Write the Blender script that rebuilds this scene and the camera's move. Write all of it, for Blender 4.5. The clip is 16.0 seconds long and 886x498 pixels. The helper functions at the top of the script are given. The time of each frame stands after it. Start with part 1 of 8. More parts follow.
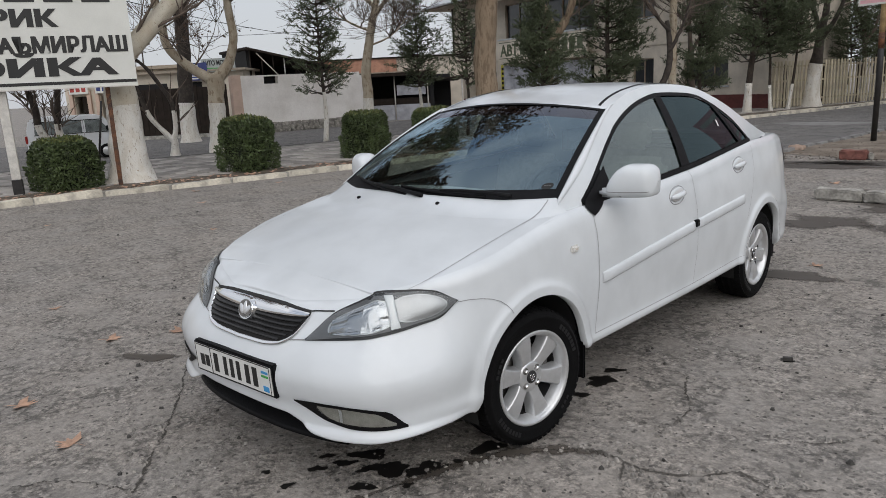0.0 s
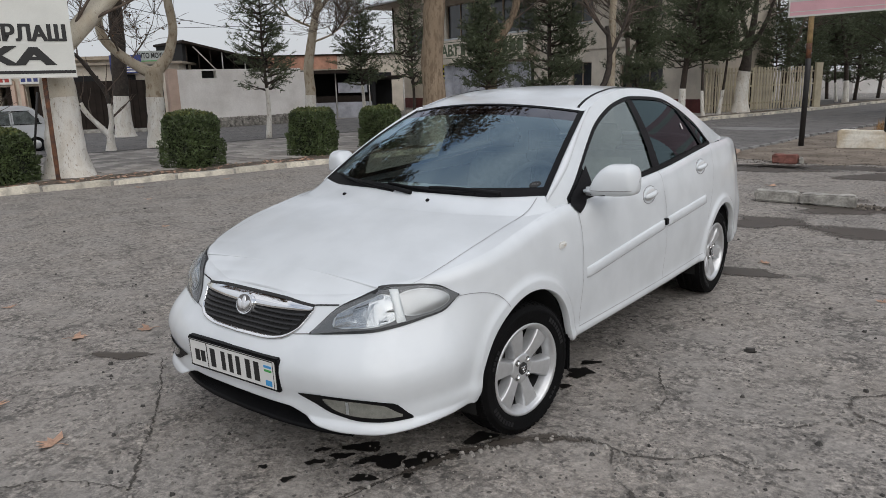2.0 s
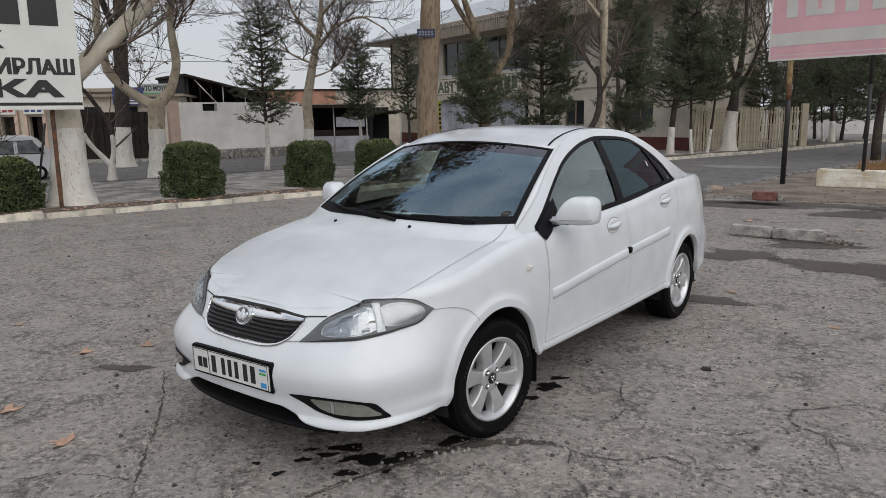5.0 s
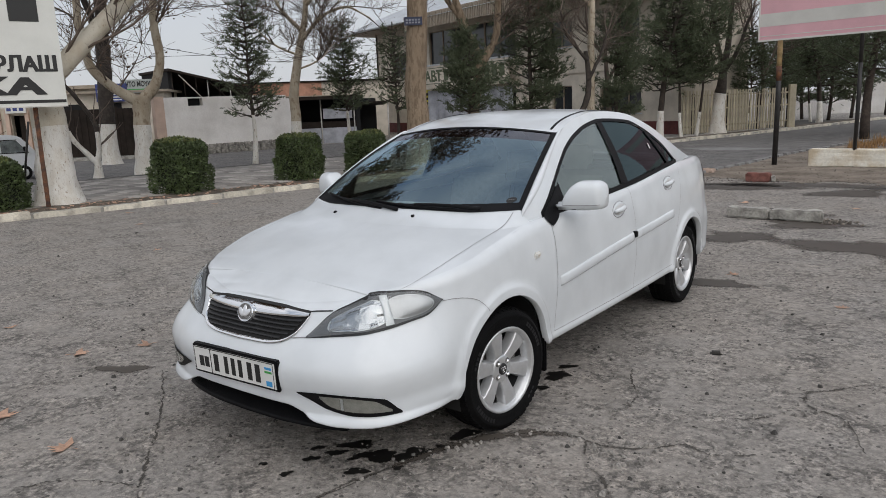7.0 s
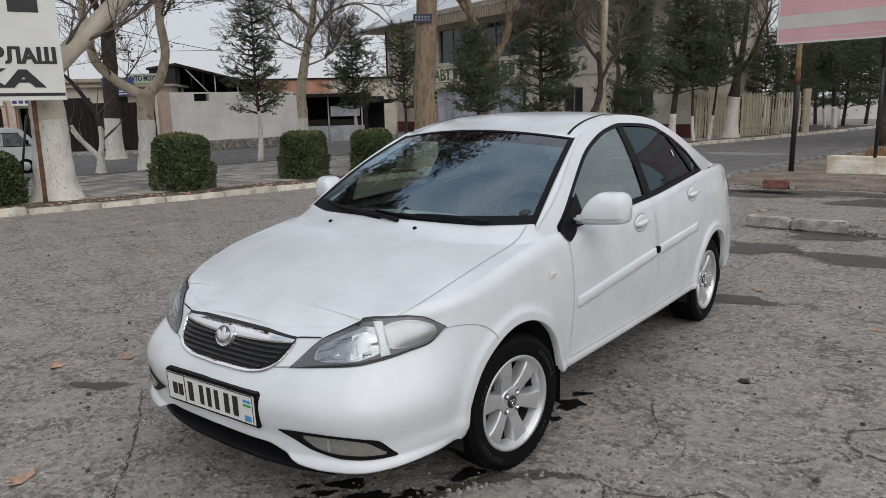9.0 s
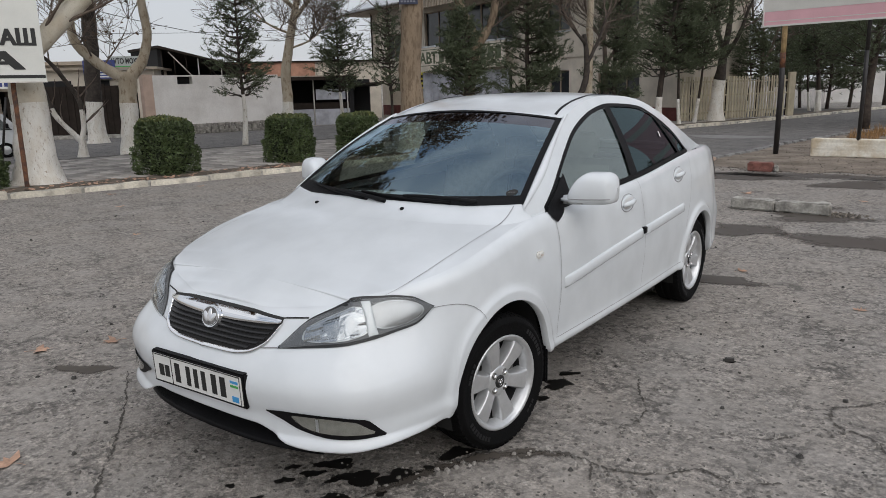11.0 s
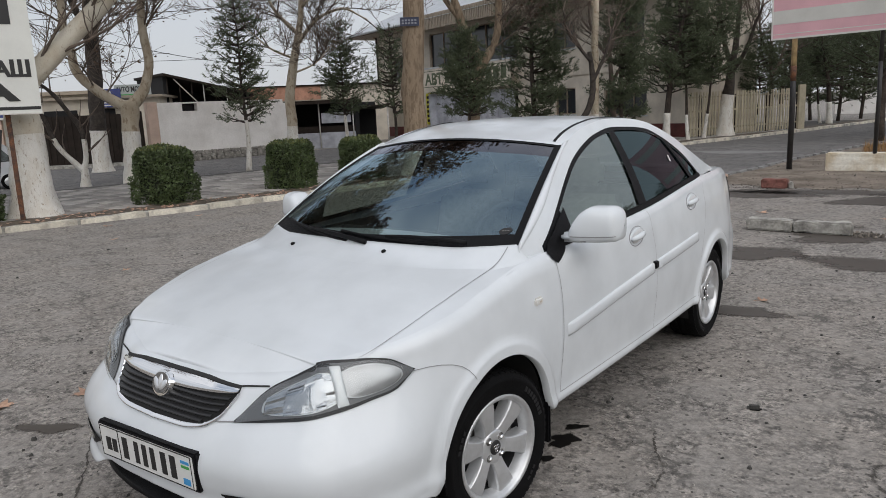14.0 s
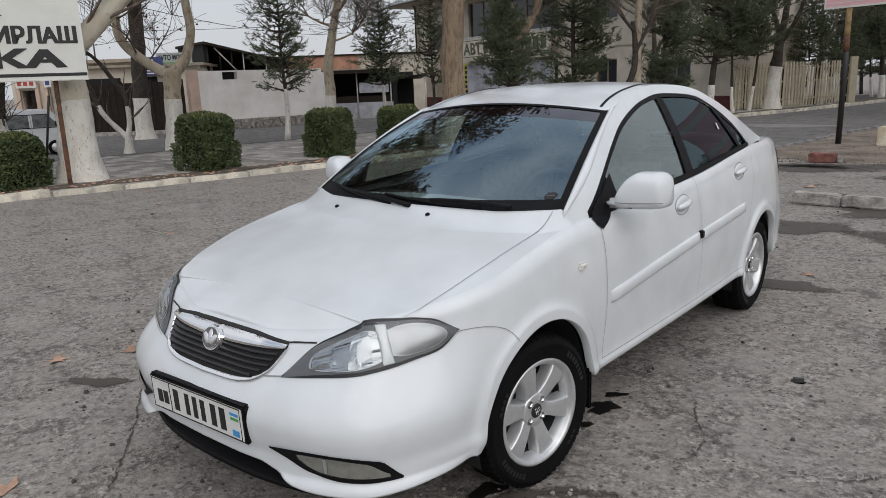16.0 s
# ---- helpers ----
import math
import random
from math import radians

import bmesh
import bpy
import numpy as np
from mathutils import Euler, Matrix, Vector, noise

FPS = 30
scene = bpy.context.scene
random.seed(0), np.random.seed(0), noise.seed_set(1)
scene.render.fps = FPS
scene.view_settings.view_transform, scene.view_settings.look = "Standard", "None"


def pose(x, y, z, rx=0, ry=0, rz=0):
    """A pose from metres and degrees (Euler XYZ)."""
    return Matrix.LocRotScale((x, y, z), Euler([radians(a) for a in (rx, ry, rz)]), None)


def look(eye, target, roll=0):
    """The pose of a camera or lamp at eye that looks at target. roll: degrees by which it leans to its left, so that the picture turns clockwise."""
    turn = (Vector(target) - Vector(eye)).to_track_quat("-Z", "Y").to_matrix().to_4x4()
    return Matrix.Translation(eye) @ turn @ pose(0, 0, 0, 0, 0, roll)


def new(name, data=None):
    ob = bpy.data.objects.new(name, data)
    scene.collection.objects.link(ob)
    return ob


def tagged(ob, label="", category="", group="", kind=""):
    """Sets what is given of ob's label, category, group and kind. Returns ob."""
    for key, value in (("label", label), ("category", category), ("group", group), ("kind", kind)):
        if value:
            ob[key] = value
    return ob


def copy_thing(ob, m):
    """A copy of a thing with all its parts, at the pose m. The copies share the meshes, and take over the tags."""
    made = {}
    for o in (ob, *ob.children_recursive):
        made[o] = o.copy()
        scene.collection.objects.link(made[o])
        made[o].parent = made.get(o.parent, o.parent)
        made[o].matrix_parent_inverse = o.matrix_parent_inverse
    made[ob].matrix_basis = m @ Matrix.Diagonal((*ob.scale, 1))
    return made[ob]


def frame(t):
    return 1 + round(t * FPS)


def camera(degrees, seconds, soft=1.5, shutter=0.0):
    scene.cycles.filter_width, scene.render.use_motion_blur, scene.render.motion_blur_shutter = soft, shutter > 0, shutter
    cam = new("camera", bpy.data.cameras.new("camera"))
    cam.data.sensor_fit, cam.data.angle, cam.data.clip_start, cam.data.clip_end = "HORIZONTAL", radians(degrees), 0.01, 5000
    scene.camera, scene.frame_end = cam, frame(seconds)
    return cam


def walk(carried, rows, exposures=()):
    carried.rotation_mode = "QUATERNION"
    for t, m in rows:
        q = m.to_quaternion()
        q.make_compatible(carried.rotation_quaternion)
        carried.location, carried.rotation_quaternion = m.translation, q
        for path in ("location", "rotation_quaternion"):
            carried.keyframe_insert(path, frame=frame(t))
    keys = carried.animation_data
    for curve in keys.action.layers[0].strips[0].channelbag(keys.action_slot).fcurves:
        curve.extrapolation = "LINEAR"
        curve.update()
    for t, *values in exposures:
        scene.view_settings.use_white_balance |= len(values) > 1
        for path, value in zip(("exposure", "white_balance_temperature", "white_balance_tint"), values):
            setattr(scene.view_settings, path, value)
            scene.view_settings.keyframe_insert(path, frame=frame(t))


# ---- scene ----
cam = camera(63.3, 16.0, 0.5)
PATH = [
    (0, (2.516, -2.326, 1.528), (1.176, -0.909, 1.083), -3.0),
    (0.5, (2.376, -2.153, 1.504), (1.05, -0.729, 1.041), -3.1),
    (1, (2.315, -2.093, 1.504), (1.018, -0.638, 1.058), -3.2),
    (1.5, (2.313, -2.359, 1.529), (1.068, -0.86, 1.079), -3.0),
    (2, (2.373, -2.548, 1.54), (1.169, -1.017, 1.086), -1.7),
    (2.5, (2.592, -2.602, 1.54), (1.41, -1.053, 1.086), -0.3),
    (3, (2.783, -2.632, 1.534), (1.574, -1.101, 1.092), -1.0),
    (3.5, (2.77, -2.67, 1.546), (1.532, -1.152, 1.143), -1.8),
    (4, (2.632, -2.793, 1.554), (1.391, -1.274, 1.165), -2.1),
    (4.5, (2.628, -2.824, 1.563), (1.405, -1.285, 1.192), -1.4),
    (4.7, (2.676, -2.797, 1.564), (1.465, -1.246, 1.204), -0.9),
    (6.8, (2.575, -2.828, 1.545), (1.403, -1.259, 1.14), -2.1),
    (7, (2.553, -2.768, 1.543), (1.373, -1.201, 1.152), -2.3),
    (7.5, (2.51, -2.515, 1.542), (1.364, -0.922, 1.153), -2.4),
    (8, (2.399, -2.444, 1.548), (1.263, -0.843, 1.166), -2.5),
    (8.5, (2.313, -2.481, 1.562), (1.12, -0.919, 1.191), -2.0),
    (9, (2.341, -2.47, 1.551), (1.147, -0.914, 1.158), -1.4),
    (9.2, (2.348, -2.455, 1.536), (1.16, -0.897, 1.135), -1.2),
    (11.5, (2.322, -2.484, 1.532), (1.175, -0.909, 1.079), -1.9),
    (12, (2.183, -2.548, 1.544), (1.049, -0.974, 1.059), -2.5),
    (12.5, (2.138, -2.46, 1.521), (0.962, -0.933, 0.99), -3.4),
    (13, (2.177, -2.197, 1.492), (0.894, -0.758, 0.96), -3.1),
    (13.5, (2.243, -2.114, 1.56), (0.978, -0.627, 1.128), -2.4),
    (14, (2.202, -2.113, 1.562), (1.013, -0.551, 1.179), -2.7),
    (14.5, (2.105, -2.119, 1.556), (0.916, -0.562, 1.154), -2.7),
    (15, (2.129, -2.149, 1.535), (0.927, -0.611, 1.096), -1.8),
    (15.5, (2.173, -2.157, 1.537), (0.957, -0.631, 1.095), -1.6),
    (16, (2.177, -2.145, 1.529), (0.92, -0.657, 1.075), -2.3),
]
walk(cam, [(t, look(eye, target, roll)) for t, eye, target, roll in PATH])

# ---- world, light ----
world = bpy.data.worlds.new("overcast_sky")
scene.world = world
world.use_nodes = True
wn, wl = world.node_tree.nodes, world.node_tree.links
wn.clear()
w_out = wn.new("ShaderNodeOutputWorld")
w_bg = wn.new("ShaderNodeBackground")
w_sky = wn.new("ShaderNodeTexSky")
w_sky.sky_type = "NISHITA"
w_sky.sun_disc = False
w_sky.sun_elevation, w_sky.sun_rotation = radians(44), radians(122.7)
w_sky.air_density, w_sky.dust_density = 1.0, 3.0
w_co = wn.new("ShaderNodeTexCoord")
w_map = wn.new("ShaderNodeMapping")
w_map.inputs["Scale"].default_value = (1.0, 1.0, 2.6)
w_noise = wn.new("ShaderNodeTexNoise")
w_noise.inputs["Scale"].default_value = 2.2
w_noise.inputs["Detail"].default_value = 6
w_ramp = wn.new("ShaderNodeValToRGB")
w_ramp.color_ramp.elements[0].position, w_ramp.color_ramp.elements[0].color = 0.34, (2.5, 3.0, 3.9, 1)
w_ramp.color_ramp.elements[1].position, w_ramp.color_ramp.elements[1].color = 0.64, (7.0, 7.0, 7.2, 1)
w_mix = wn.new("ShaderNodeMixRGB")
w_mix.inputs[0].default_value = 0.86
wl.new(w_co.outputs["Generated"], w_map.inputs[0])
wl.new(w_map.outputs[0], w_noise.inputs["Vector"])
wl.new(w_noise.outputs["Fac"], w_ramp.inputs[0])
wl.new(w_sky.outputs[0], w_mix.inputs[1])
w_sep = wn.new("ShaderNodeSeparateXYZ")
wl.new(w_co.outputs["Generated"], w_sep.inputs[0])
w_low = wn.new("ShaderNodeMapRange")
w_low.inputs[1].default_value, w_low.inputs[2].default_value = 0.30, 0.62
wl.new(w_sep.outputs["Z"], w_low.inputs[0])
w_even = wn.new("ShaderNodeMixRGB")
w_even.inputs[1].default_value = (4.9, 5.05, 5.35, 1)
wl.new(w_low.outputs[0], w_even.inputs[0])
wl.new(w_ramp.outputs[0], w_even.inputs[2])
wl.new(w_even.outputs[0], w_mix.inputs[2])
wl.new(w_mix.outputs[0], w_bg.inputs[0])
w_bg.inputs[1].default_value = 0.131
wl.new(w_bg.outputs[0], w_out.inputs[0])

sun = new("sun", bpy.data.lights.new("sun", "SUN"))
sun.data.energy, sun.data.angle, sun.data.color = 1.62, radians(80), (1.0, 0.975, 0.945)
sun.matrix_world = look((28, -18, 32), (0, 0, 0))


# ---- materials ----
def nodes_of(name):
    m = bpy.data.materials.new(name)
    m.use_nodes = True
    return m, m.node_tree.nodes, m.node_tree.links, m.node_tree.nodes["Principled BSDF"]


def mat(name, colour, rough=0.6, metal=0.0, vary=0.0, scale=6.0, bump=0.0, bump_scale=60.0, second=None, coat=0.0, spec=0.5,
        stretch=(1, 1, 1), island=0.0):
    """A surface with large stains (scale), fine grain (bump_scale), and an optional second colour that the stains mix in."""
    m, n, l, b = nodes_of(name)
    b.inputs["Roughness"].default_value = rough
    b.inputs["Metallic"].default_value = metal
    b.inputs["Coat Weight"].default_value = coat
    b.inputs["Specular IOR Level"].default_value = spec
    b.inputs["Base Color"].default_value = (*colour, 1)
    if vary or second or bump or island:
        co = n.new("ShaderNodeTexCoord")
        mp = n.new("ShaderNodeMapping")
        mp.inputs["Scale"].default_value = stretch
        l.new(co.outputs["Object"], mp.inputs[0])
        big = n.new("ShaderNodeTexNoise")
        big.inputs["Scale"].default_value, big.inputs["Detail"].default_value = scale, 5
        big.inputs["Roughness"].default_value = 0.65
        fine = n.new("ShaderNodeTexNoise")
        fine.inputs["Scale"].default_value, fine.inputs["Detail"].default_value = bump_scale, 4
        for t in (big, fine):
            l.new(mp.outputs[0], t.inputs["Vector"])
        ramp = n.new("ShaderNodeValToRGB")
        lo = tuple(c * (1 - vary) for c in colour) if second is None else second
        ramp.color_ramp.elements[0].position, ramp.color_ramp.elements[0].color = 0.36, (*lo, 1)
        ramp.color_ramp.elements[1].position, ramp.color_ramp.elements[1].color = 0.62, (*[min(1, c * (1 + vary * 0.5)) for c in colour], 1)
        l.new(big.outputs["Fac"], ramp.inputs[0])
        mul = n.new("ShaderNodeMixRGB")
        mul.blend_type = "MULTIPLY"
        mul.inputs[0].default_value = min(1.0, 0.35 + vary)
        gr = n.new("ShaderNodeMapRange")
        gr.inputs[1].default_value, gr.inputs[2].default_value = 0.3, 0.7
        gr.inputs[3].default_value, gr.inputs[4].default_value = 1 - vary * 0.9, 1 + vary * 0.5
        l.new(fine.outputs["Fac"], gr.inputs[0])
        l.new(ramp.outputs[0], mul.inputs[1])
        l.new(gr.outputs[0], mul.inputs[2])
        last = mul.outputs[0]
        if island:
            geo, obi = n.new("ShaderNodeNewGeometry"), n.new("ShaderNodeObjectInfo")
            add = n.new("ShaderNodeMath")
            add.operation = "ADD"
            l.new(geo.outputs["Random Per Island"], add.inputs[0])
            l.new(obi.outputs["Random"], add.inputs[1])
            fr = n.new("ShaderNodeMath")
            fr.operation = "FRACT"
            l.new(add.outputs[0], fr.inputs[0])
            mr = n.new("ShaderNodeMapRange")
            mr.inputs[3].default_value, mr.inputs[4].default_value = 1 - island, 1 + island * 0.6
            l.new(fr.outputs[0], mr.inputs[0])
            m2 = n.new("ShaderNodeMixRGB")
            m2.blend_type, m2.inputs[0].default_value = "MULTIPLY", 1.0
            l.new(last, m2.inputs[1])
            l.new(mr.outputs[0], m2.inputs[2])
            last = m2.outputs[0]
        l.new(last, b.inputs["Base Color"])
        if bump:
            bp = n.new("ShaderNodeBump")
            bp.inputs["Strength"].default_value, bp.inputs["Distance"].default_value = min(1.0, bump), 0.01
            l.new(fine.outputs["Fac"], bp.inputs["Height"])
            l.new(bp.outputs[0], b.inputs["Normal"])
    return m


def glass(name, tint, gloss=1.5, rough=0.0, sheen=(1, 1, 1)):
    """A thin pane: tinted see-through with a Fresnel reflection."""
    m = bpy.data.materials.new(name)
    m.use_nodes = True
    n, l = m.node_tree.nodes, m.node_tree.links
    n.clear()
    out, mix = n.new("ShaderNodeOutputMaterial"), n.new("ShaderNodeMixShader")
    tr, gl, fr = n.new("ShaderNodeBsdfTransparent"), n.new("ShaderNodeBsdfGlossy"), n.new("ShaderNodeLayerWeight")
    tr.inputs[0].default_value = (*tint, 1)
    gl.inputs["Roughness"].default_value = rough
    gl.inputs[0].default_value = (*sheen, 1)
    fr.inputs["Blend"].default_value = 0.5
    pw, sh = n.new("ShaderNodeMath"), n.new("ShaderNodeMapRange")
    pw.operation, pw.inputs[1].default_value = "POWER", 4.0
    sh.inputs[3].default_value, sh.inputs[4].default_value = ((gloss - 1) / (gloss + 1)) ** 2, 1.0
    l.new(fr.outputs["Facing"], pw.inputs[0])
    l.new(pw.outputs[0], sh.inputs[0])
    l.new(sh.outputs[0], mix.inputs[0])
    l.new(tr.outputs[0], mix.inputs[1])
    l.new(gl.outputs[0], mix.inputs[2])
    l.new(mix.outputs[0], out.inputs[0])
    return m


def car_paint():
    """White paint with a clear coat, a little dust low down in patches and faint water marks."""
    m, n, l, b = nodes_of("white_paint")
    co = n.new("ShaderNodeTexCoord")
    a = n.new("ShaderNodeTexNoise")
    a.inputs["Scale"].default_value, a.inputs["Detail"].default_value = 5.0, 6
    l.new(co.outputs["Object"], a.inputs["Vector"])
    r = n.new("ShaderNodeValToRGB")
    r.color_ramp.elements[0].position, r.color_ramp.elements[0].color = 0.35, (0.625, 0.655, 0.678, 1)
    r.color_ramp.elements[1].position, r.color_ramp.elements[1].color = 0.6, (0.675, 0.706, 0.730, 1)
    l.new(a.outputs["Fac"], r.inputs[0])
    l.new(r.outputs[0], b.inputs["Base Color"])
    rr = n.new("ShaderNodeMapRange")
    rr.inputs[3].default_value, rr.inputs[4].default_value = 0.08, 0.18
    l.new(a.outputs["Fac"], rr.inputs[0])
    l.new(rr.outputs[0], b.inputs["Coat Roughness"])
    b.inputs["Roughness"].default_value = 0.5
    b.inputs["Specular IOR Level"].default_value = 0.1
    b.inputs["Coat Weight"].default_value = 1.0
    return m


M_PAINT = car_paint()
M_SEAM = mat("seam_shadow", (0.27, 0.27, 0.275), 0.8)
M_GAP = mat("gap_dark", (0.02, 0.02, 0.02), 0.8)
M_TRIM = mat("black_trim", (0.007, 0.007, 0.008), 0.5, vary=0.2, bump=0.15, bump_scale=300, spec=0.13)
M_WELL = mat("wheel_well_liner", (0.012, 0.012, 0.012), 0.9)
M_TYRE = mat("tyre_rubber", (0.006, 0.006, 0.0064), 0.75, vary=0.3, scale=9, bump=0.2, bump_scale=180, spec=0.1)
M_ALLOY = mat("silver_alloy", (0.60, 0.61, 0.62), 0.32, 0.6, vary=0.08, scale=14)
M_CHROME = mat("chrome", (0.86, 0.87, 0.88), 0.06, 1.0)
M_STEEL = mat("brake_steel", (0.25, 0.24, 0.23), 0.45, 0.9, vary=0.3, scale=20)
M_WSH = glass("windscreen_glass", (0.50, 0.56, 0.54), 2.95, 0.0, (0.66, 0.86, 0.98))
M_WSB = glass("windscreen_band_glass", (0.12, 0.12, 0.14), 2.1, 0.0, (0.80, 0.82, 0.92))
M_DOORGL = glass("side_glass", (0.74, 0.82, 0.76), 2.6, 0.0, (0.90, 1.0, 0.98))
M_TINT = glass("tinted_glass", (0.13, 0.13, 0.135), 1.75, 0.0, (0.42, 0.56, 0.59))
M_LENS = glass("lamp_lens", (0.86, 0.88, 0.88), 1.45)
M_LAMPD = mat("lamp_bezel", (0.15, 0.15, 0.155), 0.4, 0.3)
M_REFL = mat("lamp_reflector", (0.55, 0.56, 0.58), 0.2, 0.9, vary=0.14, scale=24, bump=0.25, bump_scale=42, stretch=(1, 1, 0.4))
M_FOG = mat("fog_lamp_diffuser", (0.42, 0.41, 0.37), 0.25, 0.5, vary=0.15, scale=18)
M_RED = mat("red_lamp", (0.25, 0.01, 0.01), 0.15, coat=0.5)
M_SEAT = mat("seat_cloth", (0.22, 0.22, 0.21), 0.9, vary=0.2, scale=30)
M_DASH = mat("dashboard_plastic", (0.03, 0.03, 0.032), 0.65, vary=0.15, bump=0.2, bump_scale=400)
M_PLATE = mat("plate_white", (0.75, 0.75, 0.73), 0.35, vary=0.05)
M_BLACK = mat("black_ink", (0.012, 0.012, 0.012), 0.5)
M_BLUE = mat("blue_ink", (0.05, 0.30, 0.62), 0.5)
M_GREEN = mat("green_ink", (0.06, 0.35, 0.08), 0.5)


# ---- mesh helpers ----
def link_mesh(name, verts, faces, material, parent=None, label="", smooth=True):
    me = bpy.data.meshes.new(name)
    me.from_pydata([tuple(map(float, v)) for v in verts], [], faces)
    me.materials.append(material)
    if smooth:
        me.shade_smooth()
    ob = new(name, me)
    ob.parent = parent
    if label:
        ob["label"] = label
    return ob


def part(name, bm, material, parent=None, label="", smooth=False):
    me = bpy.data.meshes.new(name)
    bm.to_mesh(me)
    bm.free()
    me.materials.append(material)
    if smooth:
        me.shade_smooth()
    ob = new(name, me)
    ob.parent = parent
    if label:
        ob["label"] = label
    return ob


def thing(name, label, category, at=(0, 0, 0), turn=0.0, group="", kind=""):
    ob = new(name)
    ob.empty_display_size = 0.2
    ob.matrix_basis = pose(*at, 0, 0, turn)
    return tagged(ob, label, category, group, kind)


def grid(rows, closed=False):
    """Faces for equal rows of points."""
    n = len(rows[0])
    verts = [p for r in rows for p in r]
    faces = []
    for i in range(len(rows) - 1):
        for j in range(n if closed else n - 1):
            k = (j + 1) % n
            faces.append((i * n + j, i * n + k, (i + 1) * n + k, (i + 1) * n + j))
    return verts, faces


def box_bm(lo, hi, bevel=0.0, bm=None, segments=2):
    bm = bm or bmesh.new()
    c = [(a + b) / 2 for a, b in zip(lo, hi)]
    d = [max(1e-4, b - a) for a, b in zip(lo, hi)]
    r = bmesh.ops.create_cube(bm, size=1, matrix=Matrix.Translation(c) @ Matrix.Diagonal((*d, 1)))
    if bevel:
        es = list({e for v in r["verts"] for e in v.link_edges})
        bmesh.ops.bevel(bm, geom=es, offset=bevel, segments=segments, affect="EDGES", clamp_overlap=True)
    return bm


def tube(points, radii, sides=8, cap=True):
    """A tapering tube along points; verts and faces."""
    pts = [Vector(p) for p in points]
    rows = []
    up = Vector((0.31, 0.22, 0.92)).normalized()
    for i, p in enumerate(pts):
        d = (pts[min(i + 1, len(pts) - 1)] - pts[max(i - 1, 0)]).normalized()
        a = d.cross(up)
        if a.length < 0.05:
            a = d.cross(Vector((1, 0, 0)))
        a.normalize()
        b = d.cross(a)
        r = float(radii[i] if hasattr(radii, "__len__") else radii)
        rows.append([tuple(p + r * (math.cos(t) * a + math.sin(t) * b)) for t in (2 * math.pi * k / sides for k in range(sides))])
    v, f = grid(rows, True)
    if cap:
        f.append(tuple(range(sides))[::-1])
        f.append(tuple(range(len(v) - sides, len(v))))
    return v, f


def join(*meshes):
    verts, faces = [], []
    for v, f in meshes:
        o = len(verts)
        verts += list(v)
        faces += [tuple(i + o for i in q) for q in f]
    return verts, faces


def pch(pts, u):
    """Smooth curve through (u, value) knots, without overshoot."""
    x = np.array([p[0] for p in pts], float)
    y = np.array([p[1] for p in pts], float)
    u = np.clip(np.asarray(u, float), x[0], x[-1])
    h, d = np.diff(x), np.diff(y) / np.diff(x)
    m = np.zeros(len(x))
    for i in range(1, len(x) - 1):
        if d[i - 1] * d[i] > 0:
            w1, w2 = 2 * h[i] + h[i - 1], h[i] + 2 * h[i - 1]
            m[i] = (w1 + w2) / (w1 / d[i - 1] + w2 / d[i])
    m[0], m[-1] = d[0], d[-1]
    k = np.clip(np.searchsorted(x, u) - 1, 0, len(x) - 2)
    t = (u - x[k]) / h[k]
    return ((1 + 2 * t) * (1 - t) ** 2 * y[k] + t * (1 - t) ** 2 * h[k] * m[k] + t * t * (3 - 2 * t) * y[k + 1] + t * t * (t - 1) * h[k] * m[k + 1])


def lathe(profile, sides=48, axis="x"):
    """Turn (radius, along) knots about the x axis."""
    rows = [[(a, r * math.cos(t), r * math.sin(t)) for t in (2 * math.pi * k / sides for k in range(sides))] for r, a in profile]
    return grid(rows, True)


def letters(text, size, depth, material, parent, m, name="lettering", width=None, squeeze=1.0, bold=0.028, heavy=0.0):
    """Solid lettering in the built-in font, as a mesh in the xz plane at pose m."""
    cu = bpy.data.curves.new(name, "FONT")
    cu.body, cu.size, cu.extrude, cu.align_x = text, size, depth, "LEFT"
    cu.offset = bold * size
    tmp = bpy.data.objects.new(name, cu)
    scene.collection.objects.link(tmp)
    me = bpy.data.meshes.new_from_object(tmp.evaluated_get(bpy.context.evaluated_depsgraph_get()))
    bpy.data.objects.remove(tmp)
    xs = [v.co.x for v in me.vertices]
    k = width / (max(xs) - min(xs)) if width else squeeze
    x0 = min(xs)
    flat = [((v.co.x - x0) * k, -v.co.z, v.co.y) for v in me.vertices]
    faces = [tuple(p.vertices) for p in me.polygons]
    # heavy strokes: the same letters laid over themselves, each a little to the side
    shifts = (0.0,) if not heavy else (-heavy, 0.0, heavy)
    sets = [([tuple(m @ Vector((x + dx, y - 0.0006 * j, z))) for x, y, z in flat], faces) for j, dx in enumerate(shifts)]
    bpy.data.meshes.remove(me)
    return link_mesh(name, *join(*sets), material, parent, "", False)


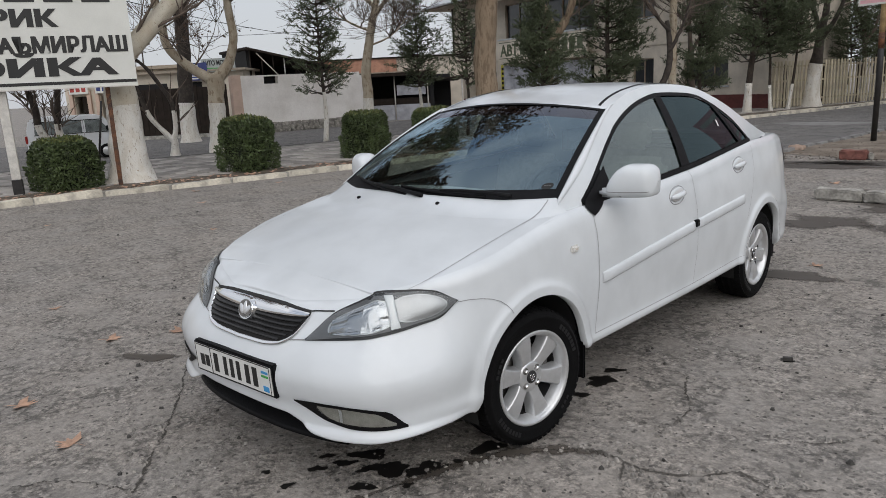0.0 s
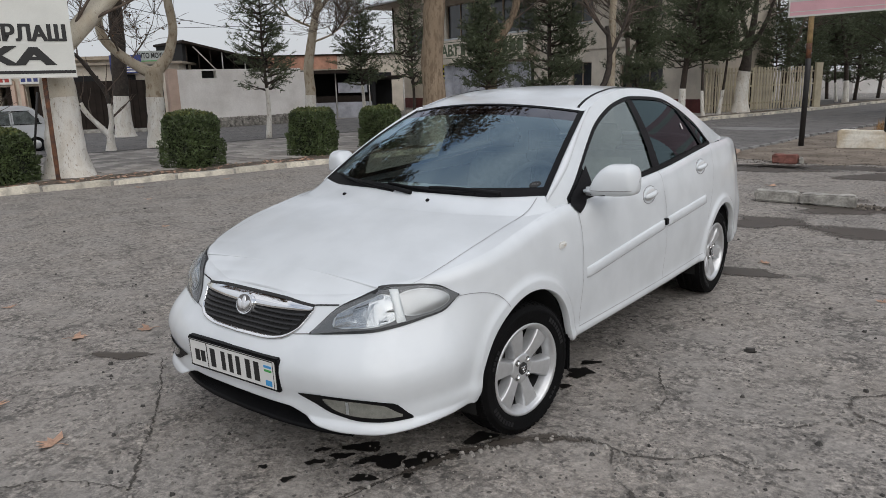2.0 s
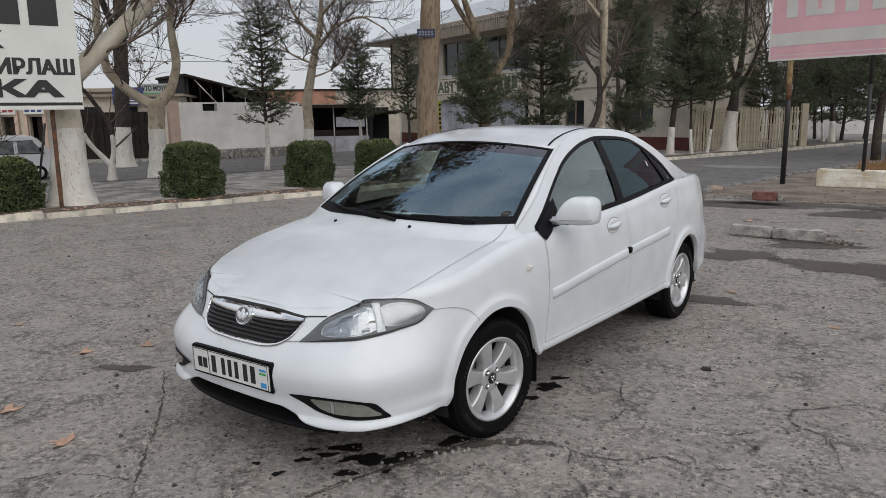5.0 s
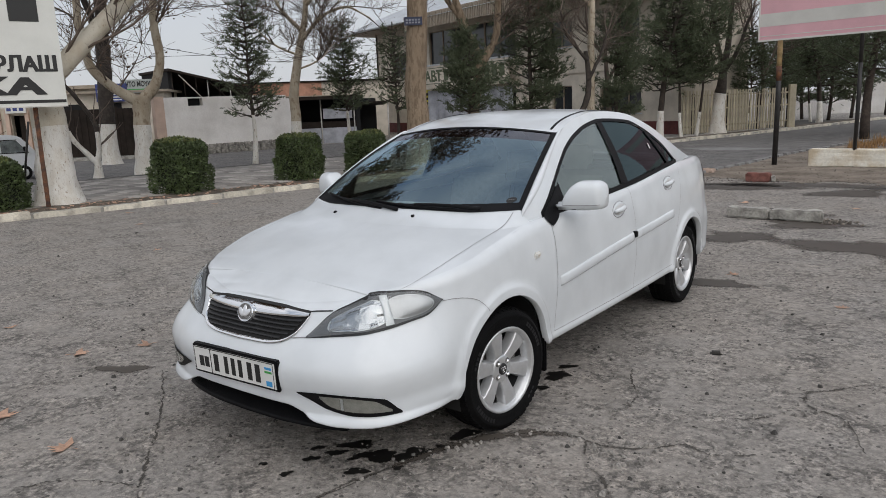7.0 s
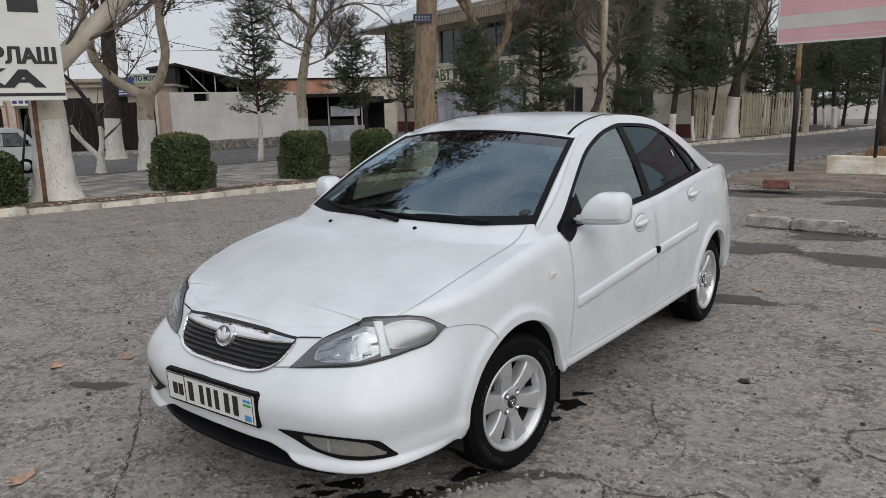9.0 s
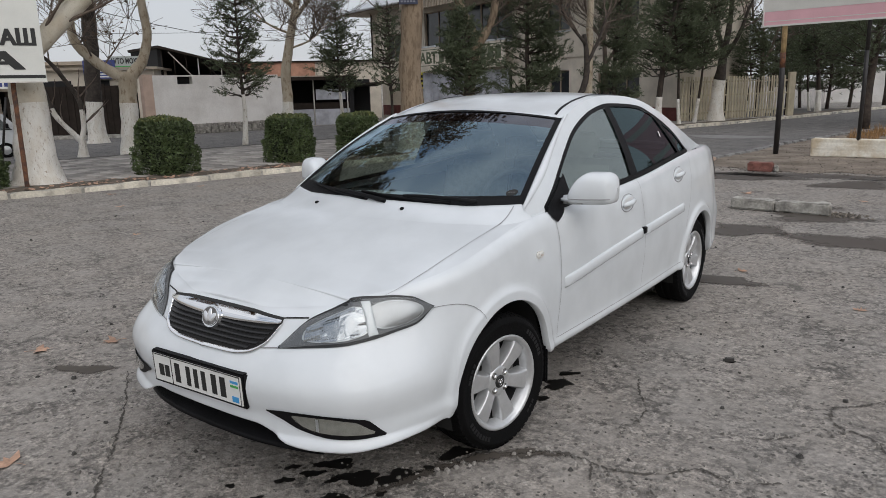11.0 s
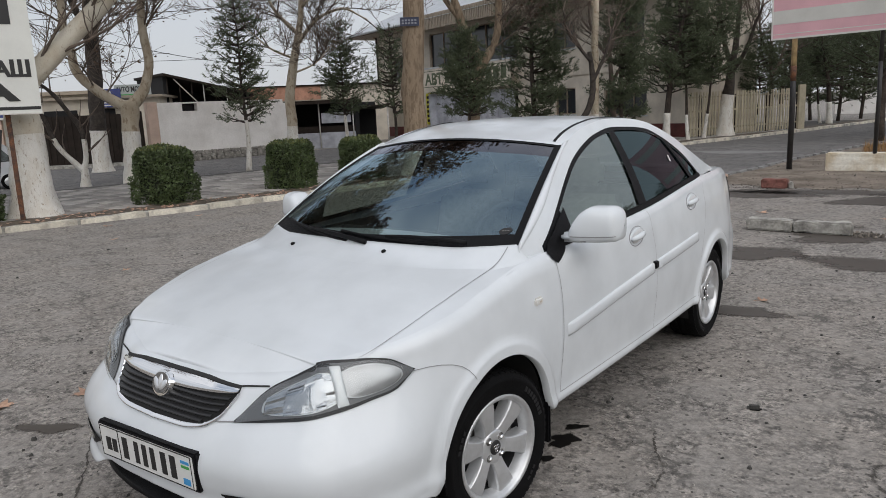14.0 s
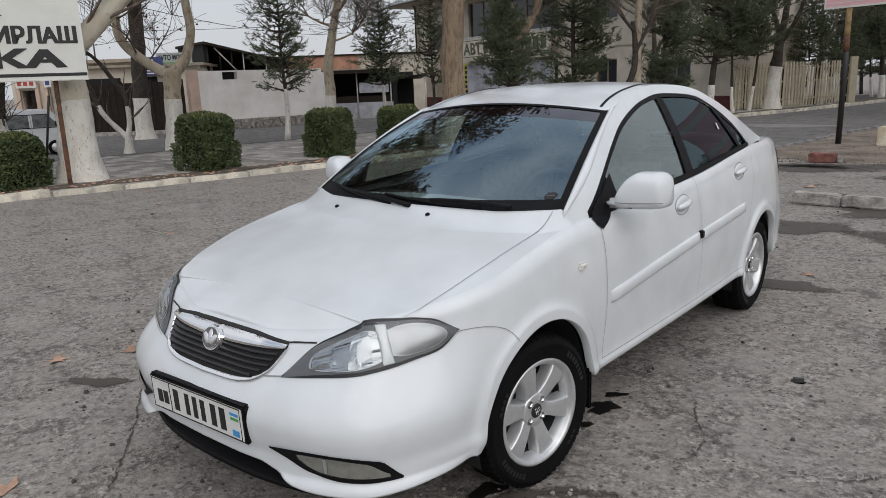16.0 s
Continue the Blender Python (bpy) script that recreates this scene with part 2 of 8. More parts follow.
# ---- ground ----
def asphalt(name, base, dark, light, crack=0.35):
    """Old asphalt: dusty patches, stone chips, fine network of cracks."""
    m, n, l, b = nodes_of(name)
    co = n.new("ShaderNodeTexCoord")

    def tex(kind, scale, detail=4, rough=0.6):
        t = n.new("ShaderNodeTexNoise" if kind == "n" else "ShaderNodeTexVoronoi")
        t.inputs["Scale"].default_value = scale
        if kind == "n":
            t.inputs["Detail"].default_value, t.inputs["Roughness"].default_value = detail, rough
        l.new(co.outputs["Object"], t.inputs["Vector"])
        return t

    def ramp(src, a, ca, z, cz):
        r = n.new("ShaderNodeValToRGB")
        r.color_ramp.elements[0].position, r.color_ramp.elements[0].color = a, (*ca, 1)
        r.color_ramp.elements[1].position, r.color_ramp.elements[1].color = z, (*cz, 1)
        l.new(src, r.inputs[0])
        return r.outputs[0]

    def mix(kind, fac, a, c):
        x = n.new("ShaderNodeMixRGB")
        x.blend_type = kind
        if isinstance(fac, float):
            x.inputs[0].default_value = fac
        else:
            l.new(fac, x.inputs[0])
        for s_, i_ in ((a, 1), (c, 2)):
            if isinstance(s_, tuple):
                x.inputs[i_].default_value = (*s_, 1)
            else:
                l.new(s_, x.inputs[i_])
        return x.outputs[0]

    def cells(scale, feature="F1"):
        """Cells on coordinates that a fine noise has bent out of shape."""
        t = n.new("ShaderNodeTexVoronoi")
        t.feature = feature
        t.inputs["Scale"].default_value = scale
        w = n.new("ShaderNodeMixRGB")
        w.blend_type, w.inputs[0].default_value = "ADD", 0.5 / scale
        l.new(co.outputs["Object"], w.inputs[1])
        l.new(fine.outputs["Color"], w.inputs[2])
        l.new(w.outputs[0], t.inputs["Vector"])
        return t

    def part_of(cell):
        """One random number for each cell."""
        sp_ = n.new("ShaderNodeSeparateColor")
        l.new(cell.outputs["Color"], sp_.inputs[0])
        return sp_.outputs[0]

    big, mid, fine = tex("n", 0.35, 6, 0.62), tex("n", 2.6, 8, 0.70), tex("n", 20.0, 8, 0.80)
    lumps, stones, grit = cells(13.0), cells(36.0), cells(95.0)
    patch = tex("n", 4.0, 7, 0.68)
    worn = ramp(patch.outputs["Fac"], 0.43, (0.28, 0.28, 0.28), 0.57, (1, 1, 1))
    col = ramp(mid.outputs["Fac"], 0.33, dark, 0.66, light)
    col = mix("MIX", ramp(big.outputs["Fac"], 0.40, (0, 0, 0), 0.62, (0.7, 0.7, 0.7)), col, base)
    warm = tex("n", 1.1, 5, 0.6)
    col = mix("MULTIPLY", 0.6, col, ramp(warm.outputs["Fac"], 0.36, (0.96, 0.955, 0.95), 0.64, (1.09, 1.045, 0.995)))
    # bare spots where the binder is gone: grit, and hollows darkened in place of shade
    holes = tex("n", 15.0, 5, 0.66)
    hollow_shade = mix("MULTIPLY", 1.0, worn, ramp(holes.outputs["Fac"], 0.56, (0, 0, 0), 0.65, (0.6, 0.6, 0.6)))
    col = mix("MIX", hollow_shade, col, tuple(c * 0.36 for c in dark))
    col = mix("MULTIPLY", worn, col, ramp(fine.outputs["Fac"], 0.40, (0.55, 0.55, 0.555), 0.57, (1.17, 1.16, 1.15)))
    col = mix("MULTIPLY", 0.5, col, ramp(fine.outputs["Fac"], 0.36, (0.6, 0.6, 0.61), 0.62, (1.15, 1.14, 1.13)))
    col = mix("MULTIPLY", worn, col, ramp(part_of(grit), 0.0, (0.70, 0.70, 0.71), 1.0, (1.24, 1.23, 1.22)))
    # single stones in the surface, some pale; dark cells imitate shade in small pits
    body = ramp(stones.outputs["Distance"], 0.30, (1, 1, 1), 0.40, (0, 0, 0))
    pale = mix("MULTIPLY", 1.0, mix("MULTIPLY", 1.0, body, worn), ramp(part_of(stones), 0.82, (0, 0, 0), 0.87, (0.6, 0.6, 0.6)))
    pit_shade = mix("MULTIPLY", 1.0, body, ramp(part_of(stones), 0.11, (0.8, 0.8, 0.8), 0.125, (0, 0, 0)))
    col = mix("MIX", pale, col, tuple(min(1, c * 1.4) for c in base))
    col = mix("MIX", pit_shade, col, tuple(c * 0.28 for c in dark))
    ck = n.new("ShaderNodeTexVoronoi")
    ck.feature = "DISTANCE_TO_EDGE"
    ck.inputs["Scale"].default_value = 0.75
    warp = n.new("ShaderNodeMixRGB")
    warp.blend_type, warp.inputs[0].default_value = "ADD", 0.55
    l.new(co.outputs["Object"], warp.inputs[1])
    l.new(mid.outputs["Color"], warp.inputs[2])
    l.new(warp.outputs[0], ck.inputs["Vector"])
    gate = ramp(big.outputs["Fac"], 0.46, (0, 0, 0), 0.56, (1, 1, 1))
    line = ramp(ck.outputs["Distance"], 0.003, (crack, crack, crack), 0.010, (0, 0, 0))
    col = mix("MIX", mix("MULTIPLY", 1.0, line, gate), col, tuple(c * 0.35 for c in dark))
    # crumbled joints between islands of surface
    net = n.new("ShaderNodeTexVoronoi")
    net.feature = "DISTANCE_TO_EDGE"
    net.inputs["Scale"].default_value = 7.5
    bent = n.new("ShaderNodeMixRGB")
    bent.blend_type, bent.inputs[0].default_value = "ADD", 0.16
    l.new(co.outputs["Object"], bent.inputs[1])
    l.new(tex("n", 9.0, 6, 0.7).outputs["Color"], bent.inputs[2])
    l.new(bent.outputs[0], net.inputs["Vector"])
    loose = ramp(tex("n", 1.9, 5, 0.7).outputs["Fac"], 0.50, (0, 0, 0), 0.60, (1, 1, 1))
    joint = mix("MULTIPLY", 1.0, ramp(net.outputs["Distance"], 0.02, (0.8, 0.8, 0.8), 0.10, (0, 0, 0)), loose)
    col = mix("MIX", joint, col, tuple(c * 0.42 for c in dark))
    l.new(col, b.inputs["Base Color"])
    b.inputs["Roughness"].default_value = 0.93
    b.inputs["Specular IOR Level"].default_value = 0.25
    rough_ = n.new("ShaderNodeMixRGB")
    rough_.blend_type, rough_.inputs[0].default_value = "MULTIPLY", 1.0
    l.new(fine.outputs["Fac"], rough_.inputs[1])
    l.new(worn, rough_.inputs[2])
    below = None
    for src, strength, depth_ in ((mid.outputs["Fac"], 0.4, 0.03), (patch.outputs["Fac"], 0.4, 0.02), (holes.outputs["Fac"], -0.5, 0.014), (joint, -0.6, 0.010), (rough_.outputs[0], 0.75, 0.010), (stones.outputs["Distance"], -0.7, 0.006), (grit.outputs["Distance"], -0.6, 0.0025)):
        bp = n.new("ShaderNodeBump")
        bp.invert = strength < 0
        bp.inputs["Strength"].default_value, bp.inputs["Distance"].default_value = abs(strength), depth_
        l.new(src, bp.inputs["Height"])
        if below:
            l.new(below, bp.inputs["Normal"])
        below = bp.outputs[0]
    l.new(below, b.inputs["Normal"])
    return m


M_ASPH = asphalt("worn_asphalt", (0.308, 0.290, 0.268), (0.240, 0.226, 0.209), (0.342, 0.322, 0.299), 0.0)
M_ROAD = asphalt("street_asphalt", (0.185, 0.181, 0.176), (0.12, 0.118, 0.116), (0.25, 0.244, 0.238), 0.5)
M_ROADP = mat("worn_road_patch", (0.225, 0.219, 0.212), 0.92, vary=0.2, scale=3, bump=0.4, bump_scale=40)
M_GRAVEL = mat("gravel_soil", (0.215, 0.18, 0.145), 0.95, vary=0.5, scale=1.6, bump=0.8, bump_scale=55, second=(0.13, 0.103, 0.078))
M_STONE = mat("grit_stone", (0.275, 0.257, 0.235), 0.9, vary=0.35, scale=30, island=0.45)
M_GRIT = mat("verge_gravel_stone", (0.175, 0.152, 0.127), 0.9, vary=0.35, scale=30, island=0.6)
M_CLOD = mat("dark_asphalt_crumb", (0.055, 0.052, 0.048), 0.9, vary=0.3, scale=30)
M_SOIL = mat("planting_soil", (0.12, 0.095, 0.07), 0.95, vary=0.4, scale=5, bump=0.9, bump_scale=30)
M_PAVE = mat("paving_slab", (0.34, 0.315, 0.288), 0.9, vary=0.25, scale=1.5, bump=0.5, bump_scale=60, island=0.4)
M_JOINT = mat("paving_joint", (0.075, 0.068, 0.06), 0.95, vary=0.3, scale=6)
M_KERB = mat("kerb_limewash", (0.60, 0.56, 0.47), 0.85, vary=0.3, scale=5, bump=0.6, bump_scale=30, second=(0.36, 0.33, 0.28), island=0.15)
M_CONC = mat("broken_concrete", (0.40, 0.385, 0.35), 0.92, vary=0.35, scale=7, bump=0.9, bump_scale=35, second=(0.22, 0.21, 0.19))
M_LEAF = mat("dry_plane_leaf", (0.50, 0.31, 0.215), 0.75, vary=0.3, scale=14, island=0.3)
M_GRASS = mat("dry_grass", (0.36, 0.21, 0.09), 0.9, vary=0.3, scale=3, island=0.4)


def relief(x, y):
    """Low waves of the old surface, none under the wheels and far away."""
    h = 0.012 * noise.noise(Vector((x * 0.55, y * 0.55, 3.1))) + 0.007 * noise.noise(Vector((x * 2.1, y * 2.1, 9.4))) + 0.0022 * noise.noise(Vector((x * 6.3, y * 6.3, 2.2)))
    near = float(1 - smooth_step(8.0, 10.0, y)) * float(smooth_step(-8.0, -6.5, x)) * float(1 - smooth_step(7, 9, x)) * float(smooth_step(-6, -4.5, y))
    for wx in (0.73, -0.73):
        for wy in (0.0, 2.6):
            near *= float(smooth_step(0.12, 0.5, math.hypot(x - wx, y - wy)))
    return h * near


def smooth_step(a, b, x):
    t = min(1.0, max(0.0, (x - a) / (b - a)))
    return t * t * (3 - 2 * t)


gx = [-900, -300, -120, -60, -30, -16, -11] + list(np.arange(-9, -3.01, 0.1)) + list(np.arange(-3, 3.99, 0.045)) + list(np.arange(4.0, 9.01, 0.1)) + [11, 14, 30, 60, 120, 300, 900]
gy = [-900, -300, -100, -40, -15, -8] + list(np.arange(-6.5, -2.01, 0.1)) + list(np.arange(-2, 3.99, 0.045)) + list(np.arange(4.0, 10.6, 0.1)) + [12, 15, 20, 30, 45, 70, 120, 300, 900]
gv = [(x, y, relief(x, y) if abs(x) < 10 and -7 < y < 11 else 0.0) for x in gx for y in gy]
ny_ = len(gy)
gf = [(i * ny_ + j, (i + 1) * ny_ + j, (i + 1) * ny_ + j + 1, i * ny_ + j + 1) for i in range(len(gx) - 1) for j in range(ny_ - 1)]
ground = link_mesh("ground", gv, gf, M_ASPH)
tagged(ground, "worn grey asphalt with cracks, grit and stains", "ground", kind="structure")

KERB = [(-30.0, -11.5), (-20.0, -10.95), (-6.0, -10.75), (0.0, -10.35), (2.0, -9.98), (3.5, -9.46), (5.2, -8.92), (7.2, -8.42), (12.0, -7.6), (21.0, -6.15), (24.5, -4.95 - 0.15), (30.3, -3.6), (36.3, -2.4), (46.0, -0.3), (70.0, 5.0)]


def kerb_x(y):
    return float(np.interp(y, [p[0] for p in KERB], [p[1] for p in KERB]))


def sheet(name, outline, z, material, label, category, kind="structure"):
    """A flat piece of ground with a given outline."""
    bm = bmesh.new()
    face = bm.faces.new([bm.verts.new((x, y, z)) for x, y in outline])
    if face.normal.z < 0:
        bmesh.ops.reverse_faces(bm, faces=[face])
    bmesh.ops.triangulate(bm, faces=[face])
    return tagged(part(name, bm, material), label, category, kind=kind)


# street beyond the car, between the kerb and the gravel island
ISLE = [(11.3, -1.95), (12.8, -1.88), (14.3, -1.62), (15.9, -1.5), (17.8, -1.2), (21.7, -0.35), (28.0, 1.2), (40.0, 4.6), (70.0, 12.0)]
isle_x = lambda y: float(np.interp(y, [p[0] for p in ISLE], [p[1] for p in ISLE]))
ys = [11.0, 13, 15, 17, 20, 24, 30, 40, 55, 70]
street = sheet("road", [(kerb_x(y) + 0.02, y) for y in ys] + [(isle_x(y), y) for y in ys[::-1]], 0.004, M_ROAD, "smooth grey street asphalt with pale patches", "road")
front_ = [(x, 10.9 + 0.55 * noise.noise(Vector((x * 0.9, 3.3, 0))) + 0.2 * noise.noise(Vector((x * 4.1, 8.3, 0)))) for x in np.arange(9.0, -1.45, -0.12)]
island = sheet("gravel_verge", [(isle_x(y) + 0.05, y) for y in [11.4, 12, 13, 14, 15.5, 18, 22, 28, 40]] + [(22, 40), (22, 11.0)] + front_, 0.007, M_GRAVEL, "raised verge of gravel and bare soil", "verge")
for k, (x, y, w, d) in enumerate(((-3.3, 18.8, 1.5, 0.55),)):
    a = [(x + w * math.cos(t) * (0.8 + 0.2 * math.sin(3 * t + k)), y + d * math.sin(t)) for t in np.linspace(0, 2 * math.pi, 22)[:-1]]
    sheet("road_patch", a, 0.0065, M_ROADP, "pale worn patch on the street", "patch")
sheet("side_street", [(kerb_x(y) - 6.95, float(y)) for y in range(-14, 27, 2)] + [(-21.7, 26.0), (-22.0, 18.0), (-24.0, 12.0), (-30.0, 6.0), (-32.0, -14.0)], 0.006, M_ROAD, "dark grey asphalt of the side street", "road")
# low broken edge of the verge
edge = []
for y in np.arange(11.6, 30, 0.5):
    edge.append(join((lambda x0, y0, h: ([(x0 - 0.05, y0, 0), (x0 + 0.07, y0, 0), (x0 + 0.07, y0 + 0.47, 0), (x0 - 0.04, y0 + 0.47, 0), (x0 - 0.04, y0, h), (x0 + 0.06, y0, h), (x0 + 0.06, y0 + 0.46, h), (x0 - 0.03, y0 + 0.46, h)], [(4, 5, 6, 7), (0, 1, 5, 4), (1, 2, 6, 5), (2, 3, 7, 6), (3, 0, 4, 7)]))(isle_x(y + 0.2), float(y), 0.03 + 0.03 * random.random())))
tagged(link_mesh("verge_edging", *join(*edge), M_ROADP, None, "", False), "low worn concrete edging of the verge", "edging", kind="structure")

# ground beyond the kerb: planting strip, slabs, side street
strip_y = list(np.arange(-20, 40, 1.0))
sheet("planting_strip", [(kerb_x(y) - 0.10, float(y)) for y in strip_y] + [(kerb_x(y) - 0.85, float(y)) for y in strip_y[::-1]], 0.085, M_SOIL, "strip of bare soil behind the kerb", "soil")
sheet("pavement_bed", [(kerb_x(y) - 0.84, float(y)) for y in strip_y] + [(kerb_x(y) - 6.9, float(y)) for y in strip_y[::-1]], 0.07, M_JOINT, "paved walk of grey concrete slabs", "pavement").name = "pavement"
pavement = bpy.data.objects["pavement"]


def soaked(name, colour, rough, size, soft=3.0, most=1.0):
    """Wetness that thins out raggedly towards the edge of its sheet (the mesh's own 'wet' value)."""
    m, n, l, b = nodes_of(name)
    b.inputs["Base Color"].default_value = (*colour, 1)
    b.inputs["Roughness"].default_value = rough
    b.inputs["Specular IOR Level"].default_value = 0.3
    at_, co, ns = n.new("ShaderNodeAttribute"), n.new("ShaderNodeTexCoord"), n.new("ShaderNodeTexNoise")
    at_.attribute_name = "wet"
    ns.inputs["Scale"].default_value, ns.inputs["Detail"].default_value, ns.inputs["Roughness"].default_value = size, 7, 0.68
    l.new(co.outputs["Object"], ns.inputs["Vector"])
    add, mr = n.new("ShaderNodeMath"), n.new("ShaderNodeMapRange")
    l.new(at_.outputs["Fac"], add.inputs[0])
    l.new(ns.outputs["Fac"], add.inputs[1])
    mr.inputs[1].default_value, mr.inputs[2].default_value, mr.inputs[4].default_value = 0.86, 0.86 + 0.5 / soft, most
    l.new(add.outputs[0], mr.inputs[0])
    tr, mx, out = n.new("ShaderNodeBsdfTransparent"), n.new("ShaderNodeMixShader"), n["Material Output"]
    l.new(mr.outputs[0], mx.inputs[0])
    l.new(tr.outputs[0], mx.inputs[1])
    l.new(b.outputs[0], mx.inputs[2])
    l.new(mx.outputs[0], out.inputs[0])
    return m


def wetness(ob, values):
    a = ob.data.attributes.new("wet", "FLOAT", "POINT")
    a.data.foreach_set("value", np.array(values, np.float32))


M_WET = soaked("oil_wet_stain", (0.014, 0.013, 0.012), 0.3, 26.0, 9.0)
M_DAMP = soaked("damp_stain", (0.085, 0.073, 0.062), 0.5, 6.0, 1.7, 0.9)


def stain(name, x, y, r, material, seed, z=0.0115, stretch=1.0, turn=0.0, label="", parent=None):
    """An irregular blot: a round sheet on the ground, soaked most at its heart."""
    rnd = random.Random(seed)
    ph = [rnd.random() * 6.28 for _ in range(4)]
    v, wet, rings, n = [(x, y, relief(x, y) + 0.004)], [1.0], 7, 40
    for j in range(1, rings + 1):
        for k in range(n):
            t = 2 * math.pi * k / n
            rr = 1.35 * r * j / rings * (0.85 + 0.2 * math.sin(2 * t + ph[0]) + 0.15 * math.sin(3 * t + ph[1]) + 0.1 * math.sin(5 * t + ph[2]))
            a, b_ = rr * math.cos(t) * stretch, rr * math.sin(t)
            px, py = x + a * math.cos(turn) - b_ * math.sin(turn), y + a * math.sin(turn) + b_ * math.cos(turn)
            v.append((px, py, relief(px, py) + 0.004))
            wet.append(1.0 - 0.95 * (j / rings) ** 1.5)
    f = [(0, k + 1, (k + 1) % n + 1) for k in range(n)]
    for j in range(rings - 1):
        f += [(1 + j * n + k, 1 + (j + 1) * n + k, 1 + (j + 1) * n + (k + 1) % n, 1 + j * n + (k + 1) % n) for k in range(n)]
    ob = link_mesh(name, v, f, material, parent)
    wetness(ob, wet)
    return tagged(ob, label, "stain", kind="structure")


SPOTS = [(0.32, -0.53, 0.05), (0.29, -0.64, 0.03), (0.48, -0.56, 0.06), (0.60, -0.48, 0.055), (0.49, -0.72, 0.035), (0.23, -0.74, 0.025), (0.72, 0.70, 0.06),
         (0.70, 0.86, 0.035), (0.73, 0.50, 0.03), (0.69, -0.18, 0.05), (0.69, -0.34, 0.03), (0.18, -0.65, 0.02), (0.24, -0.90, 0.02), (0.08, -0.89, 0.015),
         (0.63, -0.60, 0.02), (0.66, -0.43, 0.035), (0.40, -0.62, 0.025)]
for k, (x, y, r) in enumerate(SPOTS):
    stain("oil_spot", x, y, r * 1.05, M_WET, 40 + k, stretch=1.5, turn=0.9, label="black wet oil spot on the asphalt")
for k, (x, y, r, s_, t_) in enumerate(((0.46, 5.38, 0.42, 1.3, 0.1), (1.75, 5.2, 0.55, 1.6, -0.1), (2.7, 4.9, 0.5, 1.5, 0.2), (0.84, 3.22, 0.20, 1.6, 0.3), (1.0, 9.5, 0.5, 1.5, 0.0), (0.5, 7.3, 0.34, 1.9, 0.1), (-1.65, -0.57, 0.09, 2.2, 0.6), (-0.9, 9.9, 0.55, 3.0, 0.05), (1.0, 6.5, 0.34, 2.0, 0.0), (0.4, 10.4, 0.5, 3.6, 0.05), (2.6, 10.2, 0.5, 3.0, 0.0), (2.4, 7.6, 0.4, 2.4, 0.2), (0.2, 3.0, 0.3, 1.6, 0.2))):
    stain("damp_patch", x, y, r, M_DAMP, 70 + k, stretch=s_, turn=t_, label="dark damp patch on the asphalt")


def groove(name, pts, widths, material, seed, label):
    """A winding crack or trickle laid on the ground."""
    rnd = random.Random(seed)
    P = np.array(pts, float)
    k = np.linspace(0, len(P) - 1, 16 * (len(P) - 1) + 1)
    X = catmull_1(np.arange(len(P)), P[:, 0], k)
    Y = catmull_1(np.arange(len(P)), P[:, 1], k)
    strands = [[] for _ in range(5)]
    for i in range(len(k)):
        t = Vector((X[min(i + 1, len(k) - 1)] - X[max(i - 1, 0)], Y[min(i + 1, len(k) - 1)] - Y[max(i - 1, 0)], 0)).normalized()
        w = float(np.interp(k[i], np.linspace(0, len(P) - 1, len(widths)), widths)) * (0.5 + rnd.random())
        j = (rnd.random() - 0.5) * 0.012
        for row, s_ in zip(strands, (-1.1, -0.5, 0.0, 0.5, 1.1)):
            px, py = X[i] - t.y * (w * s_ + j), Y[i] + t.x * (w * s_ + j)
            row.append((px, py, relief(px, py) + 0.0045))
    ob = link_mesh(name, *grid(strands), material)
    # the line comes and goes along its length
    wetness(ob, [w * min(1.0, 0.75 + 0.6 * noise.noise(Vector((i * 0.13, seed * 5.3, 0)))) for w in (0.0, 0.62, 0.95, 0.62, 0.0) for i in range(len(k))])
    return tagged(ob, label, "crack", kind="structure")


def catmull_1(k, v, u):
    m = np.gradient(np.asarray(v, float))
    i = np.clip(np.floor(u).astype(int), 0, len(v) - 2)
    t = u - i
    v = np.asarray(v, float)
    return (1 + 2 * t) * (1 - t) ** 2 * v[i] + t * (1 - t) ** 2 * m[i] + t * t * (3 - 2 * t) * v[i + 1] + t * t * (t - 1) * m[i + 1]


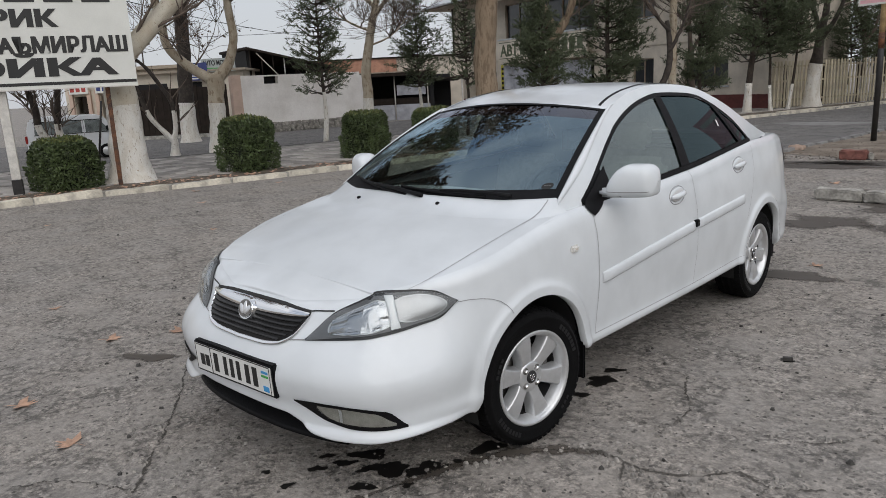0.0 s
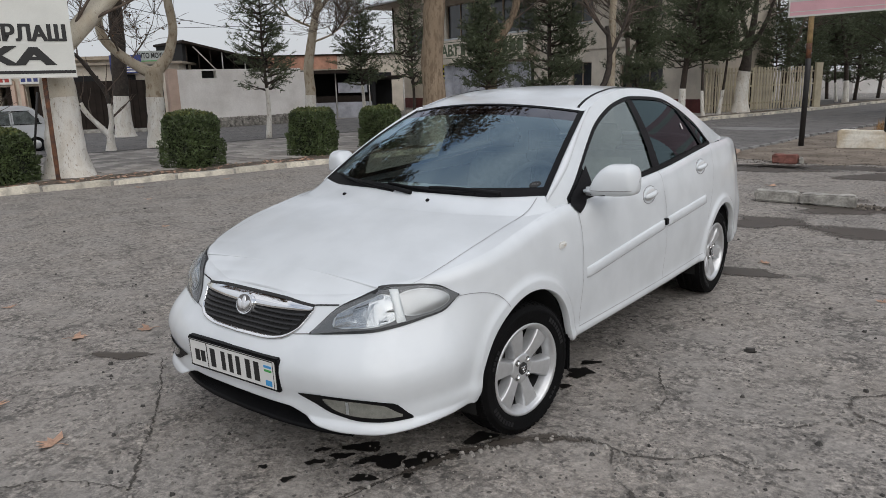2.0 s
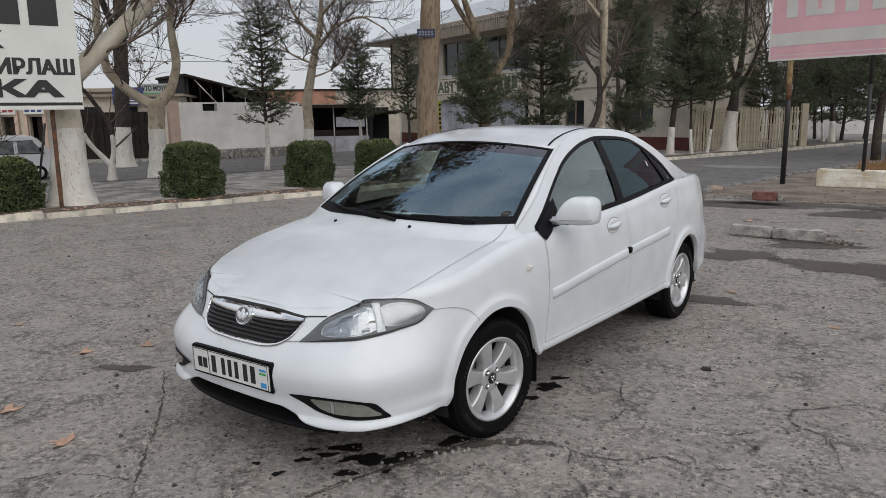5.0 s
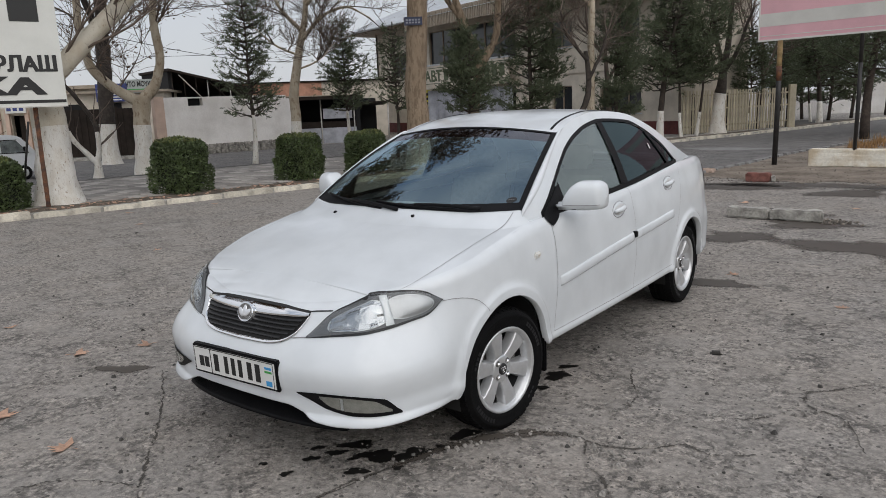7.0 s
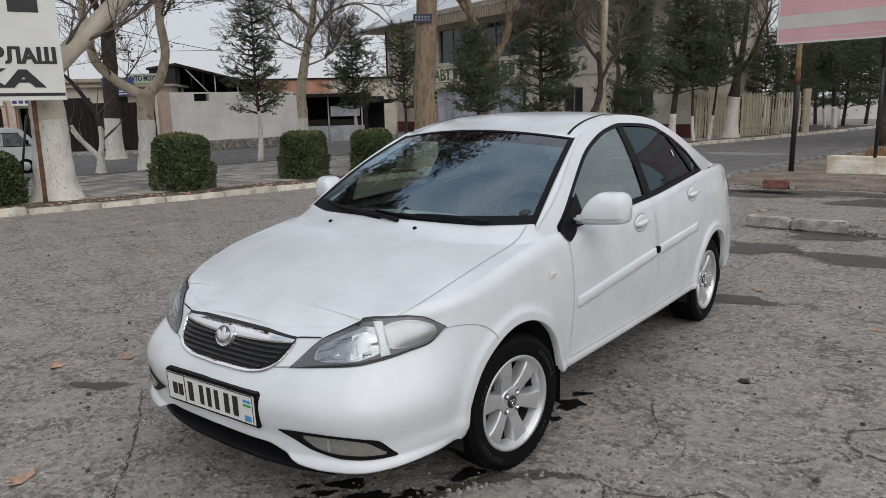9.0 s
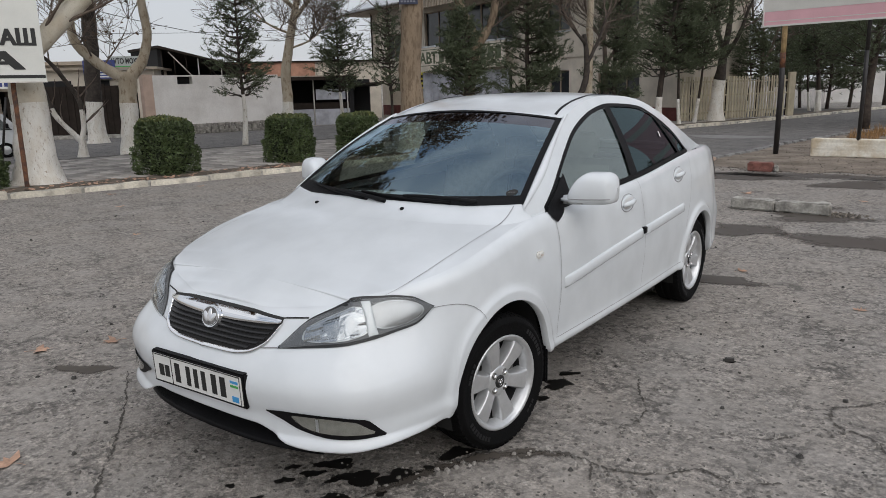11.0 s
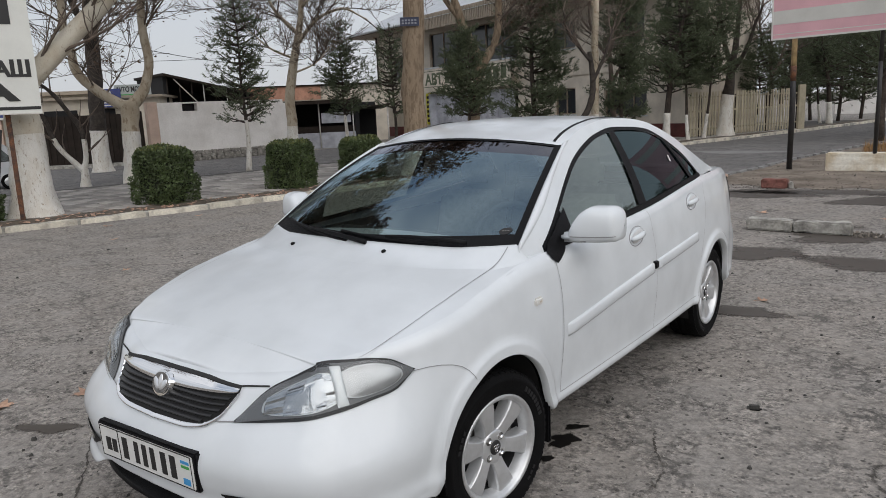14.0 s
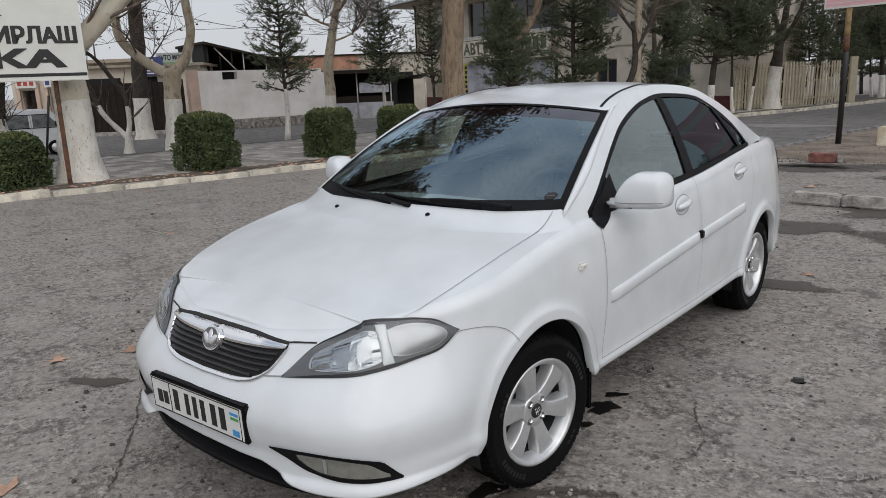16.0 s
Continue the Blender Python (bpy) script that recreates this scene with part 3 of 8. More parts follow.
M_CRACK = soaked("crack_dark", (0.075, 0.068, 0.06), 0.95, 34.0, 1.6, 0.8)
groove("trickle_stain", [(0.49, -1.06), (0.53, -0.83), (0.60, -0.62), (0.65, -0.50), (0.72, -0.30), (0.82, -0.13), (0.96, 0.0), (1.12, 0.06)], [0.014, 0.018, 0.026, 0.036, 0.05, 0.06, 0.06, 0.03], M_DAMP, 5, "damp trickle running from the wheel")
CRACKS = (
    ([(0.49, -1.06), (0.60, -0.62), (0.72, -0.30), (0.90, -0.05), (1.01, 0.04), (1.13, 0.08), (1.29, 0.06), (1.47, 0.14), (1.59, 0.26), (1.72, 0.23), (1.88, 0.33)], [0.010, 0.012, 0.014, 0.026, 0.034, 0.022, 0.014, 0.024, 0.010]),
    ([(1.20, 0.06), (1.31, -0.15), (1.40, -0.21), (1.53, -0.40), (1.60, -0.62)], [0.014, 0.022, 0.028, 0.020, 0.012]),
    ([(1.04, 1.01), (1.10, 0.85), (1.21, 0.65), (1.20, 0.37)], [0.006, 0.012, 0.014, 0.020]),
    ([(2.18, 1.42), (2.02, 1.24), (1.93, 1.15), (1.98, 0.97), (2.14, 0.90), (2.26, 0.58)], [0.008, 0.016, 0.030, 0.022, 0.012, 0.008]),
    ([(1.34, -0.43), (1.51, -0.51), (1.70, -0.52)], [0.014, 0.018, 0.010]),
    ([(1.54, 0.62), (1.76, 0.68), (1.91, 0.89)], [0.006, 0.014, 0.008]),
    ([(-1.4, -0.45), (-0.95, -0.74), (-0.64, -0.97), (-0.44, -1.14), (-0.22, -1.31), (-0.03, -1.46)], [0.008, 0.014, 0.022, 0.020, 0.014]),
    ([(-0.9, -1.75), (-0.65, -1.61), (-0.58, -1.50), (-0.38, -1.37), (-0.22, -1.31)], [0.008, 0.014, 0.010]))
for k, (pts, widths) in enumerate(CRACKS):
    groove("crack", pts, [0.75 * w for w in widths], M_CRACK, 20 + k, "narrow crumbling crack in the asphalt")


def pebble(rnd, x, y, z, r):
    """A faceted stone."""
    v = []
    for k in range(5):
        t = 2 * math.pi * (k + rnd.random() * 0.5) / 5
        q = r * (0.7 + 0.5 * rnd.random())
        v.append((x + q * math.cos(t), y + q * math.sin(t), z))
    for k in range(4):
        t = 2 * math.pi * (k + rnd.random() * 0.5) / 4
        q = r * (0.4 + 0.3 * rnd.random())
        v.append((x + q * math.cos(t), y + q * math.sin(t), z + r * (0.65 + 0.45 * rnd.random())))
    f = [(5, 6, 7, 8)] + [(k, (k + 1) % 5, 5 + (k * 4 // 5 + 1) % 4, 5 + k * 4 // 5) for k in range(5)]
    return v, f


rnd = random.Random(3)
st = []
for _ in range(26000):
    u = rnd.random() ** 1.6
    a = radians(40 + 110 * rnd.random())
    d = 0.8 + 9 * u
    x, y = 2.4 + d * math.cos(a) * 1.2, -2.4 + d * math.sin(a)
    if noise.noise(Vector((x * 0.8, y * 0.8, 5))) + 0.9 * noise.noise(Vector((x * 3.1, y * 3.1, 8))) < 0.12 and rnd.random() < 0.85:
        continue
    st.append(pebble(rnd, x, y, relief(x, y) - 0.001, 0.0028 + 0.010 * rnd.random() ** 5))
for pts, widths in CRACKS:
    for (ax, ay), (bx, by) in zip(pts, pts[1:]):
        for _ in range(int(34 * math.hypot(bx - ax, by - ay))):
            u = rnd.random()
            x, y = ax + (bx - ax) * u + rnd.gauss(0, 0.022), ay + (by - ay) * u + rnd.gauss(0, 0.022)
            st.append(pebble(rnd, x, y, relief(x, y) - 0.001, 0.004 + 0.014 * rnd.random() ** 2))
for cx, cy, nn, sp in ((-0.75, -1.02, 26, 0.10), (1.18, 0.06, 30, 0.08), (1.45, 0.03, 34, 0.10), (1.36, -0.02, 20, 0.07), (1.75, 0.2, 18, 0.08), (1.3, 0.45, 16, 0.1), (-0.42, -1.15, 14, 0.05), (1.98, 0.9, 14, 0.05)):
    for _ in range(nn):
        x, y = rnd.gauss(cx, sp), rnd.gauss(cy, sp)
        st.append(pebble(rnd, x, y, relief(x, y) - 0.001, 0.005 + 0.012 * rnd.random() ** 2))
tagged(link_mesh("loose_grit", *join(*st), M_STONE, None, "", False), "loose stones and grit on the asphalt", "grit", kind="stuff")
st = []
for _ in range(1500):
    d, a = 1.2 + 8 * rnd.random() ** 1.4, radians(35 + 120 * rnd.random())
    x, y = 2.4 + d * math.cos(a) * 1.2, -2.4 + d * math.sin(a)
    st.append(pebble(rnd, x, y, relief(x, y) - 0.002, 0.004 + 0.014 * rnd.random() ** 4))
tagged(link_mesh("dark_crumbs", *join(*st), M_CLOD, None, "", False), "dark crumbs of asphalt strewn over the ground", "crumbs", kind="stuff")
st = []
for _ in range(7000):
    y = 10.6 + 7 * rnd.random() ** 1.3
    x = isle_x(max(y, 11.4)) + 0.1 + 6 * rnd.random()
    st.append(pebble(rnd, x, y, 0.002, 0.005 + 0.016 * rnd.random() ** 6))
for _ in range(120):
    x, y = rnd.gauss(1.22, 0.12), rnd.gauss(6.76, 0.08)
    st.append(pebble(rnd, x, y, 0.0, 0.008 + 0.022 * rnd.random() ** 2))
tagged(link_mesh("gravel", *join(*st), M_GRIT, None, "", False), "grey gravel scattered over the verge", "gravel", kind="stuff")


def plane_leaf(x, y, z, size, seed):
    """A curled five-lobed dry leaf with its stalk."""
    rnd = random.Random(seed)
    tips = [(-1.95, 0.55), (-1.35, 0.9), (-0.85, 0.45), (-0.55, 0.85), (-0.28, 0.5), (0.0, 1.0), (0.28, 0.5), (0.55, 0.85), (0.85, 0.45), (1.35, 0.9), (1.95, 0.55), (math.pi, 0.12)]
    turn = rnd.random() * 6.28
    v = [(0, 0, 0.012)]
    for a, r in tips:
        r *= 0.9 + 0.2 * rnd.random()
        v.append((r * math.cos(a), r * math.sin(a), 0.06 * r * r + 0.10 * rnd.random() * r + 0.14 * (r * math.sin(a)) ** 2))
    n = len(tips)
    f = [(0, k + 1, (k + 1) % n + 1) for k in range(n)]
    v2, f2 = tube([(-0.05, 0, 0.02), (-0.5, 0.05, 0.05), (-0.9, 0.12, 0.03)], [0.02, 0.018, 0.014], 4)
    v, f = join((v, f), (v2, f2))
    c, s_ = math.cos(turn), math.sin(turn)
    v = [(x + size * (p[0] * c - p[1] * s_), y + size * (p[0] * s_ + p[1] * c), z + size * max(0.02, p[2])) for p in v]
    return tagged(link_mesh("dry_leaf", v, f, M_LEAF, None, "", False), "curled brown plane leaf lying on the asphalt", "leaf", "fallen leaves")


LEAVES = [(-1.55, -1.32, 0.075), (-0.87, -1.31, 0.07), (-2.21, -0.57, 0.07), (-3.34, -0.52, 0.05), (-7.36, 2.95, 0.07), (-7.59, 0.89, 0.05), (-1.98, -0.2, 0.065),
          (1.84, 2.94, 0.05), (0.91, 3.58, 0.055), (-5.2, 1.9, 0.05), (-0.15, 8.05, 0.09), (-8.7, 3.6, 0.08), (-8.2, 4.9, 0.07), (2.6, 6.1, 0.06), (1.3, 7.9, 0.06), (3.1, 4.4, 0.05)]
for k, (x, y, s_) in enumerate(LEAVES):
    plane_leaf(x, y, relief(x, y) + 0.002, 1.25 * s_, 100 + k)

# things lying on the asphalt and the verge
def rough_block(name, lo, hi, material, label, category, seed, bump=0.015, turn=0.0, group=""):
    """A weathered block with broken edges."""
    bm = bmesh.new()
    c = Vector([(a + b_) / 2 for a, b_ in zip(lo, hi)])
    box_bm([a - k for a, k in zip(lo, c)], [b_ - k for b_, k in zip(hi, c)], 0.018, bm, 2)
    bmesh.ops.subdivide_edges(bm, edges=[e for e in bm.edges if e.calc_length() > 0.06], cuts=5, use_grid_fill=True)
    for v in bm.verts:
        v.co += Vector([bump * noise.noise(v.co * 9 + Vector((seed, k * 3.3, 0))) for k in range(3)])
        if v.co.z < lo[2] - c.z + 0.01:
            v.co.z = lo[2] - c.z
    bm.transform(Matrix.Translation(c) @ pose(0, 0, 0, 0, 0, turn))
    return tagged(part(name, bm, material, smooth=False), label, category, group)


rough_block("kerb_stone", (0.0, 6.68, 0.0), (0.50, 6.86, 0.13), M_CONC, "broken concrete kerb stone lying on the asphalt", "kerb stone", 2, 0.013, -2, "broken kerb stones")
rough_block("kerb_stone", (0.515, 6.66, 0.0), (1.10, 6.85, 0.13), M_CONC, "broken concrete kerb stone with a crumbled end", "kerb stone", 7, 0.018, -1, "broken kerb stones")
rough_block("asphalt_lump", (1.33, 1.50, 0.0), (1.40, 1.54, 0.022), M_CLOD, "dark lump of asphalt lying loose", "lump", 14, 0.006, 25)
M_REDB = mat("painted_red_brick", (0.24, 0.10, 0.08), 0.85, vary=0.35, scale=12, bump=0.6, bump_scale=50)
rough_block("red_block", (-0.80, 10.72, 0.0), (-0.40, 10.92, 0.155), M_REDB, "dark red brick block standing on the verge", "block", 4, 0.012, 4)
rough_block("mortar_lump", (-0.39, 10.78, 0.0), (-0.31, 10.9, 0.10), M_CONC, "pale lump of mortar against the brick", "mortar", 9, 0.02)
M_WBLOCK = mat("limewashed_concrete", (0.72, 0.69, 0.61), 0.88, vary=0.2, scale=3, bump=0.6, bump_scale=25, second=(0.56, 0.47, 0.34))
rough_block("concrete_block", (-0.32, 13.75, 0.0), (3.2, 14.10, 0.36), M_WBLOCK, "long limewashed concrete block on the verge", "concrete block", 5, 0.012, 0)
rough_block("verge_stone", (-1.98, 12.0, 0.0), (-1.72, 12.15, 0.09), mat("pinkish_stone", (0.50, 0.38, 0.31), 0.9, vary=0.2, scale=8), "pale pinkish stone at the verge corner", "stone", 12, 0.03)
gr = []
for _ in range(9000):
    y = 14.5 + 12.5 * rnd.random()
    x = max(isle_x(y) + 0.5, 0.3 - 0.12 * (y - 14)) + 5.5 * rnd.random() ** 1.3
    if noise.noise(Vector((x * 0.9, y * 0.6, 7))) < -0.1:
        continue
    h, a = 0.08 + 0.26 * rnd.random() ** 2, 6.28 * rnd.random()
    dx, dy = 0.011 * math.cos(a), 0.011 * math.sin(a)
    lx, ly = 0.12 * (rnd.random() - 0.5), 0.12 * (rnd.random() - 0.5)
    gr.append(([(x - dx, y - dy, 0.02), (x + dx, y + dy, 0.02), (x + lx, y + ly, 0.02 + h)], [(0, 1, 2)]))
tagged(link_mesh("dry_grass", *join(*gr), M_GRASS, None, "", False), "tufts of dry rust-brown grass on the verge", "grass", kind="stuff")


# ---- the white saloon: origin on the ground under the front axle, nose towards -y ----
PLAN = [(0, -0.942), (0.27, -0.928), (0.50, -0.878), (0.69, -0.785), (0.80, -0.56), (0.828, -0.28), (0.84, 0.0), (0.85, 0.4),
        (0.862, 1.2), (0.862, 2.0), (0.852, 2.6), (0.82, 3.0), (0.76, 3.3), (0.66, 3.47), (0.4, 3.57), (0, 3.6)]
SHOULDER = [(-0.935, 0.735), (-0.88, 0.752), (-0.8, 0.774), (-0.7, 0.789), (-0.6, 0.802), (-0.4, 0.829), (-0.2, 0.87), (0.0, 0.91), (0.3, 0.955), (0.6, 0.965),
            (1.5, 1.005), (2.56, 1.07), (3.0, 1.07), (3.4, 1.05), (3.6, 1.03)]
CENTRE = [(-0.79, 0.734), (-0.68, 0.787), (-0.5, 0.845), (-0.25, 0.91), (0.0, 0.965), (0.15, 0.99), (0.35, 1.0), (2.9, 1.10), (3.3, 1.09), (3.6, 1.04)]
IN_FRONT = [(0.12, 0.06), (0.24, 0.004), (0.265, -0.004), (0.285, -0.003), (0.302, 0.003), (0.318, 0.017), (0.37, 0.017), (0.43, 0.005), (0.48, 0.0), (0.53, 0.018), (0.60, 0.064), (0.68, 0.113), (0.76, 0.155)]
IN_SIDE = [(0.12, 0.08), (0.29, 0.040), (0.322, 0.011), (0.345, 0.005), (0.362, 0.009), (0.385, 0.012), (0.45, 0.009), (0.6, 0.0), (0.75, 0.008), (0.9, 0.03), (1.0, 0.052), (1.1, 0.07)]
IN_REAR = [(0.12, 0.09), (0.3, 0.01), (0.55, 0.0), (0.7, 0.03), (0.9, 0.05), (1.07, 0.09)]
LIP = [(0.0, 0.345), (0.30, 0.34), (0.38, 0.318), (0.455, 0.288), (0.55, 0.277), (0.66, 0.278), (0.745, 0.284), (0.80, 0.288)]
ARCH_R, WHEEL_Z, AXLES = 0.356, 0.30, (0.0, 2.57)


def plan_curve(step):
    """The plan outline by arc length: points and outward normals."""
    P = np.array(PLAN)
    k = np.r_[0, np.cumsum(np.hypot(*np.diff(P, axis=0).T))]
    u = np.linspace(0, k[-1], 1600)
    X, Y = (catmull(k, P[:, i], u) for i in (0, 1))
    a = np.r_[0, np.cumsum(np.hypot(np.diff(X), np.diff(Y)))]
    s = np.linspace(0, a[-1], int(a[-1] / step))
    X, Y = np.interp(s, a, X), np.interp(s, a, Y)
    tx, ty = np.gradient(X), np.gradient(Y)
    tx[0], ty[0], tx[-1], ty[-1] = 1, 0, -1, 0
    n = np.hypot(tx, ty)
    return X, Y, ty / n, -tx / n


def catmull(k, v, u):
    m = np.gradient(v, k)
    i = np.clip(np.searchsorted(k, u) - 1, 0, len(k) - 2)
    h = k[i + 1] - k[i]
    t = (u - k[i]) / h
    return ((1 + 2 * t) * (1 - t) ** 2 * v[i] + t * (1 - t) ** 2 * h * m[i] + t * t * (3 - 2 * t) * v[i + 1] + t * t * (t - 1) * h * m[i + 1])


CX, CY, NX, NY = plan_curve(0.012)
S_FRONT = int(np.argmax(CY > -0.20))


def smooth01(a, b, x):
    t = np.clip((np.asarray(x, float) - a) / (b - a), 0, 1)
    return t * t * (3 - 2 * t)


def shoulder_z(y):
    return pch(SHOULDER, y)


def inset(y, z):
    wf, wr = 1 - smooth01(-0.72, -0.15, y), smooth01(2.9, 3.4, y)
    # the upper nose sweeps back towards the lamps
    sweep = 0.022 * smooth01(0.56, 0.68, z) * smooth01(-0.935, -0.905, y) * (1 - smooth01(-0.80, -0.60, y))
    base = wf * (pch(IN_FRONT, z) + sweep) + wr * pch(IN_REAR, z) + (1 - wf - wr) * pch(IN_SIDE, z)
    r = 0.05
    k = np.clip((z - (shoulder_z(y) - r)) / r, 0, 1)
    return base + r * 0.8 * (1 - np.sqrt(np.maximum(0, 1 - 0.97 * k * k)))


def flare(y, z):
    """The rounded lip round the wheel arches stands a little proud."""
    out = 0.0
    for c in AXLES:
        d = np.hypot(y - c, z - WHEEL_Z) - ARCH_R
        out = out + 0.014 * np.exp(-(np.maximum(0, d - 0.035) / 0.02) ** 2) * (z > 0.2)
    return out


def skin(i, z, off=0.0):
    """Point of the body side at plan index i (may be fractional) and height z, lifted by off."""
    j = np.arange(len(CX))
    x, y, nx, ny = (np.interp(i, j, a) for a in (CX, CY, NX, NY))
    d = off - inset(y, z) + flare(y, z)
    return np.stack([x + nx * d, y + ny * d, np.broadcast_to(z, np.shape(x + nx * d))], -1)


def side_index(y):
    """Plan index at which the outline passes y on the flank."""
    return np.interp(y, CY, np.arange(len(CY)))


def nose_index(x):
    return np.interp(x, CX[:S_FRONT], np.arange(S_FRONT))


def sill_z(i):
    x, y = CX[i], CY[i]
    z = float(np.interp(y, [-0.5, -0.3, 0.4, 2.2, 3.0, 3.6], [0.28, 0.285, 0.322, 0.322, 0.30, 0.27]))
    if y < -0.40:
        z = float(pch(LIP, x))
    for c in AXLES:
        if abs(y - c) < ARCH_R:
            z = max(z, WHEEL_Z + math.sqrt(ARCH_R ** 2 - (y - c) ** 2))
    return z


def top_rows(i, q):
    """Point on the bonnet or boot: plan index i, q from 0 at the shoulder to 1 at the centre line."""
    zs = shoulder_z(CY[i])
    p = skin(i, zs)
    zc = pch(CENTRE, p[1])
    zc = max(zc, zs)
    return np.array([p[0] * (1 - q), p[1], zc - (zc - zs) * (1 - q) ** 1.9])


def bonnet_z(x, y):
    ys = [skin(i, shoulder_z(CY[i])) for i in range(S_FRONT + 60)]
    xs = np.interp(y, [p[1] for p in ys], [p[0] for p in ys])
    zs = np.interp(y, [p[1] for p in ys], [p[2] for p in ys])
    zc = max(float(pch(CENTRE, y)), zs)
    return zc - (zc - zs) * min(1.0, abs(x) / xs) ** 1.9


def mirror_x(v, f):
    return [(-p[0], p[1], p[2]) for p in v], [q[::-1] for q in f]


def both(name, v, f, material, parent, label="", smooth=True):
    link_mesh(name, v, f, material, parent, label, smooth)
    return link_mesh(name, *mirror_x(v, f), material, parent, label, smooth)


car = thing("saloon_car", "white four-door saloon car parked on worn asphalt", "car")

# body shell
V_SIDE = [0, 0.012, 0.024, 0.036, 0.048, 0.06, 0.072, 0.085, 0.1, 0.12, 0.14, 0.16, 0.19, 0.22, 0.28, 0.34, 0.4, 0.46, 0.52, 0.58, 0.64, 0.7, 0.76, 0.81, 0.85, 0.88, 0.91, 0.94, 0.96, 0.98, 0.992, 1.0]
Q_TOP = [0.03, 0.07, 0.12, 0.2, 0.3, 0.42, 0.56, 0.7, 0.85, 1.0]
stations = list(range(len(CX)))
rows, tops = [], []
for i in stations:
    zb, zt = sill_z(i), float(shoulder_z(CY[i]))
    inner = skin(i, zb, -0.035)
    col = [tuple(inner)] + [tuple(skin(i, zb + (zt - zb) * v)) for v in V_SIDE]
    rows.append(col)
v, f = grid(rows)
both("body_shell", v, f, M_PAINT, car)
front_top = [[tuple(skin(i, shoulder_z(CY[i])))] + [tuple(top_rows(i, q)) for q in Q_TOP] for i in stations if CY[i] < 0.46]
rear_top = [[tuple(skin(i, shoulder_z(CY[i])))] + [tuple(top_rows(i, q)) for q in Q_TOP] for i in stations if CY[i] > 2.8]
both("bonnet", *grid(front_top), M_PAINT, car)
both("boot_lid", *grid(rear_top), M_PAINT, car)


def ribbon(points, normals, width, lift):
    """A narrow strip along points that lies on a surface."""
    P = [Vector(p) for p in points]
    a, b = [], []
    for k, p in enumerate(P):
        d = (P[min(k + 1, len(P) - 1)] - P[max(k - 1, 0)]).normalized()
        n = Vector(normals[k]).normalized()
        t = d.cross(n).normalized() * width / 2
        a.append(tuple(p + n * lift + t))
        b.append(tuple(p + n * lift - t))
    return grid([a, b])


def on_side(y, z, off=0.0):
    return skin(side_index(y), z, off)


def side_seam(pairs, width=0.0026, name="seam"):
    ys, zs = zip(*pairs)
    k = np.linspace(0, len(pairs) - 1, 40)
    Y, Z = np.interp(k, range(len(ys)), ys), np.interp(k, range(len(zs)), zs)
    pts = [on_side(y, z) for y, z in zip(Y, Z)]
    both(name, *ribbon(pts, [(1, 0, 0.05)] * len(pts), width, 0.0025), M_SEAM, car)


side_seam([(0.46, 0.955), (0.475, 0.85), (0.47, 0.7), (0.455, 0.5), (0.445, 0.368)])
side_seam([(1.49, 0.995), (1.50, 0.8), (1.49, 0.5), (1.475, 0.366)])
side_seam([(0.44, 0.368), (1.475, 0.366), (2.2, 0.374)], 0.003)
side_seam([(2.42, 1.05), (2.40, 0.9), (2.30, 0.72), (2.235, 0.6)])
side_seam([(-0.42, 0.727), (-0.36, 0.7265), (-0.31, 0.721), (-0.265, 0.710), (-0.225, 0.693), (-0.195, 0.670), (-0.175, 0.635)])
bon = [(0.664, -0.575), (0.674, -0.50), (0.688, -0.32), (0.70, -0.15), (0.705, 0.05), (0.708, 0.2), (0.702, 0.29)]
kk = np.linspace(0, 6, 40)
bpts = [(x, y, bonnet_z(x, y)) for x, y in zip(np.interp(kk, range(7), [p[0] for p in bon]), np.interp(kk, range(7), [p[1] for p in bon]))]
both("seam", *ribbon(bpts, [(0.15, 0, 1)] * 40, 0.0026, 0.0028), M_SEAM, car)

# greenhouse
BELT_X = [(0.3, 0.745), (0.6, 0.782), (1.5, 0.79), (2.3, 0.772), (2.6, 0.745), (3.0, 0.69)]
RAIL = [(0.30, 0.975), (0.5, 1.09), (0.8, 1.268), (0.98, 1.358), (1.15, 1.415), (1.34, 1.45), (1.55, 1.468), (1.8, 1.46), (2.0, 1.435), (2.2, 1.37), (2.5, 1.235), (2.75, 1.14), (2.98, 1.075)]
FRAME = [(0.46, 0.985), (0.69, 1.135), (0.83, 1.219), (0.98, 1.296), (1.15, 1.355), (1.34, 1.40), (1.55, 1.423), (1.78, 1.414), (1.96, 1.395), (2.09, 1.35), (2.31, 1.23), (2.475, 1.10), (2.50, 1.085)]


def cabin(y, z, off=0.0):
    """Point on the side of the cabin."""
    zb = float(shoulder_z(y))
    h = max(0.0, z - zb)
    return (float(pch(BELT_X, y)) - 0.36 * h - 0.36 * h * h + off, y, z)


def cabin_patch(name, y0, y1, low, high, material, off, n=30, m=8, label=""):
    out = []
    for y in np.linspace(y0, y1, n):
        a, b = low(y), high(y)
        b = max(a + 0.0005, b)
        out.append([cabin(y, a + (b - a) * t, off) for t in np.linspace(0, 1, m)])
    v, f = grid(out)
    return both(name, v, [q[::-1] for q in f], material, car, label)


belt = lambda y: float(shoulder_z(y)) - 0.004
belt2 = lambda y: float(shoulder_z(y)) + 0.022
rail = lambda y: float(pch(RAIL, y))
frame_top = lambda y: float(pch(FRAME, y))
glass_top = lambda y: frame_top(y) - 0.019

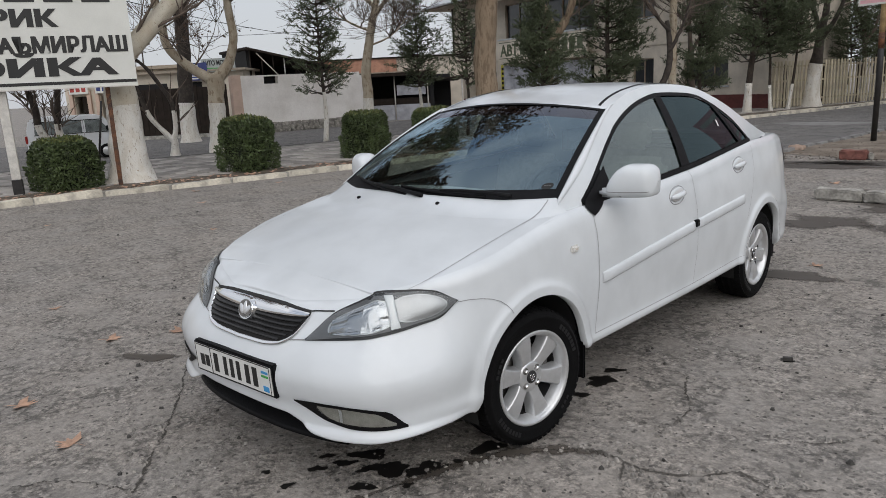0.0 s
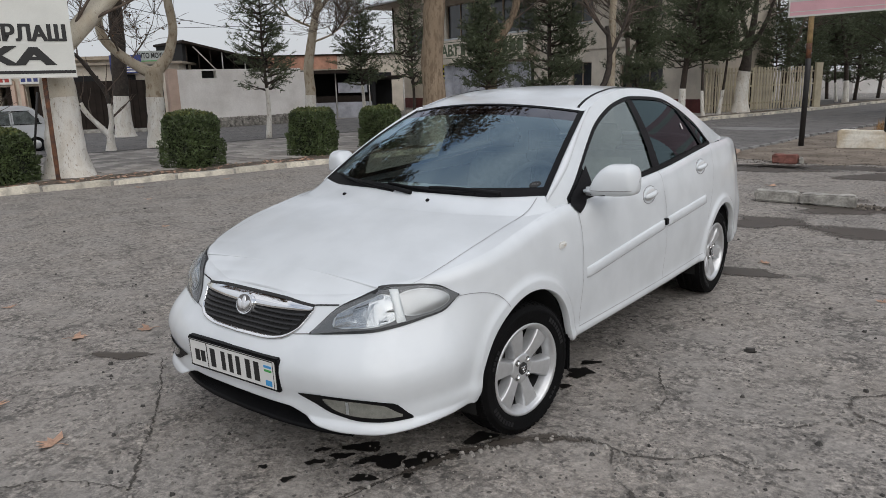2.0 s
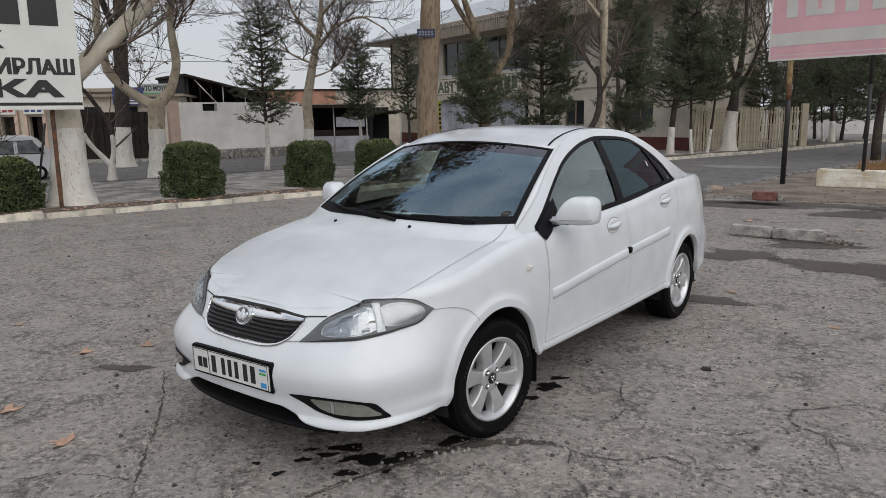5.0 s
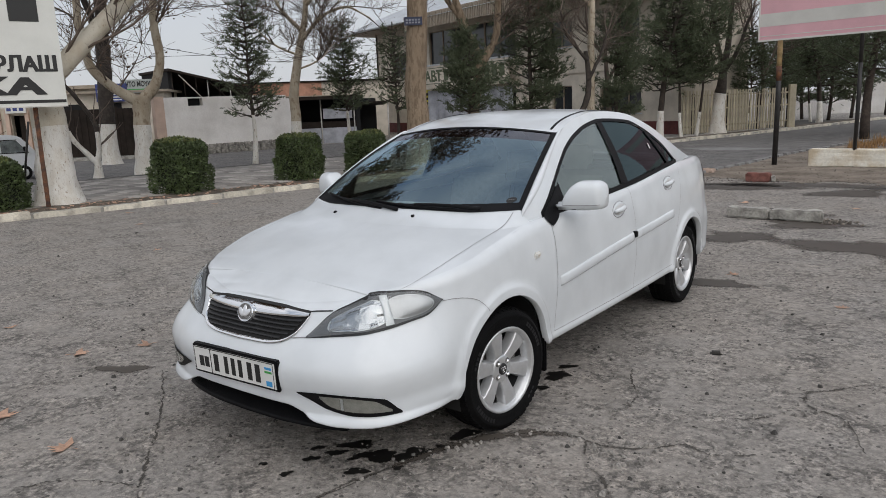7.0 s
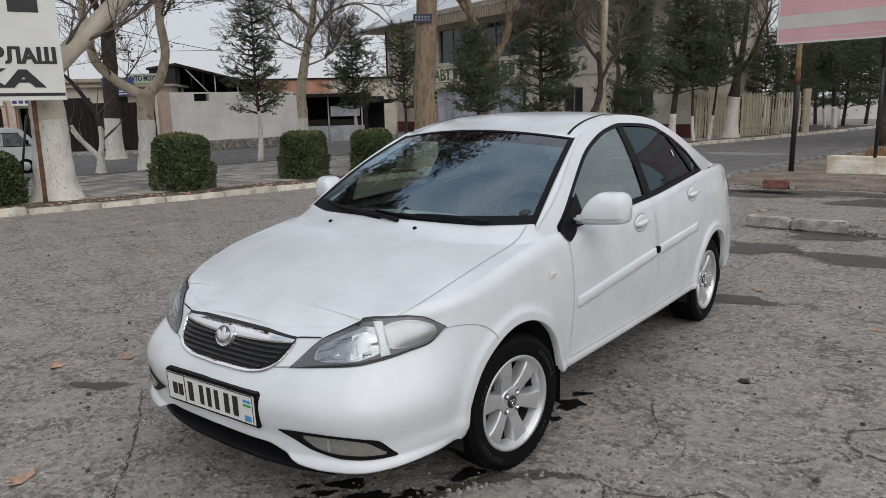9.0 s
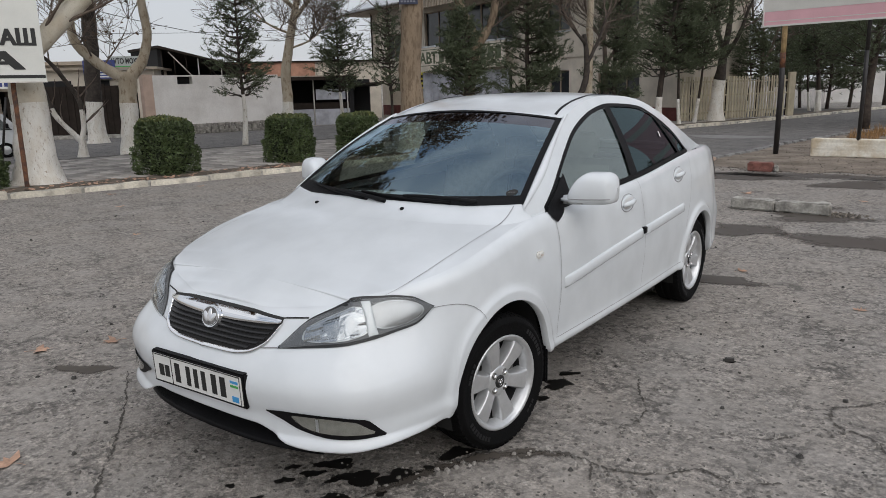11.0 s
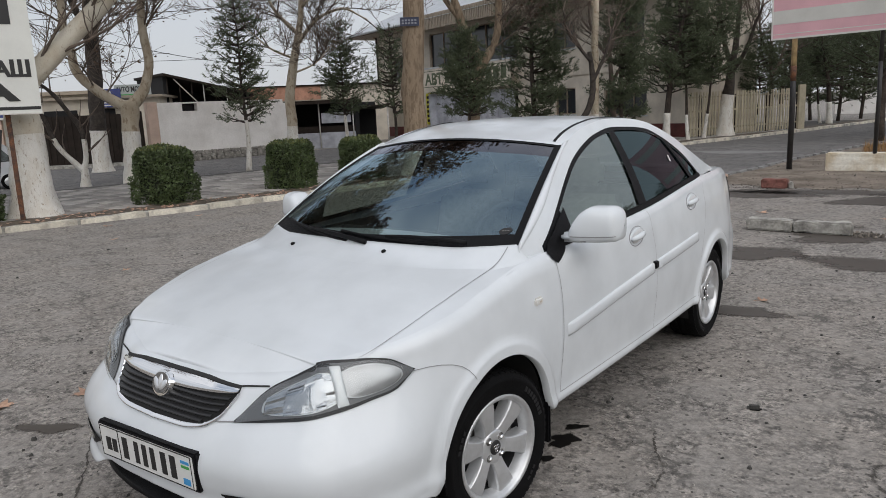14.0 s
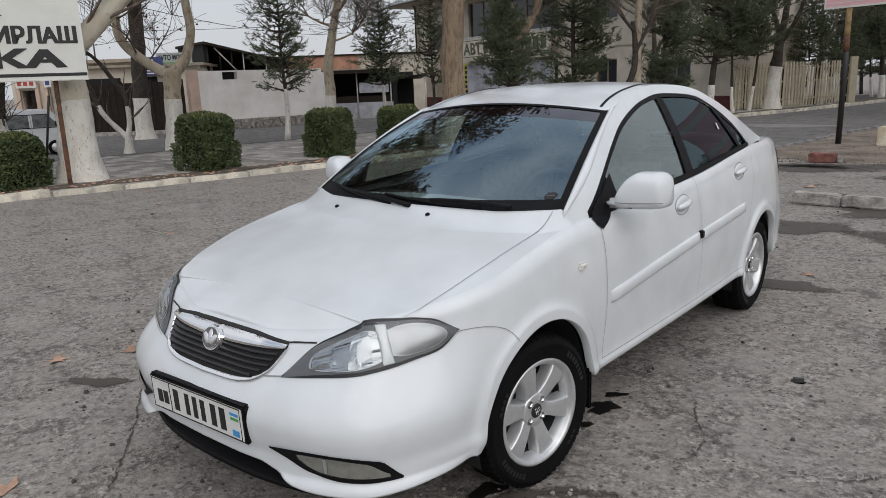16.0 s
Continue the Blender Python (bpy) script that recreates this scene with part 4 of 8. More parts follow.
cabin_patch("side_rail", 0.46, 2.50, frame_top, rail, M_PAINT, 0.0, 70)
cabin_patch("front_pillar_foot", 0.31, 0.46, belt, rail, M_PAINT, 0.0, 10)
cabin_patch("rear_pillar", 2.50, 2.98, belt, rail, M_PAINT, 0.0, 16)
cabin_patch("window_frame", 0.46, 2.50, glass_top, frame_top, M_TRIM, 0.003, 70, 4)
cabin_patch("belt_moulding", 0.46, 2.50, belt, belt2, M_TRIM, 0.006, 70, 4)
both("centre_pillar", *grid([[cabin(1.475 + 0.035 * t + w * (1 - 0.3 * t), belt2(1.5) + (glass_top(1.5) - belt2(1.5)) * t, 0.004) for t in np.linspace(0, 1, 10)] for w in (-0.034, 0.0, 0.062)]), M_TRIM, car)
both("quarter_pillar", *grid([[cabin(2.28 - 0.18 * t + w, belt2(2.28) + (glass_top(2.12) - belt2(2.28)) * t, 0.004) for t in np.linspace(0, 1, 8)] for w in (0.0, 0.045)]), M_TRIM, car)
both("mirror_sail", *grid([[cabin(0.5 + w, belt2(0.5) + (max(belt2(0.5), glass_top(0.5 + w)) - belt2(0.5)) * t, 0.005) for t in np.linspace(0, 1, 5)] for w in np.linspace(0, 0.17, 8)]), M_TRIM, car)
wf = cabin_patch("front_door_window", 0.48, 1.50, belt2, glass_top, M_DOORGL, -0.004, 40, 10)
wr = cabin_patch("rear_door_window", 1.50, 2.30, belt2, glass_top, M_TINT, -0.004, 40, 10)
cabin_patch("quarter_window", 2.30, 2.49, belt2, glass_top, M_TINT, -0.003, 20, 8)


def edge_wind(t):
    """The windscreen's side edge, foot to head."""
    return Vector((0.725 - 0.147 * t + 0.006 * math.sin(math.pi * t), 0.325 + 0.66 * t, 1.008 + 0.354 * t + 0.022 * math.sin(math.pi * t)))


def wind_rows(off=0.0, lo=0.0, hi=1.0, side=1.0):
    out = []
    for t in np.linspace(lo, hi, 16):
        e = edge_wind(t)
        c = Vector((0, 0.10 + 0.82 * t, 0.992 + 0.415 * t + 0.03 * math.sin(math.pi * t)))
        row = []
        for u in np.linspace(-side, side, 33):
            k = u * u
            p = Vector((e.x * u, c.y + (e.y - c.y) * k, c.z + (e.z - c.z) * k))
            row.append(tuple(p + Vector((0, -0.5, 0.85)) * off))
        out.append(row)
    return grid(out)


link_mesh("windscreen", *wind_rows(0.0, 0.0, 0.84), M_WSH, car, "windscreen reflecting a tree and the sky")
link_mesh("windscreen_shade_band", *wind_rows(0.0, 0.84, 1.0), M_WSB, car, "darker shade band of the windscreen")
for lo, hi, nm in ((0.0, 0.085, "windscreen_lower_border"), (0.975, 1.0, "windscreen_upper_border")):
    link_mesh(nm, *wind_rows(0.003, lo, hi), M_TRIM, car)
for sgn in (1, -1):
    rws = []
    for t in np.linspace(0, 1, 24):
        e = edge_wind(t)
        rws.append([(sgn * (e.x - 0.026), e.y - 0.012, e.z + 0.004), (sgn * (e.x + 0.004), e.y - 0.002, e.z + 0.005)])
    link_mesh("windscreen_side_border", *grid(rws), M_TRIM, car)
# front pillar between windscreen and rail
e_, g_ = edge_wind(0), Vector(cabin(0.31, rail(0.31)))
low_ = Vector((0.012, -0.012, -0.06))
pil = [[tuple(e_ + low_), tuple(e_ * 0.75 + g_ * 0.25 + low_), tuple((e_ + g_) / 2 + low_), tuple(e_ * 0.25 + g_ * 0.75 + low_), tuple(g_ + low_)]]
for t in np.linspace(0, 1, 24):
    e = edge_wind(t)
    y = 0.31 + (1.05 - 0.31) * t
    g = Vector(cabin(y, rail(y)))
    mid = (e + g) / 2 + Vector((0.008, -0.010, 0.010))
    pil.append([tuple(e), tuple(e * 0.6 + mid * 0.4 + Vector((0, 0, 0.004))), tuple(mid), tuple(g * 0.6 + mid * 0.4 + Vector((0.005, 0, 0.002))), tuple(g)])
both("front_pillar", *grid(pil), M_PAINT, car)
# roof
roof_c = lambda t: 1.407 + 0.365 * t - 0.387 * t * t
rf = []
for t in np.linspace(0, 1, 40):
    ys = 1.02 + (2.42 - 1.02) * t
    g = Vector(cabin(ys, rail(ys)))
    yc = 0.92 + (2.50 - 0.92) * t
    zc = roof_c(t)
    row = []
    for u in np.linspace(-1, 1, 41):
        k = abs(u) ** 2.2
        row.append((g.x * u, yc + (ys - yc) * u * u, zc + (g.z - zc) * k))
    rf.append(row)
link_mesh("roof", *grid(rf), M_PAINT, car)
head = []
for u in np.linspace(-1, 1, 41):
    e_1 = edge_wind(1.0)
    head.append((e_1.x * u, 0.92 + (e_1.y - 0.92) * u * u, 1.407 + (e_1.z - 1.407) * u * u + 0.001))
link_mesh("roof_front_edge", *grid([head, rf[0]]), M_PAINT, car)
ditch = []
for t in np.linspace(0, 0.97, 40):
    ys = 1.02 + (2.42 - 1.02) * t
    g = Vector(cabin(ys, rail(ys)))
    yc = 0.92 + (2.50 - 0.92) * t
    zc = roof_c(t)
    u = 0.90
    ditch.append((g.x * u, yc + (ys - yc) * u * u, zc + (g.z - zc) * u ** 2.2))
both("roof_ditch_strip", *ribbon(ditch, [(0.35, 0, 1)] * 40, 0.014, 0.002), M_TRIM, car)
# rear window
rw = []
for t in np.linspace(0, 1, 16):
    row = []
    for u in np.linspace(-1, 1, 21):
        a = Vector((0.50 * u, 2.50 - 0.08 * u * u, 1.385 - 0.06 * u * u))
        b = Vector((0.64 * u, 3.06 - 0.10 * u * u, 1.10 - 0.02 * u * u))
        row.append(tuple(a + (b - a) * t))
    rw.append(row)
link_mesh("rear_window", *grid(rw), M_TINT, car)
rp = []
for t in np.linspace(0, 1, 16):
    a, b = Vector((0.50, 2.42, 1.325)), Vector((0.64, 2.96, 1.08))
    e = a + (b - a) * t
    y = 2.42 + 0.56 * t
    rp.append([tuple(e), cabin(y, rail(y))])
both("rear_pillar_top", *grid(rp), M_PAINT, car)

# floor pan, wheel wells, chin
part("floor_pan", box_bm((-0.70, -0.55, 0.215), (0.70, 3.12, 0.34), 0.03), M_WELL, car)
for c in AXLES:
    wv, wf_ = [], []
    for sgn in (1, -1):
        rws = []
        for a in np.linspace(-0.25, math.pi + 0.25, 26):
            rws.append([(sgn * xx, c + (ARCH_R + 0.01) * math.cos(a), WHEEL_Z + (ARCH_R + 0.01) * math.sin(a)) for xx in (0.50, 0.80)])
        link_mesh("wheel_well", *grid(rws), M_WELL, car)
        link_mesh("wheel_well_wall", [(sgn * 0.5, c - 0.36, 0.22), (sgn * 0.5, c + 0.36, 0.22), (sgn * 0.5, c + 0.36, 0.68), (sgn * 0.5, c - 0.36, 0.68)], [(0, 1, 2, 3)], M_WELL, car)
chin = []
for x in np.linspace(-0.56, 0.56, 45):
    i = nose_index(abs(x))
    sg = 1 if x >= 0 else -1
    col = []
    for z, o in ((0.37, -0.05), (0.35, -0.10), (0.31, -0.16), (0.262, -0.15), (0.25, -0.06), (0.236, -0.05), (0.226, -0.12)):
        p = skin(i, max(0.30, z), o)
        col.append((sg * p[0], p[1], z))
    chin.append(col)
link_mesh("chin_spoiler", *grid(chin), M_TRIM, car, "black plastic lower grille and chin")


def nose_patch(name, outline_low, outline_high, x0, x1, material, off, n=40, m=12, mirror=True, bulge=0.0, label="", parent=None):
    """A patch on the nose between two height curves over x, lifted off the skin."""
    out = []
    for x in np.linspace(x0, x1, n):
        i = nose_index(x)
        a, b = outline_low(x), max(outline_low(x) + 0.0005, outline_high(x))
        out.append([tuple(skin(i, a + (b - a) * t, off + bulge * math.sin(math.pi * t) * max(0.0, math.sin(math.pi * (x - x0) / (x1 - x0))) ** 0.5)) for t in np.linspace(0, 1, m)])
    v, f = grid(out)
    f = [q[::-1] for q in f]
    if mirror:
        return both(name, v, f, material, parent or car, label)
    return link_mesh(name, v, f, material, parent or car, label)


# headlamps
LOW = [(0, 0.618), (0.197, 0.634), (0.39, 0.646), (0.59, 0.657), (0.787, 0.677), (0.905, 0.690), (0.96, 0.700), (0.985, 0.713), (1.0, 0.733)]
HIGH = [(0, 0.623), (0.08, 0.682), (0.197, 0.730), (0.30, 0.759), (0.42, 0.779), (0.6, 0.791), (0.75, 0.790), (0.854, 0.784), (0.93, 0.772), (0.965, 0.762), (0.985, 0.752), (1.0, 0.7338)]


M_SATIN = mat("satin_chrome", (0.80, 0.81, 0.83), 0.3, 0.7)
def inner(C, D, k):
    """The curve C drawn towards D by the share k."""
    return [(t, (1 - k) * float(pch(C, t)) + k * float(pch(D, t))) for t in np.linspace(0, 1, 9)]


def clip_t(C, t0, t1):
    return [(t, float(pch(C, t0 + (t1 - t0) * t))) for t in np.linspace(0, 1, 9)]


def lamp_between(name, t0, t1, k_low, k_high, material, off, bulge, label="", parent=None):
    i0, i1 = nose_index(0.376), side_index(-0.405)
    lo, hi = clip_t(inner(LOW, HIGH, k_low), t0, t1), clip_t(inner(HIGH, LOW, k_high), t0, t1)
    out = []
    for t in (0.5 - 0.5 * np.cos(np.linspace(0, math.pi, 44))):
        i = i0 + (i1 - i0) * (t0 + (t1 - t0) * t)
        a, b = float(pch(lo, t)), float(pch(hi, t))
        b = max(b, a + 0.0006)
        out.append([skin(i, a + (b - a) * w, off + bulge * max(0.0, math.sin(math.pi * w) * math.sin(math.pi * t)) ** 0.6) for w in np.linspace(0, 1, 12)])
    v, f = grid(out)
    return both(name, v, [q[::-1] for q in f], material, car, label)


def lamp_oval(name, tc, tw, wc, wh, material, off, bulge, r0=0.0, power=2.3, label=""):
    """A rounded field within the lamp's outline, or a ring of it from the share r0 on."""
    i0, i1 = nose_index(0.376), side_index(-0.405)
    out = []
    for r in np.linspace(max(r0, 0.02), 1, 3 if r0 else 9):
        ring = []
        for k in range(56):
            a = 2 * math.pi * k / 56
            t = tc + tw * r * math.copysign(abs(math.cos(a)) ** (2 / power), math.cos(a))
            w = wc + wh * r * math.copysign(abs(math.sin(a)) ** (2 / power), math.sin(a))
            lo, hi = float(pch(LOW, t)), float(pch(HIGH, t))
            ring.append(skin(i0 + (i1 - i0) * t, lo + (hi - lo) * w, off + bulge * (1 - r * r)))
        out.append(ring)
    v, f = grid(out, True)
    return both(name, v, f, material, car, label)


M_RIM = mat("lamp_black_edge", (0.012, 0.012, 0.013), 0.4)
M_SIDEREF = mat("side_lamp_reflector", (0.52, 0.52, 0.53), 0.3, 0.6, vary=0.12, scale=22)
lamp_between("headlamp_edge", 0, 1, -0.05, -0.025, M_RIM, 0.0035, 0.0)
lamp_between("headlamp_housing", 0.012, 0.988, 0.03, 0.03, M_LAMPD, 0.005, 0.0, "dark grey headlamp bezel")
lamp_oval("headlamp_reflector", 0.39, 0.25, 0.46, 0.37, M_REFL, 0.0065, 0.008, 0.0, 3.0, "bright faceted main beam reflector")


def lamp_facets(name, tc, tw, wc, wh, cols, rows, material, off, seed):
    """Small flat mirrors, each tilted a little its own way, within a rounded field of the lamp."""
    rnd = random.Random(seed)
    i0, i1 = nose_index(0.376), side_index(-0.405)
    cell = []
    for a in range(cols):
        for c in range(rows):
            u, w = (2 * (a + 0.5) / cols - 1), (2 * (c + 0.5) / rows - 1)
            if abs(u) ** 3 + abs(w) ** 3 > 0.92:
                continue
            du, dw, q = 0.96 / cols, 0.96 / rows, []
            tx, tz = rnd.gauss(0, 0.0010), rnd.gauss(0, 0.0013)
            for su, sw in ((-1, -1), (1, -1), (1, 1), (-1, 1)):
                t = tc + tw * (u + su * du)
                lo, hi = float(pch(LOW, t)), float(pch(HIGH, t))
                q.append(skin(i0 + (i1 - i0) * t, lo + (hi - lo) * (wc + wh * (w + sw * dw)), off + su * tx + sw * tz))
            cell.append((q, [(0, 1, 2, 3)]))
    v, f = join(*cell)
    return both(name, v, f, material, car, "stepped mirror facets", False)


lamp_facets("reflector_facets", 0.39, 0.24, 0.47, 0.35, 5, 9, M_REFL, 0.0125, 3)
lamp_oval("headlamp_reflector_rim", 0.39, 0.258, 0.46, 0.385, M_ALLOY, 0.008, 0.004, 0.95, 3.0)
lamp_oval("side_lamp_reflector", 0.775, 0.15, 0.50, 0.37, M_SIDEREF, 0.0065, 0.008, 0.0, 2.4)
lamp_oval("side_lamp_ring", 0.775, 0.158, 0.50, 0.39, M_ALLOY, 0.010, 0.006, 0.93, 2.4)
lamp_between("headlamp_divider", 0.590, 0.648, 0.07, 0.07, M_ALLOY, 0.0135, 0.006)
lamp_between("headlamp_lens", 0, 1, 0, 0, M_LENS, 0.014, 0.022, "clear plastic headlamp lens")

# grille: dark well, slats, chrome surround
GR_TOP = [(0, 0.724), (0.2, 0.722), (0.365, 0.708)]
GR_LOW = [(0, 0.588), (0.15, 0.590), (0.25, 0.602), (0.315, 0.632), (0.365, 0.700)]


def nose_strip(name, low, high, x1, material, off, lip=0.0, n=49, m=6, label=""):
    """A strip right across the nose from -x1 to x1."""
    out = []
    for x in np.linspace(-x1, x1, n):
        i, sg = nose_index(abs(x)), (1 if x >= 0 else -1)
        a, b = low(abs(x)), high(abs(x))
        b = max(b, a + 0.0006)
        col = []
        for t in np.linspace(0, 1, m):
            p = skin(i, a + (b - a) * t, off + lip * math.sin(math.pi * t))
            col.append((sg * p[0], p[1], p[2]))
        out.append(col)
    return link_mesh(name, *grid(out), material, car, label)


M_SLAT = mat("grille_slat_plastic", (0.018, 0.018, 0.019), 0.35, vary=0.1, scale=30)
gt, gl = (lambda x: float(pch(GR_TOP, x))), (lambda x: float(pch(GR_LOW, x)))
nose_strip("grille_well", gl, gt, 0.363, M_WELL, 0.003)
nose_strip("grille_chrome_bar", lambda x: max(gl(x), gt(x) - 0.038 + 0.024 * (x / 0.363) ** 2), gt, 0.365, M_CHROME, 0.012, 0.007, label="chrome upper grille bar")
nose_strip("grille_chrome_edge", lambda x: gl(x) - 0.010, lambda x: gl(x) + 0.004, 0.365, M_CHROME, 0.006, 0.006, n=81)
nose_strip("grille_upper_gap", lambda x: gt(x) - 0.001, lambda x: gt(x) + 0.007, 0.365, M_GAP, 0.005)
for k in range(5):
    z = 0.606 + 0.0165 * k
    xm = float(np.interp(z, [p[1] for p in GR_LOW], [p[0] for p in GR_LOW])) - 0.008
    nose_strip("grille_slat", lambda x: z, lambda x: z + 0.0105, xm, M_SLAT, 0.005, 0.010, m=5)
for sg in (1, -1):
    pts = [skin(nose_index(x), zz) for x, zz in ((0.365, 0.711), (0.38, 0.7125), (0.40, 0.714), (0.43, 0.716), (0.485, 0.7195))]
    pts = [(sg * p[0], p[1], p[2]) for p in pts]
    link_mesh("seam", *ribbon(pts, [(0, -0.8, 0.5)] * 5, 0.006, 0.003), M_GAP, car)
    pts = [skin(nose_index(x), zz) for x, zz in ((0.285, 0.612), (0.32, 0.614), (0.376, 0.619))]
    pts = [(sg * p[0], p[1], p[2]) for p in pts]
    link_mesh("seam", *ribbon(pts, [(0, -0.9, 0.3)] * 3, 0.005, 0.003), M_SEAM, car)

# emblem: plain chrome oval with dark petals
ey = float(skin(0, 0.683)[1]) - 0.016
tilt = pose(0, ey, 0.684, -22, 0, 0)
bm = bmesh.new()
bmesh.ops.create_cone(bm, cap_ends=True, segments=32, radius1=0.056, radius2=0.05, depth=0.018, matrix=tilt @ pose(0, 0, 0, 90, 0, 0) @ Matrix.Diagonal((1, 0.86, 1, 1)))
bmesh.ops.bevel(bm, geom=[e for e in bm.edges if len(e.link_faces) == 2 and e.calc_face_angle(0) > 0.6], offset=0.004, segments=2, affect="EDGES")
emblem = part("emblem", bm, M_CHROME, car, "plain oval chrome badge")
bm = bmesh.new()
bmesh.ops.create_cone(bm, cap_ends=True, segments=32, radius1=0.043, radius2=0.043, depth=0.004, matrix=tilt @ pose(0, -0.0085, 0) @ pose(0, 0, 0, 90, 0, 0) @ Matrix.Diagonal((1, 0.84, 1, 1)))
part("badge_field", bm, M_STEEL, emblem)
for a, ln_ in ((-42, 0.024), (0, 0.026), (42, 0.024)):
    bm = bmesh.new()
    bmesh.ops.create_uvsphere(bm, u_segments=14, v_segments=8, radius=1, matrix=tilt @ pose(0, -0.0105, -0.026) @ pose(0, 0, 0, 0, a, 0) @ pose(0, 0, 0.030) @ Matrix.Diagonal((0.0125, 0.004, ln_, 1)))
    part("petal", bm, M_SATIN, emblem, "", True)

# number plate in its black holder, characters as plain bars
PLATE_AT = pose(0.006, -0.936, 0.461, 2, 0, 2.2) @ pose(0, 0.950, -0.455)


def plate_part(name, lo, hi, bevel, m, parent, label=""):
    bm = box_bm(lo, hi, bevel)
    bm.transform(PLATE_AT)
    return part(name, bm, m, parent, label)


holder = plate_part("plate_holder", (-0.276, -0.957, 0.386), (0.276, -0.925, 0.524), 0.006, M_TRIM, car)
plate = plate_part("number_plate", (-0.266, -0.961, 0.397), (0.266, -0.955, 0.514), 0.003, M_PLATE, car, "white plate with dark bars")


def plate_bar(x0, x1, z0, z1, m=M_BLACK):
    plate_part("bar", (x0, -0.9625, z0), (x1, -0.960, z1), 0.0, m, plate)


for x0, x1 in ((-0.225, -0.196), (-0.188, -0.160)):
    plate_bar(x0, x1, 0.425, 0.474)
plate_bar(-0.1475, -0.1445, 0.400, 0.511)
for x0, x1 in ((-0.132, -0.088), (-0.062, -0.024), (-0.016, 0.022), (0.030, 0.068), (0.088, 0.130), (0.138, 0.182)):
    plate_bar(x0 + 0.008, x1 - 0.006, 0.415, 0.495)
plate_bar(0.206, 0.248, 0.482, 0.492, M_BLUE)
plate_bar(0.206, 0.248, 0.466, 0.475, M_GREEN)
plate_bar(0.210, 0.245, 0.408, 0.430, M_BLUE)
for z in (0.3985, 0.5105):
    plate_bar(-0.257, 0.257, z, z + 0.002)
for x in (-0.2585, 0.2565):
    plate_bar(x, x + 0.002, 0.399, 0.512)

# fog lamps
FOG_HI = [(0.365, 0.408), (0.46, 0.414), (0.62, 0.411), (0.715, 0.394), (0.755, 0.328)]
FOG_LO = [(0.365, 0.402), (0.43, 0.376), (0.51, 0.342), (0.62, 0.322), (0.755, 0.320)]
nose_patch("fog_lamp_surround", lambda x: float(pch(FOG_LO, x)), lambda x: float(pch(FOG_HI, x)), 0.365, 0.755, M_TRIM, 0.004)
LEN_HI = [(0.472, 0.401), (0.58, 0.401), (0.685, 0.389), (0.734, 0.345)]
LEN_LO = [(0.472, 0.392), (0.512, 0.360), (0.58, 0.343), (0.734, 0.336)]
nose_patch("fog_lamp", lambda x: float(pch(LEN_LO, x)), lambda x: float(pch(LEN_HI, x)), 0.472, 0.734, M_FOG, 0.006, label="hazy pale fog lamp")
nose_patch("fog_lamp_lens", lambda x: float(pch(LEN_LO, x)), lambda x: float(pch(LEN_HI, x)), 0.472, 0.734, M_LENS, 0.010, bulge=0.006)
nose_patch("fog_lamp_rib", lambda x: float(pch(LEN_LO, x)) + 0.003, lambda x: float(pch(LEN_HI, x)) - 0.003, 0.560, 0.571, M_ALLOY, 0.008, n=4)

M_REP = mat("repeater_white", (0.72, 0.71, 0.68), 0.25, coat=0.5)
M_REPB = mat("repeater_amber", (0.50, 0.44, 0.38), 0.3)
# side mouldings, handles, repeater
mould_z = lambda y: float(pch([(0.4, 0.618), (0.53, 0.626), (1.0, 0.666), (1.474, 0.700), (2.2, 0.740)], y))


def moulding(y0, y1):
    out = []
    for y in np.linspace(y0, y1, 30):
        z, e = mould_z(y), 1.0
        if y1 - y < 0.001 or y - y0 < 0.001:
            e = 0.1
        out.append([tuple(on_side(y, z + dz, o * e)) for dz, o in ((-0.027, -0.002), (-0.025, 0.008), (-0.018, 0.012), (0.0, 0.013), (0.018, 0.012), (0.025, 0.008), (0.027, -0.002))])
    both("door_moulding", *grid(out), M_PAINT, car)


moulding(0.50, 1.475)
moulding(1.515, 2.20)
for sg in (1, -1):
    p = on_side(1.478, mould_z(1.478) + 0.012, 0.008)
    part("door_edge_guard", box_bm((sg * p[0] - 0.012, 1.452, p[2] - 0.02), (sg * p[0] + 0.012, 1.49, p[2] + 0.018), 0.004), M_TRIM, car)
    p = on_side(0.285, 0.80, 0.004)
    ob = part("side_repeater", box_bm((sg * p[0] - 0.012, 0.256, 0.785), (sg * p[0] + 0.008, 0.314, 0.818), 0.008), M_REP, car, "pale rounded side repeater")
    part("repeater_bulb", box_bm((sg * p[0] - 0.012, 0.275, 0.794), (sg * p[0] + 0.0095, 0.298, 0.809), 0.004), M_REPB, ob)
